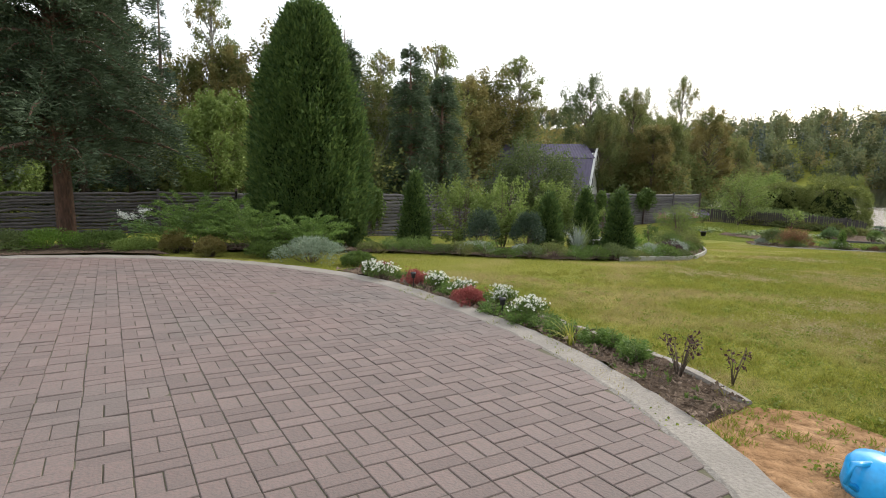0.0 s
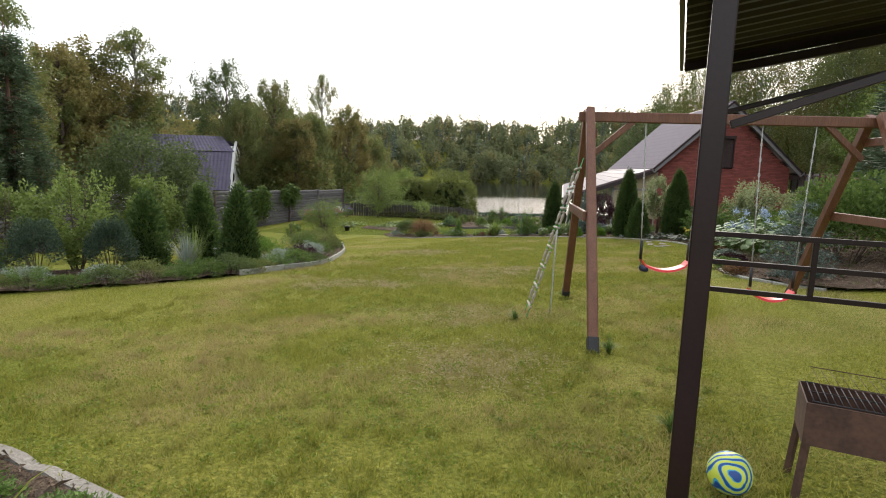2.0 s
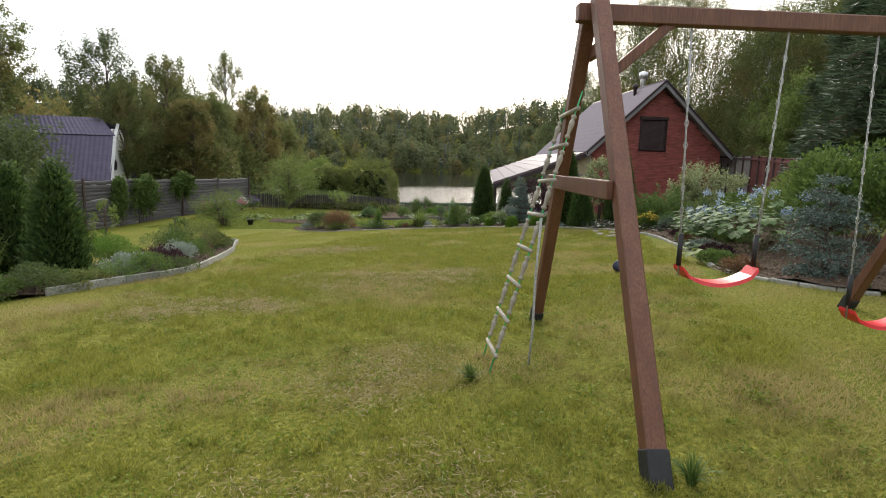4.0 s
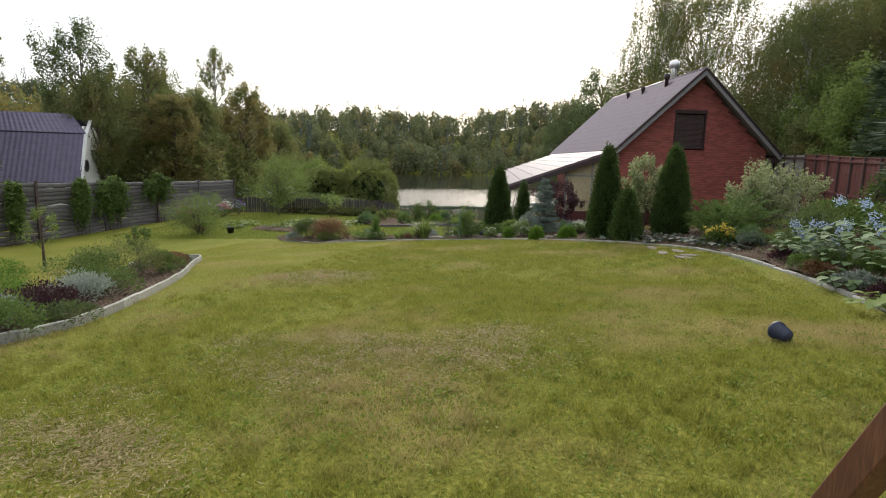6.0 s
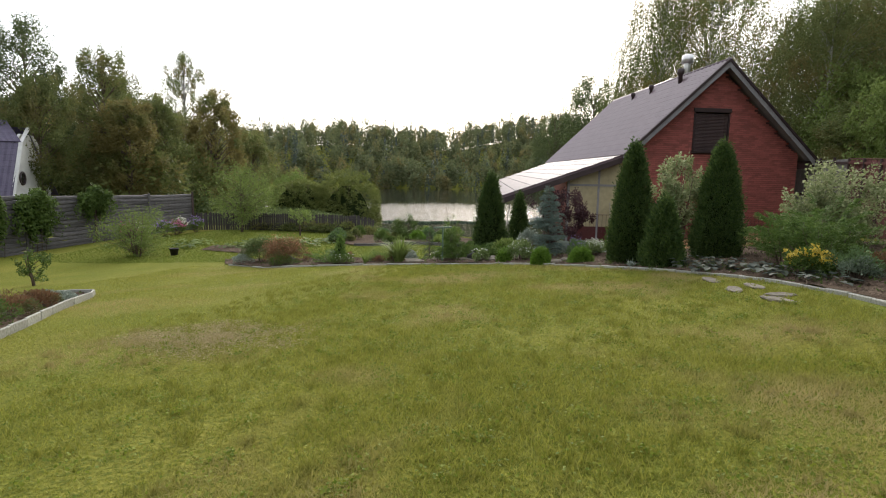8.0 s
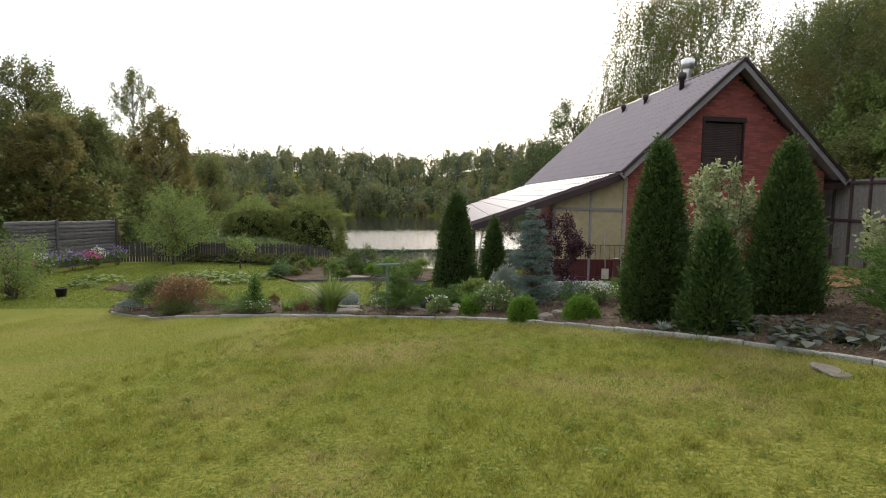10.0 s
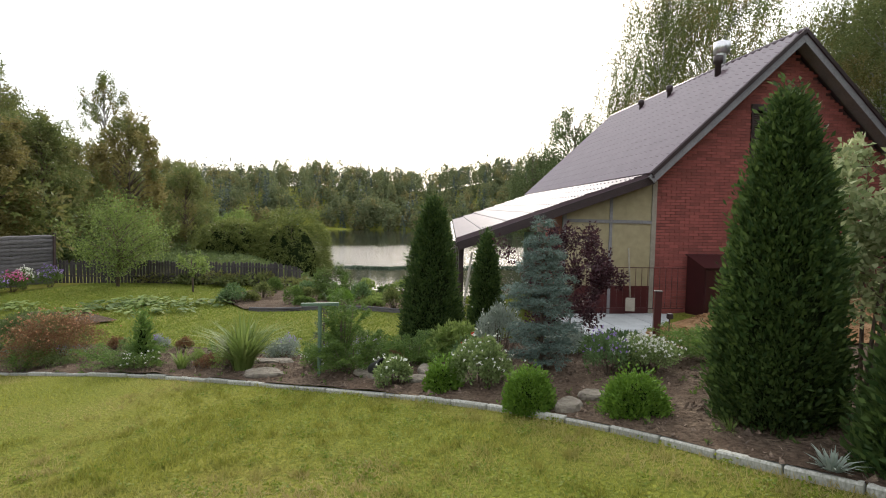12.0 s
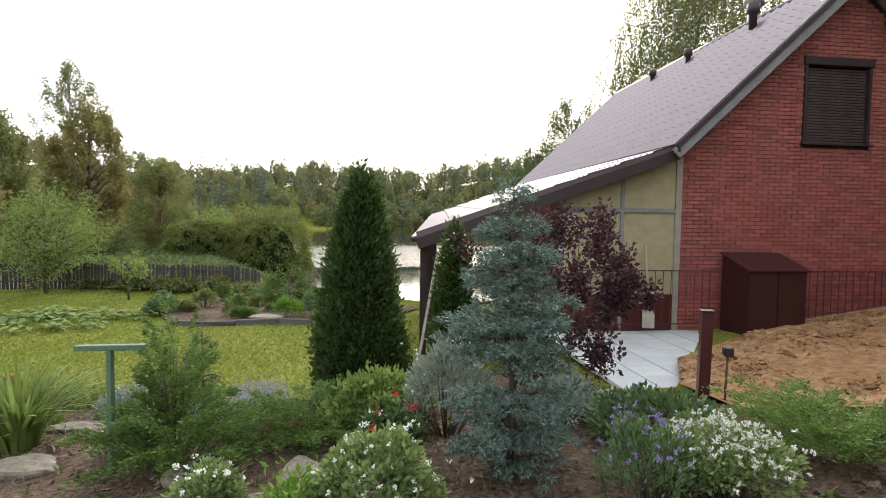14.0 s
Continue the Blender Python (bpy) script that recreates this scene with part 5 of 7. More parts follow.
for i in range(nr):
    c = LTOP.lerp(LFOOT, (i + 0.5) / nr)
    tube("rung", [c - LU * 0.24, c + LU * 0.24], 0.016, PALEWOOD, lad, 10)
    for s in (-1, 1):
        p = LTOP.lerp(LFOOT, (i + 1.0) / nr) + LU * 0.19 * s
        if i < nr - 1:
            if proto is None:
                proto = lathe("bead_rod", rod, PALEWOOD, lad, 10)
                proto.matrix_basis = Matrix.Translation(p) @ rotm
            else:
                share(proto, "bead_rod", lad, Matrix.Translation(p) @ rotm)
tube("rope_end", [(9.62, 2.56, 0.72), (9.63, 2.58, 0.3), (9.62, 2.58, -0.1), (9.64, 2.6, -0.38)], 0.009, ROPE, lad, 6)

# ---- steel shelter by the lawn ----
SH = tagged(new("steel_shelter"), "open shelter of dark brown square steel tube, brown sheet roof", "shelter")
P1, P2, P3, P4 = (5.0, 1.09), (6.55, 1.05), (6.55, -1.6), (5.0, -1.6)
for (px_, py_) in (P1, P2, P3, P4):
    box_part("post", (0.08, 0.08, 2.38 + 0.42 * (py_ < 0)), Matrix.Translation((px_, py_, gz(px_, py_) - 0.05 + 1.19 + 0.21 * (py_ < 0))), DARKMETAL, SH, 0.005)
for z in (1.06, 0.885, 0.71):
    beam("rail", (P1[0] + 0.04, P1[1], z), (P2[0] - 0.04, P2[1], z), 0.03, 0.03, DARKMETAL, SH, 0.002)
    beam("rail", (P2[0], P2[1] - 0.04, z + 0.02), (P3[0], P3[1] + 0.04, z + 0.02), 0.03, 0.03, DARKMETAL, SH, 0.002)
beam("bar", (5.8, 1.05, 0.725), (5.8, 1.05, 1.045), 0.035, 0.03, DARKMETAL, SH, 0.002)
for y in (0.42, -0.2, -0.9):
    beam("bar", (6.55, y, 0.745), (6.55, y, 1.065), 0.035, 0.03, DARKMETAL, SH, 0.002)
for a, b in ((P1, P2), (P2, P3), (P3, P4), (P4, P1)):
    beam("top_rail", (a[0], a[1], 2.06 if a[1] > 0 else 2.5), (b[0], b[1], 2.06 if b[1] > 0 else 2.5), 0.05, 0.05, DARKMETAL, SH, 0.002)
beam("strut", (5.09, 1.03, 1.62), (5.09, -0.9, 2.3), 0.03, 0.03, DARKMETAL, SH, 0.002)
beam("strut", (6.51, 1.03, 1.80), (6.51, -0.9, 2.3), 0.03, 0.03, DARKMETAL, SH, 0.002)
vs = []
RZ = lambda y: 2.14 + (1.22 - y) * 0.16
for k, x in enumerate(np.linspace(4.98, 6.66, 49)):
    dz = 0.018 if (k // 2) % 2 else 0.0
    for y in (1.22, -2.0):
        for dd in (0.0, 0.012):
            vs.append((x, y, RZ(y) + dz + dd))
fs = []
for k in range(48):
    a = k * 4
    b = a + 4
    fs += [[a, b, b + 2, a + 2], [a + 1, a + 3, b + 3, b + 1], [a, a + 1, b + 1, b], [a + 2, b + 2, b + 3, a + 3]]
fs += [[0, 2, 3, 1], [192, 193, 195, 194]]
mesh_object("roof", vs, fs, DARKMETAL, SH)
box_part("fascia", (1.7, 0.02, 0.05), Matrix.Translation((5.82, 1.235, RZ(1.23) - 0.02)), DARKMETAL, SH, 0.002)
for x in (4.965, 6.675):
    beam("fascia", (x, 1.22, RZ(1.22) - 0.02), (x, -2.0, RZ(-2.0) - 0.02), 0.02, 0.06, DARKMETAL, SH, 0.002)

# brazier
BZ = tagged(new("brazier"), "rusty sheet steel barbecue brazier with wire grates, on thin legs", "barbecue")
bg = gz(6.1, 0.3)
BZ.location = (6.0, 0.15, bg - 0.05)
BZ.rotation_euler = (0, 0, radians(86))
for sx in (-0.33, 0.33):
    for sy in (-0.15, 0.15):
        beam("leg", (sx * 1.08, sy * 1.15, 0.0), (sx, sy, 0.4), 0.03, 0.03, RUST, BZ, 0.002)
for sx in (-1, 1):
    box_part("end_panel", (0.006, 0.34, 0.22), Matrix.Translation((0.35 * sx, 0, 0.47)), RUST, BZ)
    box_part("side_panel", (0.694, 0.006, 0.22), Matrix.Translation((0, 0.167 * sx, 0.47)), RUST, BZ)
box_part("floor_plate", (0.69, 0.33, 0.006), Matrix.Translation((0, 0, 0.37)), RUST, BZ)
gr = [([(x, -0.16, 0.585), (x, 0.16, 0.585)], [0.003, 0.003]) for x in np.linspace(-0.32, 0.32, 22)] + [([(-0.33, y, 0.585), (0.33, y, 0.585)], [0.004] * 2) for y in (-0.15, 0, 0.15)]
tubes("grate", gr, BLACK, BZ, 4)
gr = [([(x, -0.16, 0.66), (x, 0.12, 0.67)], [0.0015, 0.0015]) for x in np.linspace(-0.3, 0.3, 16)] + [([(-0.31, y, 0.66), (0.31, y, 0.67)], [0.003] * 2) for y in (-0.16, 0.12)]
tubes("wire_basket", gr, RUST, BZ, 4)

# ball
BALL = bpy.data.materials.new("ball_print")
BALL.use_nodes = True
nt = BALL.node_tree
tc = nt.nodes.new("ShaderNodeTexCoord")
wv = nt.nodes.new("ShaderNodeTexWave")
wv.inputs["Scale"].default_value = 7.0
wv.inputs["Distortion"].default_value = 14.0
wv.inputs["Detail"].default_value = 0.0
nt.links.new(tc.outputs["Object"], wv.inputs["Vector"])
rp = nt.nodes.new("ShaderNodeValToRGB")
rp.color_ramp.interpolation = "CONSTANT"
for i, (p, c) in enumerate(((0.0, (0.01, 0.06, 0.25, 1)), (0.25, (0.04, 0.33, 0.55, 1)), (0.5, (0.55, 0.62, 0.08, 1)))):
    e = rp.color_ramp.elements[i] if i < 2 else rp.color_ramp.elements.new(p)
    e.position, e.color = p, c
nt.links.new(wv.outputs[0], rp.inputs[0])
nt.links.new(rp.outputs[0], nt.nodes["Principled BSDF"].inputs["Base Color"])
nt.nodes["Principled BSDF"].inputs["Roughness"].default_value = 0.45
bm = bmesh.new()
bmesh.ops.create_icosphere(bm, subdivisions=4, radius=0.11)
for v in bm.verts:
    d = min(abs(v.co.x), abs(v.co.y), abs(v.co.z)) / 0.11
    v.co *= 1 - 0.02 * math.exp(-(d * 30) ** 2)
for f in bm.faces:
    f.smooth = True
ball = tagged(new("ball"), "blue and yellow patterned volleyball on the grass", "ball")
ball.location = (5.80, 0.82, gz(5.8, 0.82) + 0.12)
part("shell", bm, BALL, ball)

# tipped navy pot on the lawn
pot = tagged(new("flower_pot"), "navy plastic pot lying on its side on the grass", "pot")
pot.location = (14.58, 1.72, gz(14.58, 1.72) + 0.09)
pot.rotation_euler = (radians(82), 0, radians(115))
pot.scale = (0.8, 0.8, 0.8)
lathe("body", [(0.075, -0.09), (0.1, 0.06), (0.11, 0.06), (0.11, 0.09), (0.1, 0.09), (0.095, 0.06), (0.07, -0.08)], NAVYPLASTIC, pot, 20)
box_part("sticker", (0.10, 0.004, 0.05), Matrix.Translation((0, -0.094, 0.0)) @ pose(0, 0, 0, -9), WHITE_KERB, pot)
toy = tagged(new("toy_watering_can"), "bright blue plastic toy watering can", "toy")
toy.location = (3.28, 1.02, gz(3.28, 1.02) + 0.01)
lathe("body", [(0.13, 0), (0.145, 0.04), (0.13, 0.16), (0.10, 0.2), (0.03, 0.21)], BLUEPLASTIC, toy, 20)
tube("handle", [(-0.12, 0.02, 0.05), (-0.2, 0.05, 0.1), (-0.18, 0.04, 0.2), (-0.08, 0.0, 0.19)], 0.017, BLUEPLASTIC, toy, 8)
tube("spout", [(0.1, 0, 0.06), (0.22, 0.02, 0.16), (0.27, 0.02, 0.22)], [0.03, 0.022, 0.035], BLUEPLASTIC, toy, 10)


# ---- bed edging blocks, stones, slabs ----
def edging(line, name, label, length, w, h, material, seed):
    t = tagged(new(name), label, "kerb", kind="structure")
    rng = np.random.default_rng(seed)
    s = smooth_line(line, length)
    bm = bmesh.new()
    add_box(bm, (1, w, h + 0.3), bevel=0.012)
    proto = None
    for i in range(len(s) - 1):
        a, b = s[i], s[i + 1]
        d = b - a
        c = (a + b) / 2
        L = float(np.linalg.norm(d)) - 0.008
        m = Matrix.Translation((c[0], c[1], gz(*c) + h - (h + 0.3) / 2 + rng.normal(0, 0.006))) @ pose(0, 0, 0, rng.normal(0, 1.5), math.degrees(-math.atan2(gz(*b) - gz(*a), np.linalg.norm(d))) + rng.normal(0, 0.5), math.degrees(math.atan2(d[1], d[0])) + rng.normal(0, 0.8)) @ Matrix.Diagonal((L, 1, 1, 1))
        if proto is None:
            proto = part("kerb_block", bm, material, t)
            proto.matrix_basis = m
        else:
            share(proto, "kerb_block", t, m)
    return t


edging(LOW[1:-1], "bed_edging", "pale concrete blocks edging the long shrub bed", 0.42, 0.07, 0.05, WHITE_KERB, 4)
edging(LEFT[3:], "bed_edging", "pale wavy edging of the bed on the lawn", 0.6, 0.05, 0.13, WHITE_KERB, 5)
edging([(37.0, 9.3), (36.6, 10.6), (36.1, 12.2), (36.6, 14.4)], "bed_edging", "low wooden edging of the terrace bed", 0.9, 0.09, 0.13, FENCE, 6)

slab_t = tagged(new("slab_terrace"), "pale grey concrete slabs before the house", "paving", kind="structure")
bm = bmesh.new()
add_box(bm, (0.49, 0.49, 0.06), bevel=0.006)
slab_proto = None
for i in range(-11, 4):
    for j in range(-7, 1):
        u, v = i * 0.5 + 0.5, j * 0.5 - 0.25
        if v < -2.9 + 0.0 * u and u > 0.8 or v < -3.3 or u > 0.2 + (3.4 + v) * 1.2 or u < -2.9:
            continue
        p = hp(u, v, -1.68 + 0.006 * ((i * 7 + j * 3) % 3 - 1))
        m = Matrix.Translation(p) @ HM
        if slab_proto is None:
            slab_proto = part("slab", bm, SLAB, slab_t)
            slab_proto.matrix_basis = m
        else:
            share(slab_proto, "slab", slab_t, m)
tagged(poly_mesh("sand", [(29.6, 3.0), (31.0, 3.2), (32.6, 2.9), (34.0, 1.7), (35.2, 0.8), (37.0, -2.6), (35.0, -4.2), (31.0, -2.6), (29.3, 0.5)], 0.14, lambda x, y: ground_z(x, y) + 0.10 + 0.10 * np.clip(np.sin(x * 1.9 + 1) * np.sin(y * 1.7), 0, 1) + 0.03 * np.sin(x * 7 + np.sin(y * 9)) * np.sin(y * 8), SAND), "heap of orange building sand by the house", "sand", kind="structure")
tagged(slabs, kind="structure")
bpy.data.objects.remove(slabs)


def rock(x, y, sx, sy, sz, seed, label="flat natural stone lying in the bed"):
    rng = np.random.default_rng(seed)
    t = thing("stone", x, y, gz(x, y) + 0.065, label, "stone")
    bm = bmesh.new()
    bmesh.ops.create_icosphere(bm, subdivisions=3, radius=0.5)
    f = lumpy(7, rng, 0.12)
    for v in bm.verts:
        d = np.array(v.co.normalized())
        k = float(f(d[None])[0])
        v.co = Vector((v.co.x * sx * k * 1.15, v.co.y * sy * k * 1.15, max(-0.4, min(0.22, v.co.z)) * sz * 1.5 * k))
    for fc in bm.faces:
        fc.smooth = False
    bmesh.ops.rotate(bm, verts=bm.verts, matrix=Matrix.Rotation(rng.uniform(0, 3), 3, "Z"))
    part("body", bm, ROCK, t)
    return t


for i, (x, y, sx, sy) in enumerate([(25.93, 4.66, .30, .2), (26.25, 4.4, .28, .2), (27.3, 6.95, .6, .36), (27.5, 8.65, .5, .28), (27.45, 6.3, .5, .3), (27.75, 5.9, .45, .3), (27.0, 6.3, .4, .25), (28.4, 8.2, .5, .3), (29.0, 7.3, .6, .3), (28.6, 9.2, .7, .25), (28.7, 10.0, .5, .2), (26.9, 2.7, .5, .3), (27.35, 2.1, .4, .3), (37.0, 12.0, .9, .5), (29.3, 12.4, .3, .3)]):
    rock(x, y, sx, sy, 0.14, 300 + i)
for i, (x, y) in enumerate([(22.6, 2.0), (21.6, 1.9), (21.1, 1.45), (20.7, 1.6), (21.9, 1.55)]):
    rock(x, y, 0.42, 0.2, 0.06, 340 + i, "flat pale stone let into the lawn").location.z -= 0.05

# ---- shrubs and flowers of the long bed ----
th = "dense dark green columnar thuja in the shrub bed"
thuja("thuja", 25.60, 3.05, 2.56, 0.46, 11, L_THUJA, th, 30000, 0.036, power=0.62)
thuja("thuja", 24.55, 2.52, 1.27, 0.37, 12, L_THUJA, "short dark green conical thuja in the shrub bed", 14000, 0.045)
thuja("thuja", 25.85, 1.22, 2.42, 0.50, 13, L_THUJA, "broad dark green columnar thuja in the shrub bed", 34000, 0.036, power=0.6)
thuja("thuja", 30.2, 6.95, 2.72, 0.52, 14, L_THUJA, "dark green columnar thuja beside the spruce", 22000, 0.042, power=0.62)
thuja("thuja", 32.6, 6.27, 2.2, 0.33, 15, L_THUJA, "small dark thuja by the lean-to", 12000, 0.045, power=0.65)
conifer("blue_spruce", 27.6, 4.95, 2.0, 0.64, 21, L_BLUE, BARK, "young blue spruce with a bare leading shoot", 15, 8, 40000, 0.036, 0.10, 0.05, category="spruce", shape=0.85)
broadleaf("purple_shrub", 29.6, 4.65, 2.1, 0.9, 22, L_PURPLE, BARK, "dark purple-leaved shrub behind the blue spruce", 9500, 0.055, 0.15, 60, stems=4, category="shrub", gap=0.45, leafdir=0.5, flat=0.2, trunk_r=0.02)
broadleaf("variegated_shrub", 26.6, 1.95, 2.5, 0.72, 23, L_VARIEG, BARK, "pale green variegated shrub between the thujas", 3600, 0.085, 0.3, 34, stems=4, category="shrub", gap=0.6, leafdir=0.5, trunk_r=0.02)
thuja("globe_thuja", 25.98, 5.03, 0.32, 0.22, 31, L_THUJA_BRIGHT, "bright green clipped globe thuja", 7500, 0.024, power=0.36)
thuja("globe_thuja", 25.76, 4.09, 0.32, 0.26, 32, L_THUJA_BRIGHT, "bright green clipped globe thuja", 7500, 0.024, power=0.36)
thuja("globe_thuja", 26.68, 6.0, 0.28, 0.17, 33, L_THUJA_BRIGHT, "small bright green globe thuja", 2600, 0.032, power=0.42)
shrub("white_flower_bush", 26.85, 5.62, 0.55, 0.34, 41, L_SOFT, "leafy bush with clusters of small white flowers", 4200, 0.045, flowers=P_WHITE, nflower=70, fsize=0.016)
shrub("white_flower_bush", 26.85, 6.65, 0.40, 0.22, 42, L_SOFT, "small leafy bush with white flowers by the black bucket", 1500, 0.045, flowers=P_WHITE, nflower=26, fsize=0.018)
shrub("alyssum", 27.35, 3.75, 0.42, 0.42, 43, L_SOFT, "bush covered in small white flowers", 3600, 0.035, flowers=P_WHITE, nflower=240, fsize=0.018)
shrub("salvia", 27.25, 4.15, 0.5, 0.3, 44, L_HOSTA, "upright blue-violet salvia stems", 2200, 0.05, flowers=P_VIOLET, nflower=90, fsize=0.015, up=1.2, width=0.3)
shrub("juniper", 28.1, 2.9, 0.40, 0.7, 45, L_JUNIPER, "spreading light green juniper beside the sand", 6500, 0.05, up=0.5, width=0.35, clumps=45)
shrub("juniper", 27.6, 2.3, 0.35, 0.55, 46, L_JUNIPER, "spreading light green juniper beside the sand", 4500, 0.05, up=0.5, width=0.35, clumps=40)
shrub("juniper", 27.7, 7.45, 0.55, 0.62, 47, L_JUNIPER, "spreading green juniper by the garden tap", 7500, 0.055, up=0.5, width=0.3, clumps=50)
shrub("upright_juniper", 27.95, 7.7, 1.15, 0.30, 48, L_JUNIPER, "narrow upright green juniper behind the garden post", 5500, 0.05)
shrub("juniper", 28.3, 6.75, 0.42, 0.6, 49, L_JUNIPER, "low spreading green juniper", 6000, 0.055, up=0.5, width=0.3, clumps=45)
shrub("hydrangea", 28.6, 6.2, 0.55, 0.42, 50, L_LIGHT, "pale green broad-leaved hydrangea", 2400, 0.085, flowers=L_LIGHT, nflower=20, fsize=0.03)
shrub("tall_daisy", 28.5, 5.55, 0.85, 0.36, 51, L_GREY, "tall grey-green perennial with white tufts", 3200, 0.06, up=0.8, width=0.25, flowers=P_WHITE, nflower=26, fsize=0.014)
shrub("phlox", 29.5, 7.9, 0.38, 0.5, 52, L_GREY, "low silvery perennial with violet flowers", 2200, 0.04, flowers=P_VIOLET, nflower=110, fsize=0.016, width=0.3)
shrub("rose", 28.2, 5.95, 0.4, 0.25, 53, L_HOSTA, "small rose bush with scarlet flowers", 1100, 0.045, flowers=P_SCARLET, nflower=9, fsize=0.03)
shrub("perennial", 28.9, 4.6, 0.45, 0.4, 54, L_GREY, "soft grey-green perennial clump", 2500, 0.05, width=0.35)
shrub("perennial", 28.4, 3.9, 0.40, 0.5, 55, L_HOSTA, "low leafy green perennial clump", 2200, 0.06)
tuft("day_lily", 28.0, 9.3, 0.95, 230, 61, L_LIGHT, "arching clump of long grassy leaves", 0.02, 0.95)
tuft("iris", 28.1, 10.4, 0.42, 60, 62, L_LIGHT, "small clump of pale strap leaves", 0.013, 0.7)
tuft("grass_tuft", 25.35, 3.45, 0.18, 50, 63, L_LIGHT, "dry grass tuft at the kerb", 0.005, 1.2)
tuft("grass_tuft", 28.9, 6.0, 0.4, 90, 64, L_GREEN, "loose green grassy clump", 0.006, 0.7)
tuft("grass_tuft", 24.55, 3.1, 0.22, 70, 65, L_GREY, "silver-grey clump at the kerb", 0.012, 0.9)
shrub("juniper", 28.35, 11.7, 0.42, 0.65, 66, L_JUNIPER, "low spreading juniper with an upright shoot", 5000, 0.05, up=0.5, width=0.3, clumps=40)
thuja("upright_juniper", 28.45, 11.4, 0.85, 0.12, 67, L_JUNIPER, "thin upright juniper shoot", 1200, 0.05)
shrub("spirea", 28.9, 13.6, 0.9, 0.80, 68, L_RUST, "rounded spirea with rusty flower heads", 12000, 0.035, clumps=90, flowers=P_RUST, nflower=240, fsize=0.02)
shrub("mound_shrub", 29.5, 14.9, 0.9, 0.72, 69, L_OAK, "dark green rounded shrub at the bed's end", 7000, 0.045, clumps=50)
shrub("mound_shrub", 28.95, 15.2, 0.35, 0.35, 70, L_GREY, "low grey-green mounded plant", 1800, 0.04)
shrub("spirea", 29.6, 10.2, 0.3, 0.35, 71, L_LIGHT, "low yellow-green mounded plant", 1800, 0.04)
shrub("perennial", 29.3, 9.4, 0.35, 0.3, 72, L_GREY, "small silvery leaved perennial", 1400, 0.04)
conifer("young_larch", 30.0, 8.9, 1.25, 0.28, 73, L_PINE, BARK, "sparse young conifer on a thin stem", 9, 6, 1400, 0.05, category="conifer")
for i, (x, y) in enumerate([(24.3, 1.75), (23.9, 1.5), (23.4, 1.2), (22.9, 1.0), (23.6, 1.75), (22.4, 0.85), (24.0, 2.1), (21.9, 0.6)]):
    broad_plant("bergenia", x, y, 0.30, 0.34, 26, 80 + i, L_BERG, "dark broad-leaved bergenia clump at the kerb", 0.15, group="bergenias along the kerb")
for i, (x, y, h, r) in enumerate([(24.3, 0.4, 0.95, 0.7), (23.4, 0.1, 1.2, 0.7), (25.6, -0.3, 0.9, 0.7), (26.6, 0.9, 0.8, 0.6)]):
    shrub("juniper", x, y, h, r, 90 + i, L_JUNIPER, "blue-green spreading juniper with arching shoots", 6500, 0.07, up=0.6, width=0.25, clumps=45)
shrub("yellow_shrub", 22.7, 0.55, 0.48, 0.36, 95, L_GREEN, "green shrub covered in yellow flower heads", 2000, 0.055, flowers=P_YELLOW, nflower=75, fsize=0.05)
broadleaf("dogwood", 27.2, -1.6, 1.85, 1.25, 96, L_VARIEG, BARK, "tall airy shrub with cream-edged leaves", 9000, 0.08, 0.1, 90, stems=7, category="shrub", gap=0.5, leafdir=0.5, flat=0.3, trunk_r=0.02)
shrub("mixed_shrub", 22.8, -2.0, 0.9, 1.2, 996, L_GREEN, "broad low green shrub", 6000, 0.07, clumps=50)
shrub("dark_shrub", 20.6, -0.6, 1.0, 0.5, 97, L_OAK, "upright dark shrub with thin shoots", 3800, 0.05)
broad_plant("hydrangea", 20.0, -0.35, 0.7, 0.6, 110, 98, L_HOSTA, "hydrangea with broad leaves", 0.14, flowers=P_BLUE)
broad_plant("hydrangea", 18.2, -0.5, 1.15, 0.9, 240, 99, L_HOSTA, "broad-leaved hydrangea with pale blue flower heads", 0.16, flowers=P_BLUE)
broad_plant("hydrangea", 16.7, -0.75, 1.25, 1.0, 260, 100, L_HOSTA, "broad-leaved hydrangea with pale blue flower heads", 0.17, flowers=P_BLUE)
broad_plant("hosta", 15.9, 0.25, 0.3, 0.35, 50, 101, L_LIGHT, "variegated hosta at the edge of the bed", 0.17)
broad_plant("hosta", 17.3, 0.1, 0.3, 0.35, 40, 102, L_HOSTA, "green hosta at the edge of the bed", 0.15)
conifer("blue_spruce", 14.2, -0.9, 1.5, 0.75, 103, L_BLUE, BARK, "small blue spruce behind the swing", 12, 8, 9000, 0.06, -0.05, 0.03, category="spruce", shape=0.8)
shrub("rhododendron", 16.6, -2.2, 1.9, 1.3, 104, L_GREEN, "large leafy dark green shrub", 9000, 0.09, clumps=60)
shrub("rhododendron", 19.3, -2.6, 1.7, 1.3, 105, L_LIGHT, "large light green leafy shrub", 8000, 0.08, clumps=60)
for i in range(7):
    shrub("low_shrub", 14.6 + i * 0.9, 0.05 + 0.1 * math.sin(i * 2), 0.25, 0.3, 110 + i, (L_RUST, L_GREEN, L_PURPLE, L_GREY)[i % 4], "low mixed plants along the bed's edge", 1300, 0.045)

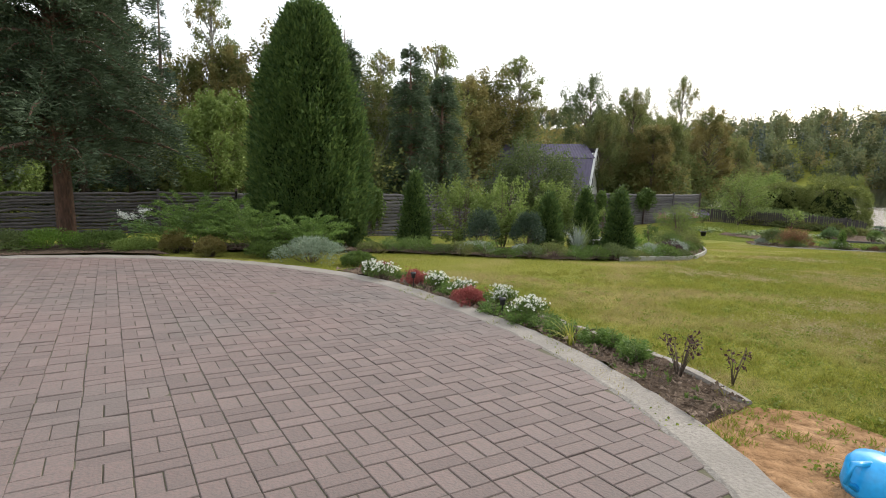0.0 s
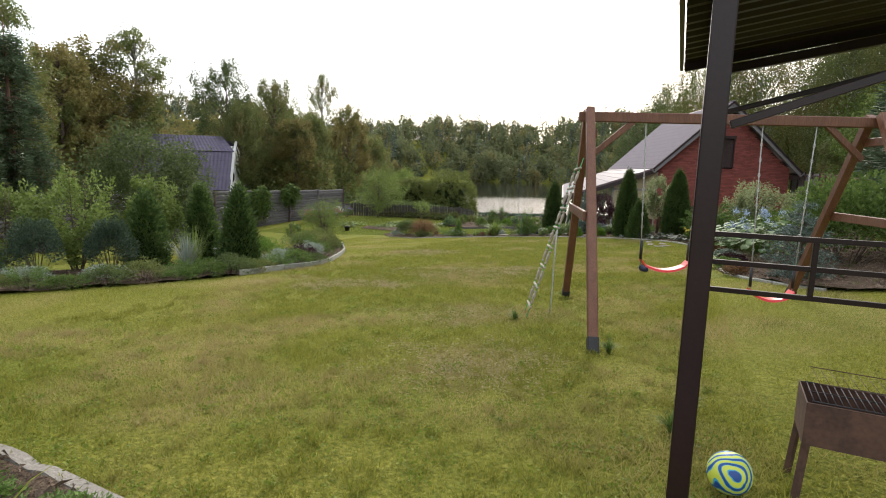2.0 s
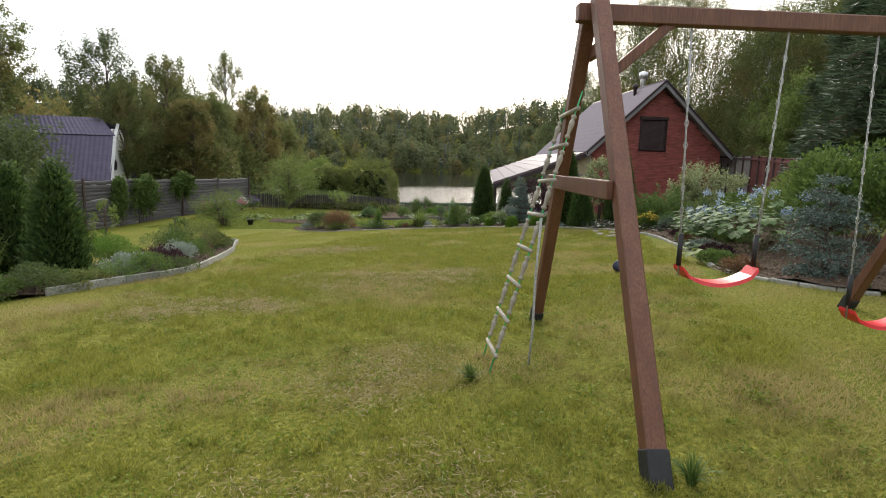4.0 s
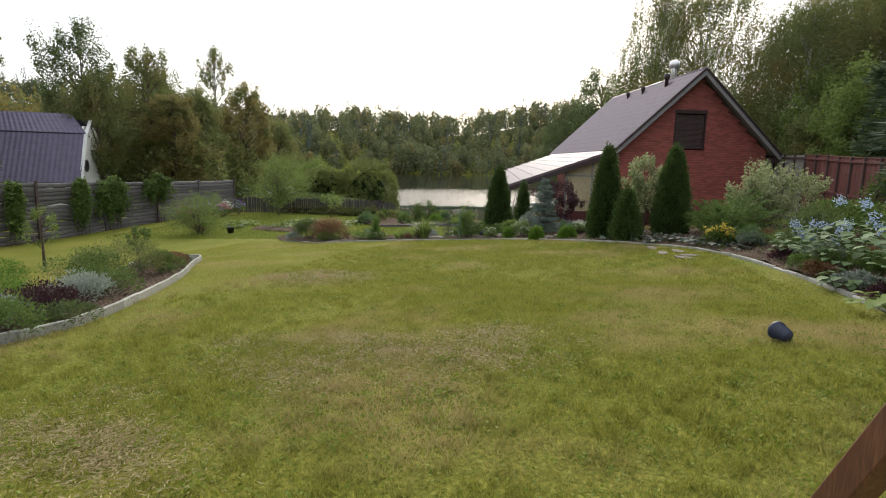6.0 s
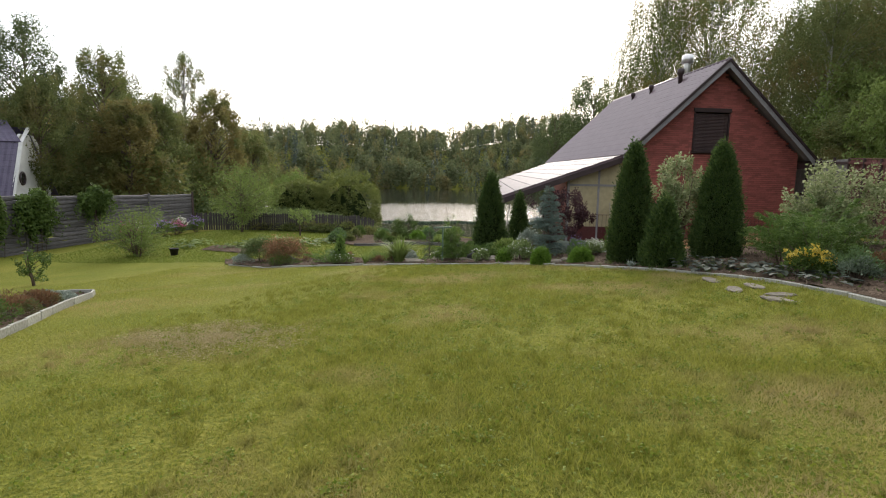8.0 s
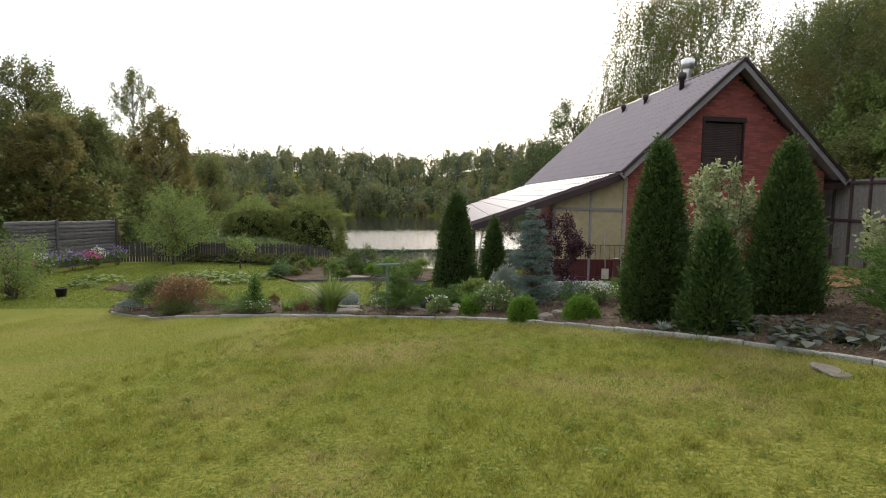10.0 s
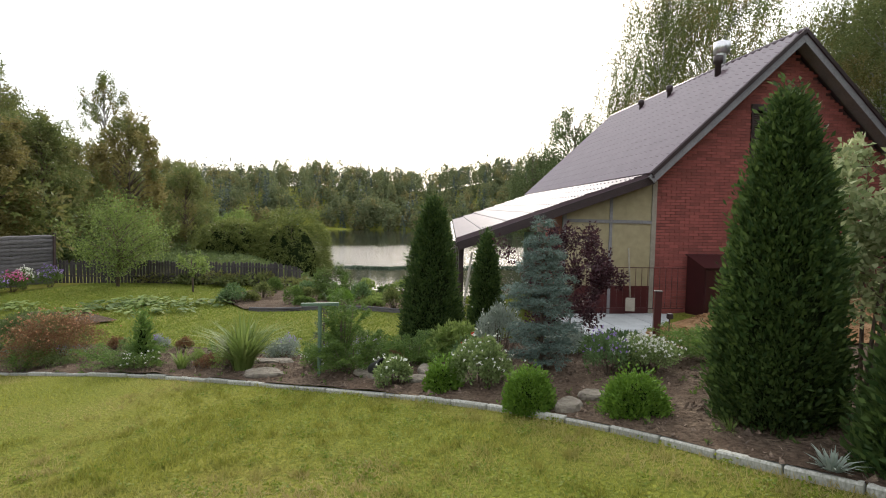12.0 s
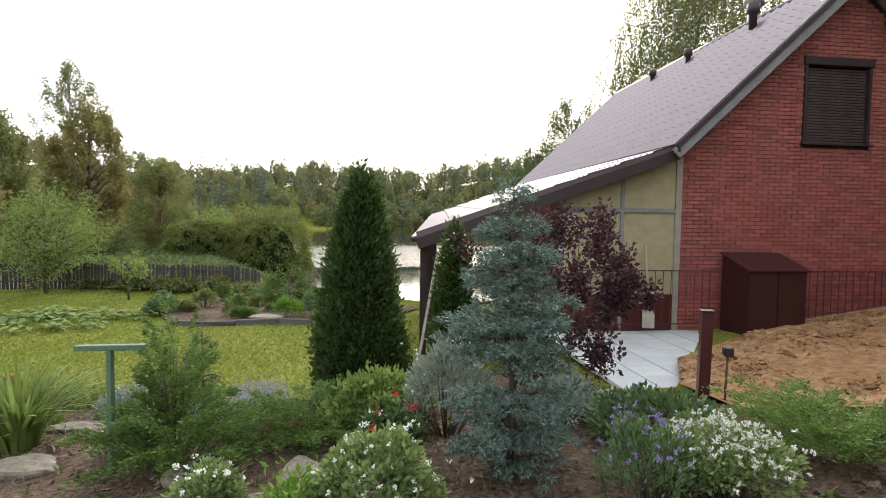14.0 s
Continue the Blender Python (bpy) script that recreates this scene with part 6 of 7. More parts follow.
for i in range(22):
    q_rng = np.random.default_rng(1200 + i)
    x = 18.6 + i * 0.24
    y = 0.35 + 0.42 * max(0.0, x - 20.8) ** 1.1 * 0.5 - q_rng.uniform(0.55, 1.7)
    m_ = (L_JUNIPER, L_GREEN, L_OAK, L_SILVER, L_HOSTA, L_RUST)[i % 6]
    shrub("bed_plant", x, y, q_rng.uniform(0.25, 0.55), q_rng.uniform(0.25, 0.48), 1230 + i, m_, ("feathery low juniper", "mid green leafy clump", "dark green leafy clump", "grey-green clump", "broad green leafy clump", "rusty ground-cover clump")[i % 6] + " in the curved bed", 1600, 0.05, up=0.5, width=0.4)
for i in range(36):
    rf_rng = np.random.default_rng(900 + i)
    x, y = rf_rng.uniform(27.7, 30.0), rf_rng.uniform(3.4, 14.5)
    if math.hypot(x - 27.6, y - 4.95) < 0.8 or math.hypot(x - 30.2, y - 6.95) < 0.6:
        continue
    shrub("perennial", x, y, rf_rng.uniform(0.18, 0.42), rf_rng.uniform(0.14, 0.32), 940 + i, (L_SOFT, L_GREY, L_JUNIPER, L_GREEN, L_LIGHT, L_RUST)[i % 6], ("soft green", "silver-grey", "feathery green", "mid green", "light green", "rusty")[i % 6] + " perennial clump in the bed", 1000, 0.045, width=0.35, up=0.5, flowers=(None, P_VIOLET, None, P_WHITE, None, None)[i % 6], nflower=26, fsize=0.016)

# garden tap post, bucket, red post, hose holder
tap = thing("clothes_post", 26.95, 7.72, None, "green painted T-shaped metal post in the bed", "post")
box_part("upright", (0.04, 0.04, 0.95), Matrix.Translation((0, 0, 0.47)), GREENMETAL, tap, 0.004)
tb = box_part("crossbar", (0.05, 0.50, 0.04), Matrix.Translation((0, 0, 0.965)) @ pose(0, 0, 0, -2, 0, 12), GREENMETAL, tap, 0.004)
tap.location = (27.46, 7.84, gz(27.46, 7.84) + 0.03)
bucket = thing("bucket", 27.25, 6.95, gz(27.25, 6.95) + 0.17, "black plastic bucket lying on its side in the bed", "bucket")
bucket.rotation_euler = (radians(72), 0, radians(-35))
lathe("body", [(0.08, -0.12), (0.11, 0.1), (0.12, 0.1), (0.12, 0.13), (0.105, 0.13), (0.10, 0.1), (0.075, -0.11)], BLACK, bucket, 20)
post = thing("steel_post", 30.2, 3.15, None, "dark red painted square steel post with a cap", "post")
box_part("shaft", (0.11, 0.11, 1.0), Matrix.Translation((0, 0, 0.5)) @ pose(0, 0, 0, 1.5, 2), BOX_RED, post, 0.004)
box_part("cap", (0.13, 0.13, 0.015), Matrix.Translation((0.017, -0.01, 1.01)), DARKTRIM, post, 0.002)
stake = thing("stake", 30.0, 3.0, None, "thin metal stake with a small lamp head", "stake")
tube("rod", [(0, 0, 0), (-0.04, 0.0, 0.55)], 0.012, RUST, stake, 6)
box_part("head", (0.09, 0.09, 0.09), Matrix.Translation((-0.05, 0, 0.6)), DARKTRIM, stake, 0.01)
hook = thing("plant_support", 24.95, 2.6, None, "thin green bent wire plant support", "plant support")
tube("wire", [(0, 0, 0), (0.02, 0, 0.85), (0.05, -0.02, 0.9), (0.1, -0.32, 0.88)], 0.009, GREENMETAL, hook, 6)
spade = tagged(new("spade"), "spade leaning against the glazed side of the lean-to", "spade")
tube("shaft", [hp(-0.75, -0.3, -1.2), hp(-0.72, -0.05, 0.0)], 0.018, PALEWOOD, spade, 8)
m, _ = beam_matrix(hp(-0.76, -0.33, -1.55), hp(-0.75, -0.3, -1.2))
box_part("blade", (0.22, 0.012, 0.33), m, PALEWOOD, spade, 0.004)
ladder = tagged(new("ladder"), "wooden ladder leaning under the lean-to roof", "ladder")
for s in (-0.2, 0.2):
    beam("rail", hp(-4.9 + s, -0.9, -2.0), hp(-4.55 + s * 0.8, -0.2, -0.15), 0.05, 0.03, PALEWOOD, ladder, 0.003)
for i in range(7):
    q = (i + 0.5) / 7
    a, b = hp(-5.1, -0.9, -2.0).lerp(hp(-4.71, -0.2, -0.15), q), hp(-4.7, -0.9, -2.0).lerp(hp(-4.39, -0.2, -0.15), q)
    beam("rung", a, b, 0.03, 0.02, PALEWOOD, ladder, 0.002)

# ---- strip beside the paving ----
for i, (x, y, s) in enumerate([(4.15, 8.9, .3), (4.28, 7.7, .26), (4.05, 5.9, .24)]):
    shrub("red_sedum", x, y, 0.26, s, 120 + i, P_RED, "low dense plant with crimson flower heads", 4200, 0.022, flowers=P_RED, nflower=60, fsize=0.018, group="crimson plants in the strip")
for i, (x, y, s) in enumerate([(3.98, 8.35, .3), (4.27, 7.1, .22), (4.25, 6.35, .2), (4.4, 5.6, .2), (4.2, 4.8, .24), (3.95, 8.8, .2)]):
    shrub("white_aster", x, y, 0.30, s, 130 + i, L_GREEN, "low green plant topped with white flower clusters", 1500, 0.03, flowers=P_WHITE, nflower=130, fsize=0.016, group="white flowers in the strip")
for i, (x, y, s) in enumerate([(4.05, 5.3, .2), (4.12, 4.45, .2), (4.0, 4.75, .2), (4.3, 6.7, .24), (4.25, 5.9, .2), (4.1, 4.15, .18), (4.1, 3.7, .15), (4.15, 3.25, .14), (4.0, 3.1, .12), (4.2, 3.55, .13), (4.3, 8.2, .2), (4.3, 9.3, .25)]):
    shrub("leafy_plant", x, y, 0.17, s, 140 + i, L_JUNIPER, "low leafy green plant in the strip", 900, 0.05, group="leafy plants in the strip")
for i, (x, y) in enumerate([(3.95, 2.62), (4.28, 2.35)]):
    t = thing("dry_stems", x, y, None, "dry twiggy plant with a few dark seed heads", "plant")
    rng = np.random.default_rng(150 + i)
    runs, tip = [], []
    for k in range(16 if i == 0 else 7):
        a, q = rng.uniform(0, 6.28), rng.uniform(0.05, 0.17)
        h = rng.uniform(0.28, 0.46) * (1 if i == 0 else 0.7)
        p = (q * math.cos(a), q * math.sin(a), h)
        runs.append(([(0, 0, -0.02), (p[0] * 0.4, p[1] * 0.4, h * 0.5), p], [0.005, 0.004, 0.002]))
        tip.append(p)
    tubes("stalks", runs, BARK, t, 4)
    c = np.repeat(np.array(tip), 7, 0) + rng.normal(0, 0.02, (len(tip) * 7, 3)) - (0, 0, 0.03)
    v, f = leaves(c, rng.normal(size=c.shape), 0.035, 0.02, rng)
    mesh_object("blossom", v, f, L_PURPLE, t)
for i, (x, y) in enumerate([(4.0, 7.35), (3.98, 5.05)]):
    l = thing("garden_light", x, y, None, "small black solar garden light on a spike", "garden light", "solar garden lights")
    lathe("body", [(0.008, 0), (0.008, 0.2), (0.03, 0.2), (0.035, 0.26), (0.045, 0.265), (0.04, 0.29), (0.005, 0.3)], BLACK, l, 12)
tuft("dry_leaves", 3.95, 3.85, 0.4, 24, 160, BLADE, "bent straw-coloured stems", 0.006, 1.3)

# ---- bed on the lawn to the left ----
thuja("big_thuja", 5.0, 15.6, 6.6, 1.72, 170, L_THUJA, "huge dense conical thuja, brighter on its sunny side", 90000, 0.07, power=0.42, category="thuja tree")
for i, (x, y, h, r) in enumerate([(7.9, 14.5, 2.15, .44), (11.85, 12.88, 1.65, .48), (13.7, 13.1, 1.9, .44), (12.7, 10.78, 1.75, .40)]):
    thuja("thuja", x, y, h, r, 171 + i, L_THUJA, "dark green conical thuja at the lawn's edge", 9000, 0.06, power=0.7, group="thujas at the lawn's edge")
for i, (x, y, h, r) in enumerate([(9.6, 13.3, 1.3, .55), (10.6, 12.4, 1.25, .5)]):
    shrub("dark_shrub", x, y, h, r, 180 + i, L_SPRUCE, "dense dark green shrub", 5000, 0.05)
for i, (x, y, h, r) in enumerate([(9.6, 14.6, 2.2, 1.0), (10.9, 14.0, 2.4, 1.0), (12.6, 13.6, 2.3, .7)]):
    broadleaf("light_shrub", x, y, h, r, 184 + i, L_LIGHT, BARK, "tall light green shrub with upright shoots", 5200, 0.085, 0.1, 46, stems=5, category="shrub", leafdir=0.7, gap=0.6, trunk_r=0.025, flat=0.3)
tuft("ornamental_grass", 11.6, 11.3, 1.0, 220, 187, L_GREY, "tall silvery ornamental grass", 0.006, 0.6)
tuft("ornamental_grass", 12.1, 11.6, 1.2, 90, 188, L_LIGHT, "tall green ornamental grass", 0.007, 0.5)
for i, (x, y, h, r, mt) in enumerate([(13.6, 10.3, .42, .5, L_GREY), (14.3, 10.2, .5, .45, L_PURPLE), (15.2, 10.6, .5, .5, L_GREY), (15.9, 10.9, .55, .5, L_GREEN), (17.2, 12.0, .95, .8, L_OLIVE), (16.3, 11.7, .8, .7, L_GREEN), (18.4, 12.2, .5, .5, L_GREEN), (19.2, 12.9, .45, .5, L_RUST), (20.3, 13.5, .35, .4, L_RUST), (21.0, 14.0, .25, .4, L_GREY), (14.6, 11.6, .7, .5, L_THUJA_BRIGHT), (15.6, 13.0, .7, .6, L_THUJA_BRIGHT), (11.2, 10.7, .3, .6, L_JUNIPER), (12.0, 10.3, .3, .6, L_JUNIPER), (10.0, 11.7, .3, .5, L_GREY), (8.9, 12.6, .35, .5, L_GREY), (7.4, 13.2, .35, .7, L_JUNIPER), (6.4, 13.8, .35, .7, L_JUNIPER), (14.0, 12.4, .5, .5, L_OAK)]):
    shrub("low_shrub", x, y, h, r, 190 + i, mt, {L_GREY.name: "low grey-green mound of a perennial", L_RUST.name: "low rusty-brown ground plant", L_JUNIPER.name: "low spreading juniper at the lawn's edge"}.get(mt.name, "rounded leafy shrub in the lawn bed"), 3200, 0.045, width=0.4)
for i, (x, y, h, r, mt) in enumerate([(1.6, 13.9, 1.25, 1.1, L_JUNIPER), (2.9, 13.2, 1.2, 1.1, L_JUNIPER), (2.2, 14.4, 1.3, 0.9, L_JUNIPER), (4.0, 12.6, .9, .9, L_JUNIPER), (3.6, 11.2, .5, .75, L_SILVER), (2.9, 12.3, .35, .45, L_GREEN), (4.3, 10.3, .28, .35, L_GREEN), (-1.2, 14.6, .45, .8, L_THUJA_BRIGHT), (-2.2, 14.2, .5, .8, L_OAK), (-3.2, 14.4, .75, .9, L_RUST), (-0.2, 14.4, .4, .7, L_GREEN), (0.4, 13.8, .3, .5, L_LIGHT), (-3.6, 13.9, .3, .5, L_LIGHT), (1.2, 13.4, .5, .3, L_GOLD), (1.8, 12.6, .4, .3, L_GOLD), (-5.0, 15.0, .8, 1.0, L_OAK)]):
    shrub("border_shrub", x, y, h, r, 215 + i, mt, {L_SILVER.name: "wide grey-green mound spilling over the kerb", L_JUNIPER.name: "wide spreading juniper with feathery shoots", L_GOLD.name: "withered brown and yellow perennial"}.get(mt.name, "rounded leafy green border shrub"), 9000 if mt is L_JUNIPER else 5200, 0.075 if mt is L_JUNIPER else 0.055, up=0.5, width=0.35, clumps=50)
broad_plant("white_hydrangea", 0.5, 15.6, 1.05, 0.5, 120, 232, L_HOSTA, "hydrangea with creamy white flower heads", 0.14, flowers=P_WHITE)
tbl = thing("garden_table", 14.1, 12.9, None, "low white garden table behind the thujas", "table")
box_part("top", (0.8, 0.5, 0.04), Matrix.Translation((0, 0, 0.42)), PLASTER, tbl, 0.01)
for sx in (-0.35, 0.35):
    for sy in (-0.2, 0.2):
        box_part("leg", (0.04, 0.04, 0.4), Matrix.Translation((sx, sy, 0.2)), PLASTER, tbl)

for i in range(16):
    q = left_line[6 + i * 2]
    shrub("edging_plant", float(q[0]) + 0.1, float(q[1]) + 0.25, 0.28 + 0.1 * (i % 3), 0.42, 840 + i, (L_OLIVE, L_JUNIPER, L_GREEN, L_OAK)[i % 4], "low mixed foliage spilling over the bed's edge", 1800, 0.045, width=0.4)
# ---- lower lawn ----
broadleaf("currant_bush", 31.2, 21.6, 2.0, 1.45, 240, L_LIGHT, BARK, "rounded yellow-green fruit bush near the fence", 6500, 0.07, 0.08, 50, stems=6, category="shrub", gap=0.7, flat=0.2)
broadleaf("sapling", 24.4, 18.6, 1.1, 0.5, 241, L_GREEN, BARK, "thin young green fruit bush", 900, 0.07, 0.2, 14, stems=3, category="shrub")
broadleaf("sapling", 21.6, 19.4, 1.9, 0.5, 242, L_LIGHT, BARK, "thin young fruit tree by the fence", 700, 0.07, 0.25, 16, stems=2, category="tree")
broadleaf("apple_tree", 41.1, 23.5, 3.9, 2.0, 243, L_LIGHT, BARK, "small light green fruit tree before the dark fence", 9500, 0.09, 0.2, 90, category="tree", flat=0.9, leafdir=0.4)
broadleaf("apple_tree", 40.6, 19.4, 1.7, 0.7, 244, L_LIGHT, BARK, "slender young light green fruit tree", 1100, 0.09, 0.4, 18, category="tree")
broadleaf("fruit_bush", 39.6, 12.7, 1.2, 0.85, 245, L_GREEN, BARK, "rounded green fruit bush on the terrace", 4200, 0.07, 0.08, 40, stems=5, category="shrub")
shrub("globe_shrub", 36.9, 11.4, 0.6, 0.4, 246, L_THUJA_BRIGHT, "bright green rounded shrub at the terrace corner", 3200, 0.045)
for i in range(26):
    rng = np.random.default_rng(400 + i)
    x, y = rng.uniform(37.2, 42.3), rng.uniform(9.3, 16.5)
    shrub("vegetable_plant", x, y, rng.uniform(0.25, 0.7), rng.uniform(0.25, 0.5), 410 + i, (L_GREEN, L_LIGHT, L_OLIVE, L_HOSTA)[i % 4], "leafy vegetable plant on the terrace", 900, 0.08)
for i in range(16):
    rng = np.random.default_rng(450 + i)
    x, y = rng.uniform(33.5, 37.5), rng.uniform(16.0, 22.5)
    broad_plant("squash_plant", x, y, 0.32, 0.6, 40, 460 + i, (L_GREEN, L_LIGHT)[i % 2], "sprawling squash plant on the lower lawn", 0.2)
for i in range(2, 9):
    shrub("phlox", 33.0 + i * 0.85, 25.7 + 0.25 * math.sin(i * 2), 0.8, 0.5, 480 + i, L_GREEN, "tall garden phlox flowering violet and pink along the fence", 1500, 0.06, flowers=(P_VIOLET, P_VIOLET, P_PINK, P_WHITE)[i % 4], nflower=120, fsize=0.035, group="phlox along the fence")
for i, x in enumerate((29.4, 31.2, 34.2, 12.0, 26.3)):
    t = thing("climber", x, 26.8, None, "leafy green climber over the fence", "climbing plant", "climbers on the fence")
    rng = np.random.default_rng(500 + i)
    n = 5200
    w = (0.25, 0.62, 0.6, 0.4, 0.2)[i]
    q = rng.normal(0, 0.75, n)
    low = (0.25 if i != 2 else 1.0) + 0.9 * np.abs(np.sin(q * 2.3 + i))
    z = low + (2.6 - 0.2 * q ** 2 + 0.12 * np.sin(q * 5 + i) - low) * rng.uniform(0, 1, n) ** 0.8
    c = np.stack([q * w * (0.7 + 0.25 * z / 2.5), rng.uniform(-0.35, 0.18, n) * (0.5 + z / 4), z + 0.05 * rng.normal(0, 1, n)], 1)
    v, f = leaves(c, rng.normal(0, 0.5, (n, 3)) + (0, -0.6, -0.5), 0.11, 0.09, rng)
    mesh_object("foliage", v, f, L_GREEN, t)
    tubes("stalks", [([(k * 0.2 - 0.3, -0.12, 0), (k * 0.25 - 0.35, -0.14, 1.2), (k * 0.35 - 0.5, -0.1, 2.4)], [0.015, 0.012, 0.006]) for k in range(4)], BARK, t, 4)
trug = thing("plant_pot", 31.6, 20.2, None, "black pot on the lower lawn", "pot")
lathe("body", [(0.13, 0), (0.17, 0.26), (0.18, 0.26), (0.18, 0.3), (0.155, 0.3), (0.12, 0.02)], BLACK, trug, 16)

# ---- trees ----
conifer("pine", -1.0, 17.2, 13.0, 3.0, 600, L_PINE, BARK_RED, "large pine with dark drooping boughs and a reddish trunk", 26, 10, 150000, 0.14, -0.12, 0.17, trunk_r=0.19, shape=0.55)
TREES = [
    ("birch", 6.0, 37.5, 10.9, 1.8), ("spruce", 2.6, 32.9, 9.0, 1.5), ("spruce", 1.0, 31.0, 7.8, 1.4), ("spruce", -1.0, 30.0, 9.3, 1.8), ("autumn", 6.8, 36.4, 7.1, 2.2), ("autumn", 4.3, 37.8, 6.9, 2.2),
    ("light", 4.5, 28.9, 3.4, 1.9), ("pine", 12.9, 33.1, 8.3, 2.3), ("pine", 16.6, 31.0, 7.6, 2.0), ("birch", 18.0, 38.5, 9.1, 2.2), ("autumn", 24.5, 51.0, 7.6, 3.2), ("birch", 35.9, 44.4, 11.8, 3.3),
    ("oak", 43.0, 41.2, 10.0, 3.3), ("olive", 47.5, 39.5, 9.0, 3.0), ("olive", 48.5, 35.7, 6.4, 2.9), ("autumn", 32.0, 45.0, 9.9, 4.0), ("olive", 51.8, 42.7, 9.3, 3.2), ("autumn", 49.0, 38.5, 4.8, 2.8),
    ("slim", 62.6, 44.6, 14.1, 3.2), ("autumn", 55.8, 36.0, 7.4, 2.8), ("olive", 66.2, 39.1, 6.9, 3.0), ("light", 74.0, 39.0, 1.6, 2.8),
    ("oak", 85.0, 2.9, 14.6, 5.2), ("oak", 89.0, 7.7, 11.2, 3.8), ("oak", 80.5, -2.4, 14.0, 5.0),
    ("weep", 56.9, -4.5, 17.5, 5.0), ("weep", 55.6, -11.3, 15.4, 4.8), ("weep", 53.2, -0.8, 15.3, 3.4),
    ("pine", 29.6, -9.2, 12.8, 3.8), ("pine", 22.5, -9.5, 12.8, 3.8), ("pine", 35.1, -9.8, 11.0, 3.2), ("light", 44.0, -9.3, 7.0, 3.0), ("pine", 42.2, -13.9, 12.7, 3.8), ("autumn", 39.0, -16.0, 9.0, 3.5), ("light", 26.0, -7.0, 2.6, 1.6),
    ("pine", 16.0, -12.5, 12.0, 3.5), ("pine", 9.5, -13.0, 13.0, 3.6),
    ("autumn", 10.0, 35.0, 8.6, 2.6), ("olive", 14.5, 37.0, 8.9, 2.8), ("birch", 21.0, 35.5, 9.6, 2.4), ("olive", 23.5, 40.5, 8.0, 3.0), ("pine", 20.0, 33.0, 6.9, 2.2), ("autumn", 28.5, 42.5, 8.2, 3.0), ("oak", 33.5, 50.0, 10.5, 3.4), ("olive", 40.0, 36.8, 6.5, 2.4), ("birch", 0.5, 36.0, 10.6, 2.2), ("autumn", 44.0, 34.0, 4.4, 2.4), ("pine", 24.5, -6.8, 10.5, 3.0), ("pine", 20.0, -7.5, 12.0, 3.4), ("pine", 30.0, -14.0, 14.5, 4.2), ("weep", 49.0, -13.0, 15.5, 4.8), ("weep", 47.0, -8.5, 12.0, 3.6), ("weep", 60.0, -17.0, 17.5, 5.4), ("weep", 44.0, -19.0, 15.0, 4.6), ("olive", 41.0, -8.0, 5.5, 2.6), ("light", 38.5, -8.6, 6.2, 2.2), ("pine", -6.0, 30.5, 11.0, 3.0), ("pine", -12.0, 30.0, 12.0, 3.2), ("spruce", -9.0, 31.5, 10.0, 2.2), ("light", -4.0, 28.6, 2.5, 1.8), ("autumn", -2.5, 34.0, 7.0, 2.5),
]
SPECIES = {
    "birch": ("birch", L_BIRCH, BARK_BIRCH, "birch with thin yellowing foliage"),
    "slim": ("birch", L_BIRCH, BARK_BIRCH, "slender birch standing above the other trees"),
    "autumn": ("broadleaf_tree", L_GOLD, BARK, "tree turning yellow and brown"),
    "light": ("broadleaf_tree", L_LIGHT, BARK, "young light green tree"),
    "oak": ("broadleaf_tree", L_OAK, BARK, "broad dark green tree"),
    "olive": ("broadleaf_tree", L_OLIVE, BARK, "olive green tree in the wood"),
    "weep": ("weeping_birch", L_BIRCH, BARK_BIRCH, "tall birch with hanging branches"),
    "pine": ("pine", L_PINE, BARK_RED, "dark pine behind the garden"),
    "spruce": ("spruce", L_SPRUCE, BARK, "dark narrow spruce behind the fence"),
}
trunk_m = Matrix.Identity(4)
protos = {}
for i, (kind, x, y, top, r) in enumerate(TREES):
    nm, lf, bk, lab = SPECIES[kind]
    z = gz(x, y)
    if y > 28 and x < 60:
        top += 1.5
    h = top - z
    key = (kind, i % 2)
    if key in protos:
        o, h0, r0 = protos[key]
        s = copy_thing(o, Matrix.Translation((x, y, z)) @ Matrix.Rotation(i * 1.9, 4, "Z"))
        s.scale = (r / r0, r / r0, h / h0)
        continue
    if kind == "pine":
        o = conifer(nm, x, y, h, r, 610 + i, lf, bk, lab, 22, 9, 30000, 0.24, -0.1, 0.10, shape=0.55)
    elif kind == "spruce":
        o = conifer(nm, x, y, h, r, 610 + i, lf, bk, lab, 24, 9, 14000, 0.17, -0.3, 0.05, shape=0.9)
    elif kind == "weep":
        o = broadleaf(nm, x, y, h, r, 610 + i, lf, bk, lab, 84000, 0.13, 0.2, 420, weep=2.7, gap=0.5, flat=0.6, trunk_r=0.22)
    elif kind == "slim":
        o = broadleaf(nm, x, y, h, r, 610 + i, lf, bk, lab, 18000, 0.14, 0.2, 150, gap=0.4, flat=1.15)
    elif kind == "birch":
        o = broadleaf(nm, x, y, h, r, 610 + i, lf, bk, lab, 16000, 0.13, 0.25, 130, gap=0.45, weep=0.6, flat=0.9)
    else:
        o = broadleaf(nm, x, y, h, r, 610 + i, lf, bk, lab, 25000, 0.145, 0.10, 210, gap=0.46, flat=0.7)
    protos[key] = (o, h, r)
broadleaf("apple_tree", 18.9, 22.0, 5.4, 2.7, 700, L_OAK, BARK, "old apple tree with a wide crown before the fence", 32000, 0.11, 0.12, 150, gap=0.55, flat=0.4)
dome("willow", 61.4, 25.8, 1.2 - gz(61.4, 25.8), 3.2, 702, L_WILLOW, "rounded yellow-green willow by the lake", 26000, 0.17, 0.7)
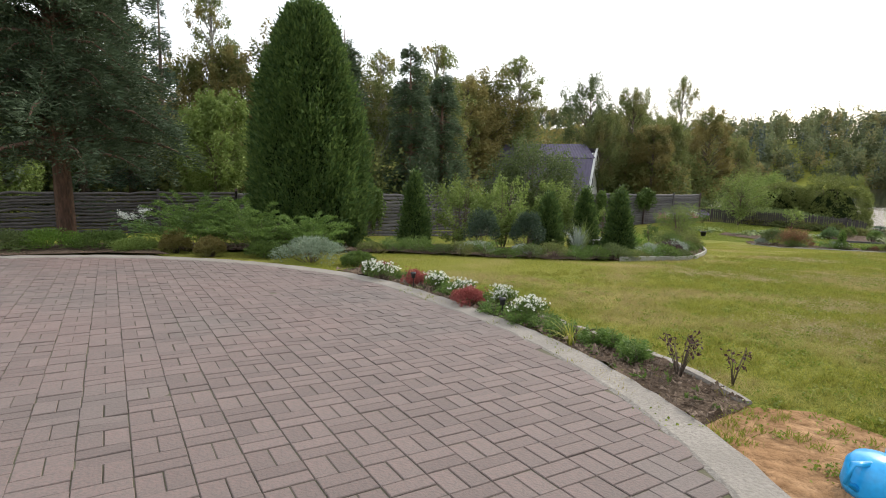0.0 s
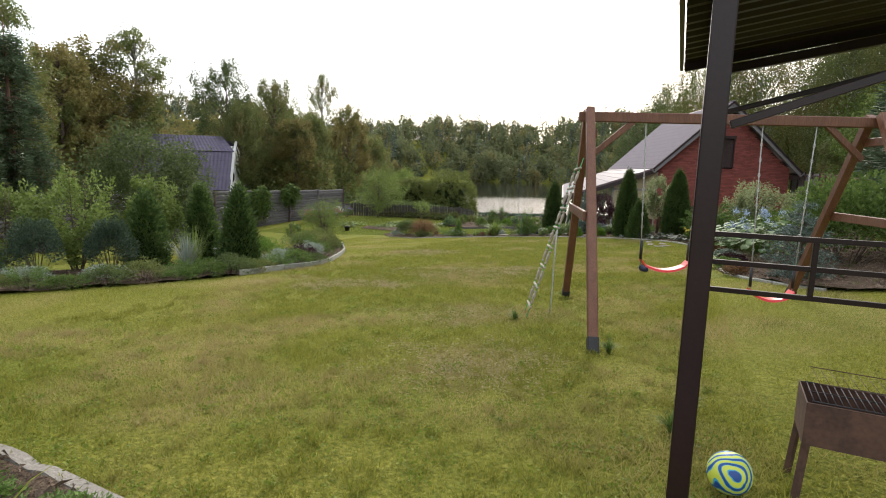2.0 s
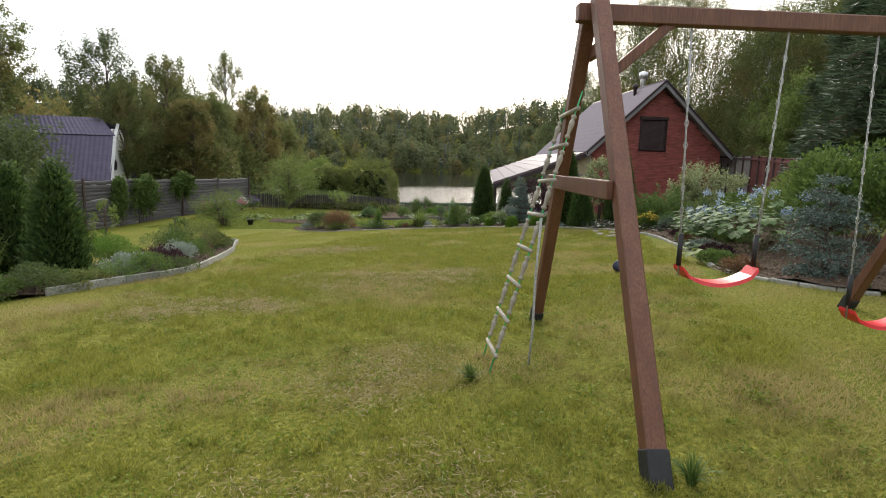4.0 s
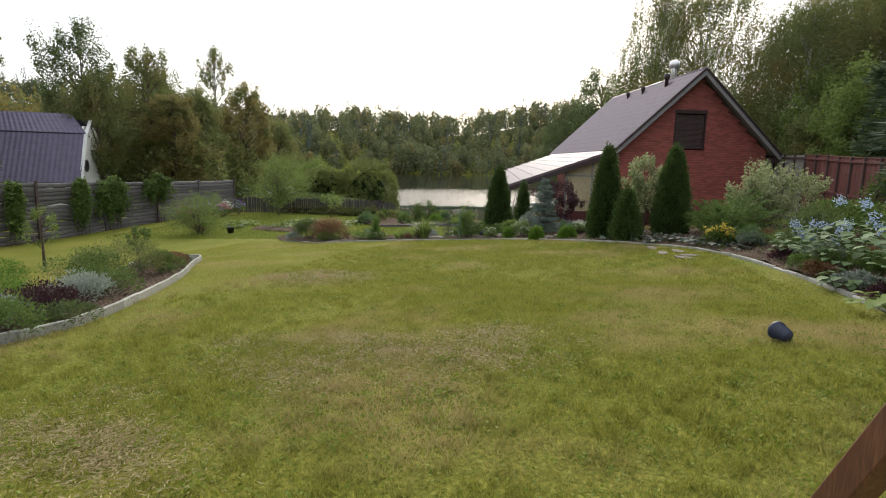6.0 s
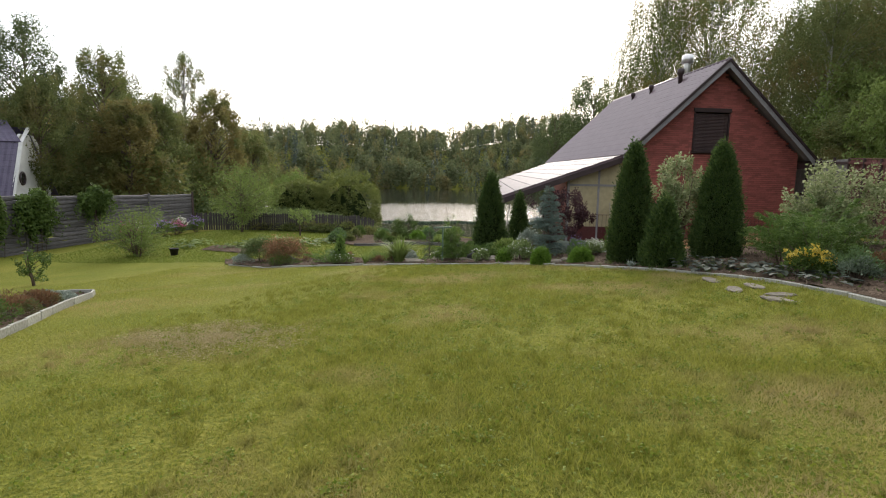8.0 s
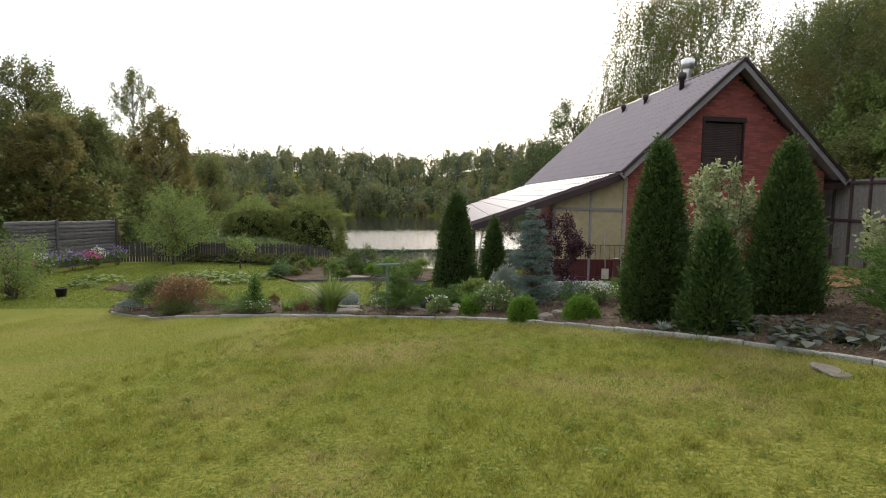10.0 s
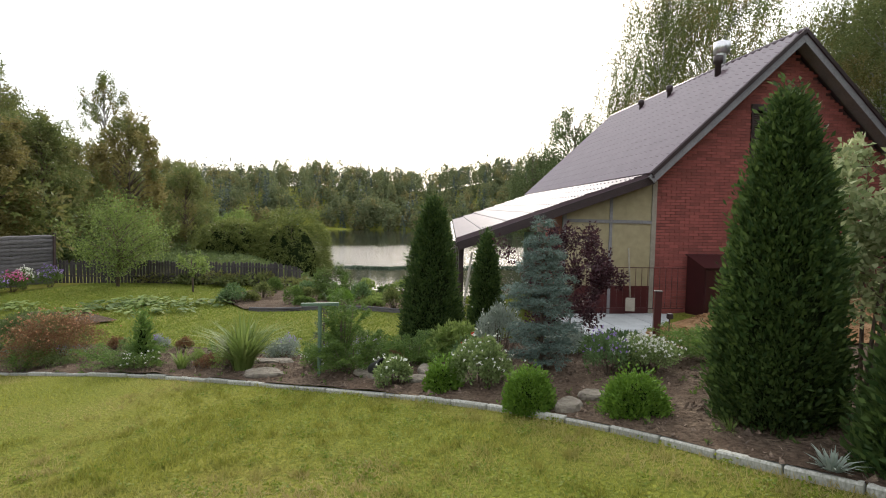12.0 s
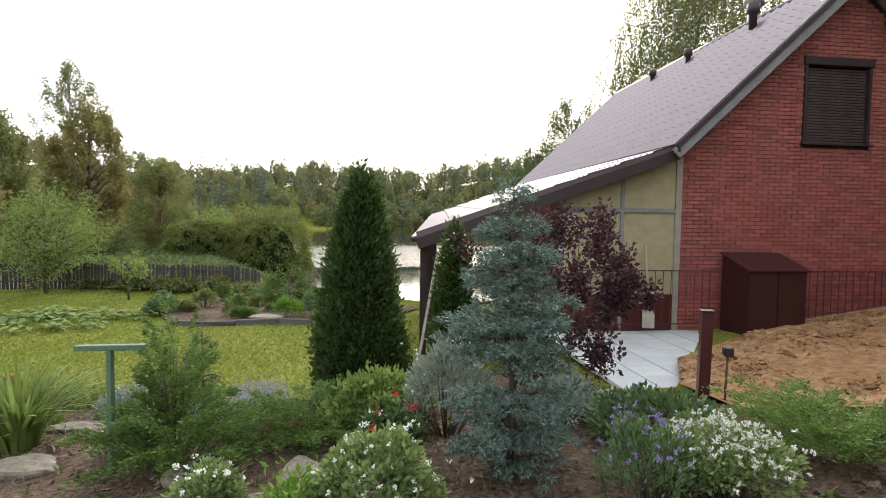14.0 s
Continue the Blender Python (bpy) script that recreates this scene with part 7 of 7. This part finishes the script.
dome("willow", 59.8, 30.0, 0.8 - gz(59.8, 30.0), 2.7, 703, L_WILLOW, "rounded olive willow by the lake", 20000, 0.17)


# undergrowth behind the fence and woods round the far shore: one mass each
def wood(name, spots, nleaf, size, material, label, kind_round=True, seed=1):
    rng = np.random.default_rng(seed)
    C, D = [], []
    for x, y, z, h, r in spots:
        n = int(nleaf * rng.uniform(0.8, 1.2))
        if kind_round:
            g = rng.normal(size=(n, 3))
            g /= np.linalg.norm(g, axis=1, keepdims=True)
            rad = rng.uniform(0.55, 1.0, n) * (1 + 0.22 * np.sin(g[:, 0] * 5 + x) * np.sin(g[:, 2] * 6 + y))
            c = g * rad[:, None] * (r, r, h * 0.46) + (x, y, z + h * 0.54)
            d = g + rng.normal(0, 0.4, (n, 3))
        else:
            u = rng.uniform(0, 1, n) ** 1.3
            a = rng.uniform(0, math.tau, n)
            q = r * (1 - u) * rng.uniform(0.5, 1.05, n) * (1 + 0.2 * np.sin(u * 40))
            c = np.stack([x + q * np.cos(a), y + q * np.sin(a), z + h * (0.05 + 0.95 * u)], 1)
            d = np.stack([np.cos(a), np.sin(a), np.full(n, -0.4)], 1)
        C.append(c)
        D.append(d)
    v, f = leaves(np.concatenate(C), np.concatenate(D), size, size * 0.7, rng)
    o = mesh_object(name, v, f, material)
    return tagged(o, label, "wood", kind="stuff")


rng = np.random.default_rng(9)
spots, spruces = [], []
for i in range(2600):
    a = rng.uniform(-0.62, 1.35)
    d = rng.uniform(296, 420)
    x, y = d * math.cos(a), d * math.sin(a)
    h = rng.uniform(9.5, 16.5) * (1.0 if d > 305 else 0.6)
    (spruces if rng.random() < 0.22 else spots).append((x, y, gz(x, y), h * (1.15 if len(spruces) % 3 == 0 else 1.0), rng.uniform(1.9, 3.5)))
wood("far_wood", spots, 230, 1.15, L_FAR, "mixed wood on the hill beyond the lake", seed=2)
wood("far_spruces", [(x, y, z, h * 1.2, r * 0.75) for x, y, z, h, r in spruces], 150, 0.9, L_FARSP, "dark spruces in the wood beyond the lake", False, seed=3)
spots = []
for i in range(230):
    x = rng.uniform(-30, 75)
    y = rng.uniform(31, 50) + max(0, x - 45) * 0.5
    if 23 < x < 41 and y < 44:
        continue
    spots.append((x, y, gz(x, y), rng.uniform(3.5, 6.8), rng.uniform(1.5, 2.8)))
wood("undergrowth", spots, 800, 0.27, L_OLIVE, "dense undergrowth of the wood behind the fence", seed=4)
spots = []
for i in range(420):
    x, y = rng.uniform(43.5, 92), rng.uniform(17, 62)
    if gz(x, y) > LAKE + 0.25 and (y - 4) / (x - 13) > 0.47 and (y > 35 or x > 66 or (y > 29 and x < 54)) and not (56 < x < 66 and y < 36):
        spots.append((x, y, gz(x, y), rng.uniform(1.0, 2.4), rng.uniform(1.0, 2.0)))
low_rng = np.random.default_rng(141)
low_spots = []
for i in range(260):
    x, y = low_rng.uniform(44.8, 58), low_rng.uniform(15.5, 31)
    if gz(x, y) > LAKE + 0.1:
        low_spots.append((x, y, gz(x, y) - 0.1, low_rng.uniform(0.5, 0.9), low_rng.uniform(0.8, 1.4)))
wood("bank_undergrowth", low_spots, 260, 0.16, L_OAK, "knee-high growth on the bank below the fence", seed=15)
wood("bank_growth", spots[::2], 520, 0.22, L_OAK, "thick low growth on the bank behind the willows", seed=14)
spots = [(rng.uniform(-30, 110), rng.uniform(52, 85), 0, 0, 0) for _ in range(150)]
spots = [(x, y + max(0, x - 50) * 0.3, gz(x, y), rng.uniform(8, 12.5), rng.uniform(2.2, 3.6)) for x, y, *_ in spots]
wood("back_wood", spots, 800, 0.45, L_GOLD, "deeper trees of the wood, partly yellow", seed=5)
spots = [(rng.uniform(8, 80), rng.uniform(-30, -17), 0, rng.uniform(7, 14), rng.uniform(2.2, 3.8)) for _ in range(60)]
wood("side_wood", [(x, y, gz(x, y), h, r) for x, y, _, h, r in spots], 1000, 0.35, L_OAK, "dark trees beyond the side fence", seed=6)
spots = [(rng.uniform(43, 48), rng.uniform(16, 24), 0, rng.uniform(0.3, 0.7), rng.uniform(0.5, 1.0)) for _ in range(70)]
wood("reeds", [(x, y, gz(x, y), h, r) for x, y, _, h, r in spots if gz(x, y) > LAKE - 0.3], 300, 0.16, L_OLIVE, "rough growth on the lake's bank", seed=7)
spots = [(rng.uniform(14, 30), -6.5 + rng.uniform(-1.5, 1.0), 0, rng.uniform(0.8, 1.9), rng.uniform(0.7, 1.3)) for _ in range(34)]
wood("shrubbery", [(x, y, gz(x, y), h, r) for x, y, _, h, r in spots], 700, 0.10, L_GREEN, "mixed shrubs under the trees at the side", seed=8)
spots = [(82 + 0.6 * math.sin(k * 0.7) - k * 0.35, 4 + k * 0.7, LAKE - 0.25, rng.uniform(0.3, 0.42), rng.uniform(0.7, 1.0)) for k in range(60)]
wood("reed_strip", spots, 260, 0.18, L_SPRUCE, "thin strip of reeds standing in the lake", seed=10)
# ---- grass blades ----
def inside_poly(q, poly):
    P = np.array(poly)
    r = np.zeros(len(q), bool)
    for i in range(len(P)):
        a, b = P[i], P[(i + 1) % len(P)]
        c = (a[1] > q[:, 1]) != (b[1] > q[:, 1])
        xi = (b[0] - a[0]) * (q[:, 1] - a[1]) / (b[1] - a[1] + 1e-12) + a[0]
        r ^= c & (q[:, 0] < xi)
    return r


rng = np.random.default_rng(77)
LAWN = [(2.8, 0.5, 18.0, 6.5, 210000), (14.0, 0.8, 28.0, 8.5, 200000), (3.5, 6.0, 14.0, 13.0, 90000), (13.0, 7.5, 28.5, 17.0, 110000), (4.5, -3.5, 14.0, 1.2, 70000)]
pts = np.concatenate([np.stack([rng.uniform(a, c, n), rng.uniform(b, d, n)], 1) for a, b, c, d, n in LAWN])
for poly in (low_poly, left_poly, strip_poly, pave_poly + [(-8, -8)], [(2.7, 1.25), (3.9, 2.2), (4.35, 1.7), (4.2, 1.2), (4.4, 0.7), (4.0, 0.2), (2.5, 0.0)]):
    pts = pts[~inside_poly(pts, poly)]
pts = pts[pts[:, 0] > 2.95]
n = len(pts)
hh = rng.uniform(0.018, 0.045, n) * (1 + 0.45 * np.sin(pts[:, 0] * 1.3 + np.sin(pts[:, 1])) * np.sin(pts[:, 1] * 1.7))
a = rng.uniform(0, math.tau, n)
w = rng.uniform(0.0025, 0.0055, n) * (1 + 0.5 * (rng.random(n) < 0.15))
base = np.stack([pts[:, 0], pts[:, 1], ground_z(pts[:, 0], pts[:, 1]) - 0.002], 1)
sx = np.stack([np.cos(a), np.sin(a), np.zeros(n)], 1) * w[:, None]
ln = rng.normal(0, 0.6, (n, 2)) * hh[:, None]
tip = base + np.stack([ln[:, 0], ln[:, 1], hh], 1)
V = np.stack([base - sx, base + sx, tip], 1).reshape(-1, 3)
tagged(mesh_object("grass", V, np.arange(3 * n).reshape(n, 3), BLADE), "short mown grass with clover and dry patches", "grass", kind="stuff")
# worn dry patches: straw lying between thin green
rngd = np.random.default_rng(63)
DRY = [(13.3, 5.7, 1.0, 1.1), (14.1, 4.9, 0.8, 1.2), (13.6, 4.3, 0.6, 0.6), (7.6, 2.7, 0.9, 0.8), (9.4, 3.6, 0.8, 0.5), (18.2, 8.6, 1.2, 1.4), (11.4, 6.8, 0.9, 1.4)]
dq = []
for x, y, rx, ry in DRY:
    m = int(8500 * rx * ry)
    spots = rngd.normal(0, 0.45, (24, 2)) * (rx, ry) + (x, y)
    dq.append(spots[rngd.integers(0, 24, m)] + rngd.normal(0, 0.16, (m, 2)) * (1.0, 1.3))
dq = np.concatenate(dq)
d3 = np.stack([dq[:, 0], dq[:, 1], ground_z(dq[:, 0], dq[:, 1]) + rngd.uniform(0.004, 0.034, len(dq))], 1)
v, f = leaves(d3, rngd.normal(0, 1, d3.shape) * (1, 1, 0.16), 0.045, 0.007, rngd, 0.1)
tagged(mesh_object("dry_grass", v, f, STRAW), "straw-coloured dry patches in the lawn", "grass", kind="stuff")
# loose taller tussocks that catch the light
tq = np.concatenate([rngd.uniform((3.2, 0.8), (14.0, 8.5), (2400, 2)), rngd.uniform((12.0, 0.8), (27.0, 10.0), (2600, 2))])
for poly in (low_poly, left_poly, strip_poly, pave_poly + [(-8, -8)]):
    tq = tq[~inside_poly(tq, poly)]
kk = rngd.integers(14, 40, len(tq))
q2 = np.repeat(tq, kk, 0) + rngd.normal(0, 0.035, (kk.sum(), 2))
t3 = np.stack([q2[:, 0], q2[:, 1], ground_z(q2[:, 0], q2[:, 1])], 1)
tv, tf = leaves(t3, rngd.normal(0, 0.55, t3.shape) * (1, 1, 0) + (0, 0, 1), 0.062, 0.008, rngd, 0.1)
tagged(mesh_object("grass_tussocks", tv, tf, BLADE), "longer tussocks in the mown grass", "grass", kind="stuff")
rngl = np.random.default_rng(79)
lq = rngl.uniform((29.5, 4.0), (43.5, 25.5), (130000, 2))
for poly in (low_poly, garden_poly, patch_poly, left_poly):
    lq = lq[~inside_poly(lq, poly)]
l3 = np.stack([lq[:, 0], lq[:, 1], ground_z(lq[:, 0], lq[:, 1])], 1)
lv, lf_ = leaves(l3, rngl.normal(0, 0.45, l3.shape) * (1, 1, 0) + (0, 0, 1), 0.1, 0.028, rngl)
lv[:, 2] = l3[:, 2].repeat(3) + (lv[:, 2] - l3[:, 2].repeat(3)) * 0.45
tagged(mesh_object("lower_grass", lv, lf_, L_TURF), "soft green grass of the lower lawn", "grass", kind="stuff")
# clover patches
rngk = np.random.default_rng(52)
cc = np.concatenate([rngk.uniform((3.0, 0.8), (14.0, 7.5), (900, 2)), rngk.uniform((12.0, 0.8), (27.0, 9.0), (1300, 2))])
for poly in (low_poly, left_poly, strip_poly, pave_poly + [(-8, -8)]):
    cc = cc[~inside_poly(cc, poly)]
k = rngk.integers(12, 46, len(cc))
cq = np.repeat(cc, k, 0) + rngk.normal(0, 0.05, (k.sum(), 2)) * np.repeat(rngk.uniform(0.5, 2.0, len(cc)), k)[:, None]
c3 = np.stack([cq[:, 0], cq[:, 1], ground_z(cq[:, 0], cq[:, 1]) + rngk.uniform(0.012, 0.05, len(cq))], 1)
v, f = leaves(c3, rngk.normal(0, 1, c3.shape) * (1, 1, 0.3), 0.022, 0.02, rngk, 0.1)
tagged(mesh_object("clover", v, f, CLOVER), "patches of clover and broad-leaved weeds in the lawn", "clover", kind="stuff")
# clods, bark and fallen bits on the bare soil
rngc = np.random.default_rng(31)
cp = []
for poly, n in ((low_poly, 26000), (strip_poly, 2600), (left_poly, 7000)):
    P = np.array(poly)
    q = rngc.uniform(P.min(0), P.max(0), (n * 2, 2))
    cp.append(q[inside_poly(q, poly)][:n])
cp = np.concatenate(cp)
n = len(cp)
s = rngc.gamma(2.0, 0.006, n)[:, None] + 0.003
c0 = np.stack([cp[:, 0], cp[:, 1], bed_z(cp[:, 0], cp[:, 1])], 1)
T = np.stack([c0 + rngc.normal(0, 1, (n, 3)) * s * (1, 1, 0.25) for _ in range(3)] + [c0 + rngc.normal(0, 0.3, (n, 3)) * s + np.c_[np.zeros((n, 2)), s * 1.3]], 1)
b = np.arange(n)[:, None] * 4
tagged(mesh_object("soil_clods", T.reshape(-1, 3), np.concatenate([b + [0, 1, 3], b + [1, 2, 3], b + [2, 0, 3]]), CLOD), "loose clods and bits of bark on the soil", "soil", kind="stuff")
sandp = [(29.6, 3.0), (31.0, 3.2), (32.6, 2.9), (34.0, 1.7), (35.2, 0.8), (37.0, -2.6), (35.0, -4.2), (31.0, -2.6), (29.3, 0.5)]
sq = rngc.uniform((29.3, -4.2), (37.0, 3.2), (22000, 2))
sq = sq[inside_poly(sq, sandp)]
sq = sq[np.sin(sq[:, 0] * 1.9 + 1) * np.sin(sq[:, 1] * 1.7) + rngc.normal(0, 0.35, len(sq)) > 0.1]
ss = rngc.gamma(2.0, 0.0075, len(sq))[:, None] + 0.004
s0 = np.stack([sq[:, 0], sq[:, 1], ground_z(sq[:, 0], sq[:, 1]) + 0.10 + 0.10 * np.clip(np.sin(sq[:, 0] * 1.9 + 1) * np.sin(sq[:, 1] * 1.7), 0, 1)], 1)
T2 = np.stack([s0 + rngc.normal(0, 1, s0.shape) * ss * (1, 1, 0.25) for _ in range(3)] + [s0 + rngc.normal(0, 0.3, s0.shape) * ss + np.c_[np.zeros((len(sq), 2)), ss * 0.9]], 1)
b2 = np.arange(len(sq))[:, None] * 4
tagged(mesh_object("sand_clods", T2.reshape(-1, 3), np.concatenate([b2 + [0, 1, 3], b2 + [1, 2, 3], b2 + [2, 0, 3]]), SAND), "lumps of damp orange sand on the heap", "sand", kind="stuff")
weeds = cp[rngc.random(n) < 0.035]
m = len(weeds)
wc = np.repeat(np.stack([weeds[:, 0], weeds[:, 1], bed_z(weeds[:, 0], weeds[:, 1])], 1), 7, 0)
v, f = leaves(wc + rngc.normal(0, 0.008, wc.shape) * (1, 1, 0), rngc.normal(0, 0.7, wc.shape) + (0, 0, 0.7), 0.055, 0.02, rngc)
tagged(mesh_object("weeds", v, f, L_GREEN), "small weeds and seedlings on the soil", "weeds", kind="stuff")
# tufts at the feet of the posts
for i, (x, y) in enumerate([(8.25, 1.7), (11.3, 2.7), (9.35, 2.98), (6.5, 1.1), (5.0, 1.1), (6.9, 1.0)]):
    tuft("grass_tuft", x, y, 0.16, 130, 800 + i, L_GREEN, "longer green grass round a post", 0.004, 1.0, group="grass round the posts")

# ---- pavers ----
PX, PY = 0.2625, 0.223
pav = tagged(new("pavers"), "reddish brown pavers laid in basket weave", "paving", kind="structure")
P = np.array(pave_poly)
cells = []
for i in range(-34, 17):
    for j in range(-28, 62):
        cx, cy = (i + 0.5) * PX + 0.019, (j + 0.5) * PY + 0.039
        cells.append((cx, cy, (i + j + 1) % 2))
cells = [c for c in cells if c[0] > -8 and c[1] > -6]
cc = np.array([(c[0], c[1]) for c in cells])
ins = inside_poly(cc, pave_poly)
corner = np.ones(len(cc), bool)
for dx, dy in ((-0.11, -0.11), (0.11, -0.11), (-0.11, 0.11), (0.11, 0.11)):
    corner &= inside_poly(cc + (dx, dy), pave_poly)
rng = np.random.default_rng(5)
blocks = []
for k, (cx, cy, o) in enumerate(cells):
    for s in (-1, 1):
        dx, dy = ((s * PX / 4, 0) if o else (0, s * PY / 4))
        x, y = cx + dx, cy + dy
        blocks.append((x, y, o))
bc = np.array([(b[0], b[1]) for b in blocks])
ok = inside_poly(bc, pave_poly)
blocks = [b for b, k in zip(blocks, ok) if k]


def paver_verts(x, y, o):
    w, l = (PX / 4 - 0.0020, PY / 2 - 0.0024) if o else (PX / 2 - 0.0024, PY / 4 - 0.0020)
    jz = rng.normal(0, 0.0022)
    tx, ty = rng.normal(0, 0.012, 2)
    b = 0.004
    vs = []
    x, y = x + rng.normal(0, 0.002), y + rng.normal(0, 0.002)
    for q, zz, ins_ in ((0, 0.002, 0), (1, 0.026, 0), (2, 0.031, b)):
        for sx_, sy_ in ((-1, -1), (1, -1), (1, 1), (-1, 1)):
            X, Y = sx_ * (w - ins_), sy_ * (l - ins_)
            vs.append((x + X, y + Y, gz(x + X, y + Y) + zz + jz + (tx * X + ty * Y) * (q > 0)))
    return vs


PF = [[0, 1, 5, 4], [1, 2, 6, 5], [2, 3, 7, 6], [3, 0, 4, 7], [4, 5, 9, 8], [5, 6, 10, 9], [6, 7, 11, 10], [7, 4, 8, 11], [8, 9, 10, 11]]
blocks.sort(key=lambda b: math.hypot(b[0] - 1.6, b[1] - 3.2))
slope = Matrix.Identity(4)
protos_p = {}
for (x, y, o) in blocks[:300]:
    if o not in protos_p:
        vs = paver_verts(x, y, o)
        z0 = gz(x, y)
        ob = mesh_object("paver", [(a - x, b - y, c - z0) for a, b, c in vs], PF, PAVER, pav)
        ob.matrix_basis = Matrix.Translation((x, y, z0))
        protos_p[o] = ob
    else:
        share(protos_p[o], "paver", pav, Matrix.Translation((x, y, gz(x, y) + rng.normal(0, 0.0018))))
V, F = [], []
for (x, y, o) in blocks[300:]:
    b0 = len(V)
    V += paver_verts(x, y, o)
    F += [[b0 + q for q in f] for f in PF]
tagged(mesh_object("pavers_joined", np.array(V), np.array(F), PAVER_FAR, pav), "", "", kind="stuff")

# ---- bricks of the gable ----
BW, BH, JT = 0.25, 0.068, 0.009
near, rest = [], []
rowsn = int((APEX_Z - BASE_Z) / (BH + JT))
for r_ in range(rowsn):
    z = BASE_Z + (r_ + 0.5) * (BH + JT)
    off = 0.5 * (BW + JT) * (r_ % 2)
    c = -off
    while c < HW:
        u0, u1 = max(0.0, c), min(HW, c + BW)
        c += BW + JT
        segs = [(u0, u1)]
        if WZ0 - BH < z < WZ1 + BH:
            segs = [(u0, min(u1, WU0 - 0.004)), (max(u0, WU1 + 0.004), u1)]
        for a, b in segs:
            lim = roof_z(0) if False else None
            top = min(roof_z(a), roof_z(b)) - 0.12
            if b - a > 0.03 and z + BH / 2 < top:
                near.append((a, b, z))
near.sort(key=lambda q: math.hypot(q[0] - 1.5, q[2] + 0.2))
proto = None
for a, b, z in [q for q in near if q[1] - q[0] > 0.24][:300]:
    m = Matrix.Translation(hp((a + b) / 2, 0.016, z)) @ HM
    if proto is None:
        bm = bmesh.new()
        add_box(bm, (BW, 0.03, BH))
        proto = part("brick", bm, BRICK, house)
        proto.matrix_basis = m
    else:
        share(proto, "brick", house, m)
full = [q for q in near if q[1] - q[0] > 0.24][300:] + [q for q in near if q[1] - q[0] <= 0.24]
V, F = [], []
for a, b, z in full:
    b0 = len(V)
    d = rng.normal(0, 0.0012)
    for v in (0.001 + d, 0.029):
        for u, zz in ((a, z - BH / 2), (b, z - BH / 2), (b, z + BH / 2), (a, z + BH / 2)):
            V.append(hp(u, v, zz))
    F += [[b0 + q for q in f] for f in ([0, 3, 2, 1], [0, 1, 5, 4], [1, 2, 6, 5], [2, 3, 7, 6], [3, 0, 4, 7], [4, 5, 6, 7])]
tagged(mesh_object("bricks_joined", np.array([tuple(v) for v in V]), np.array(F), BRICK_FAR, house), kind="stuff")
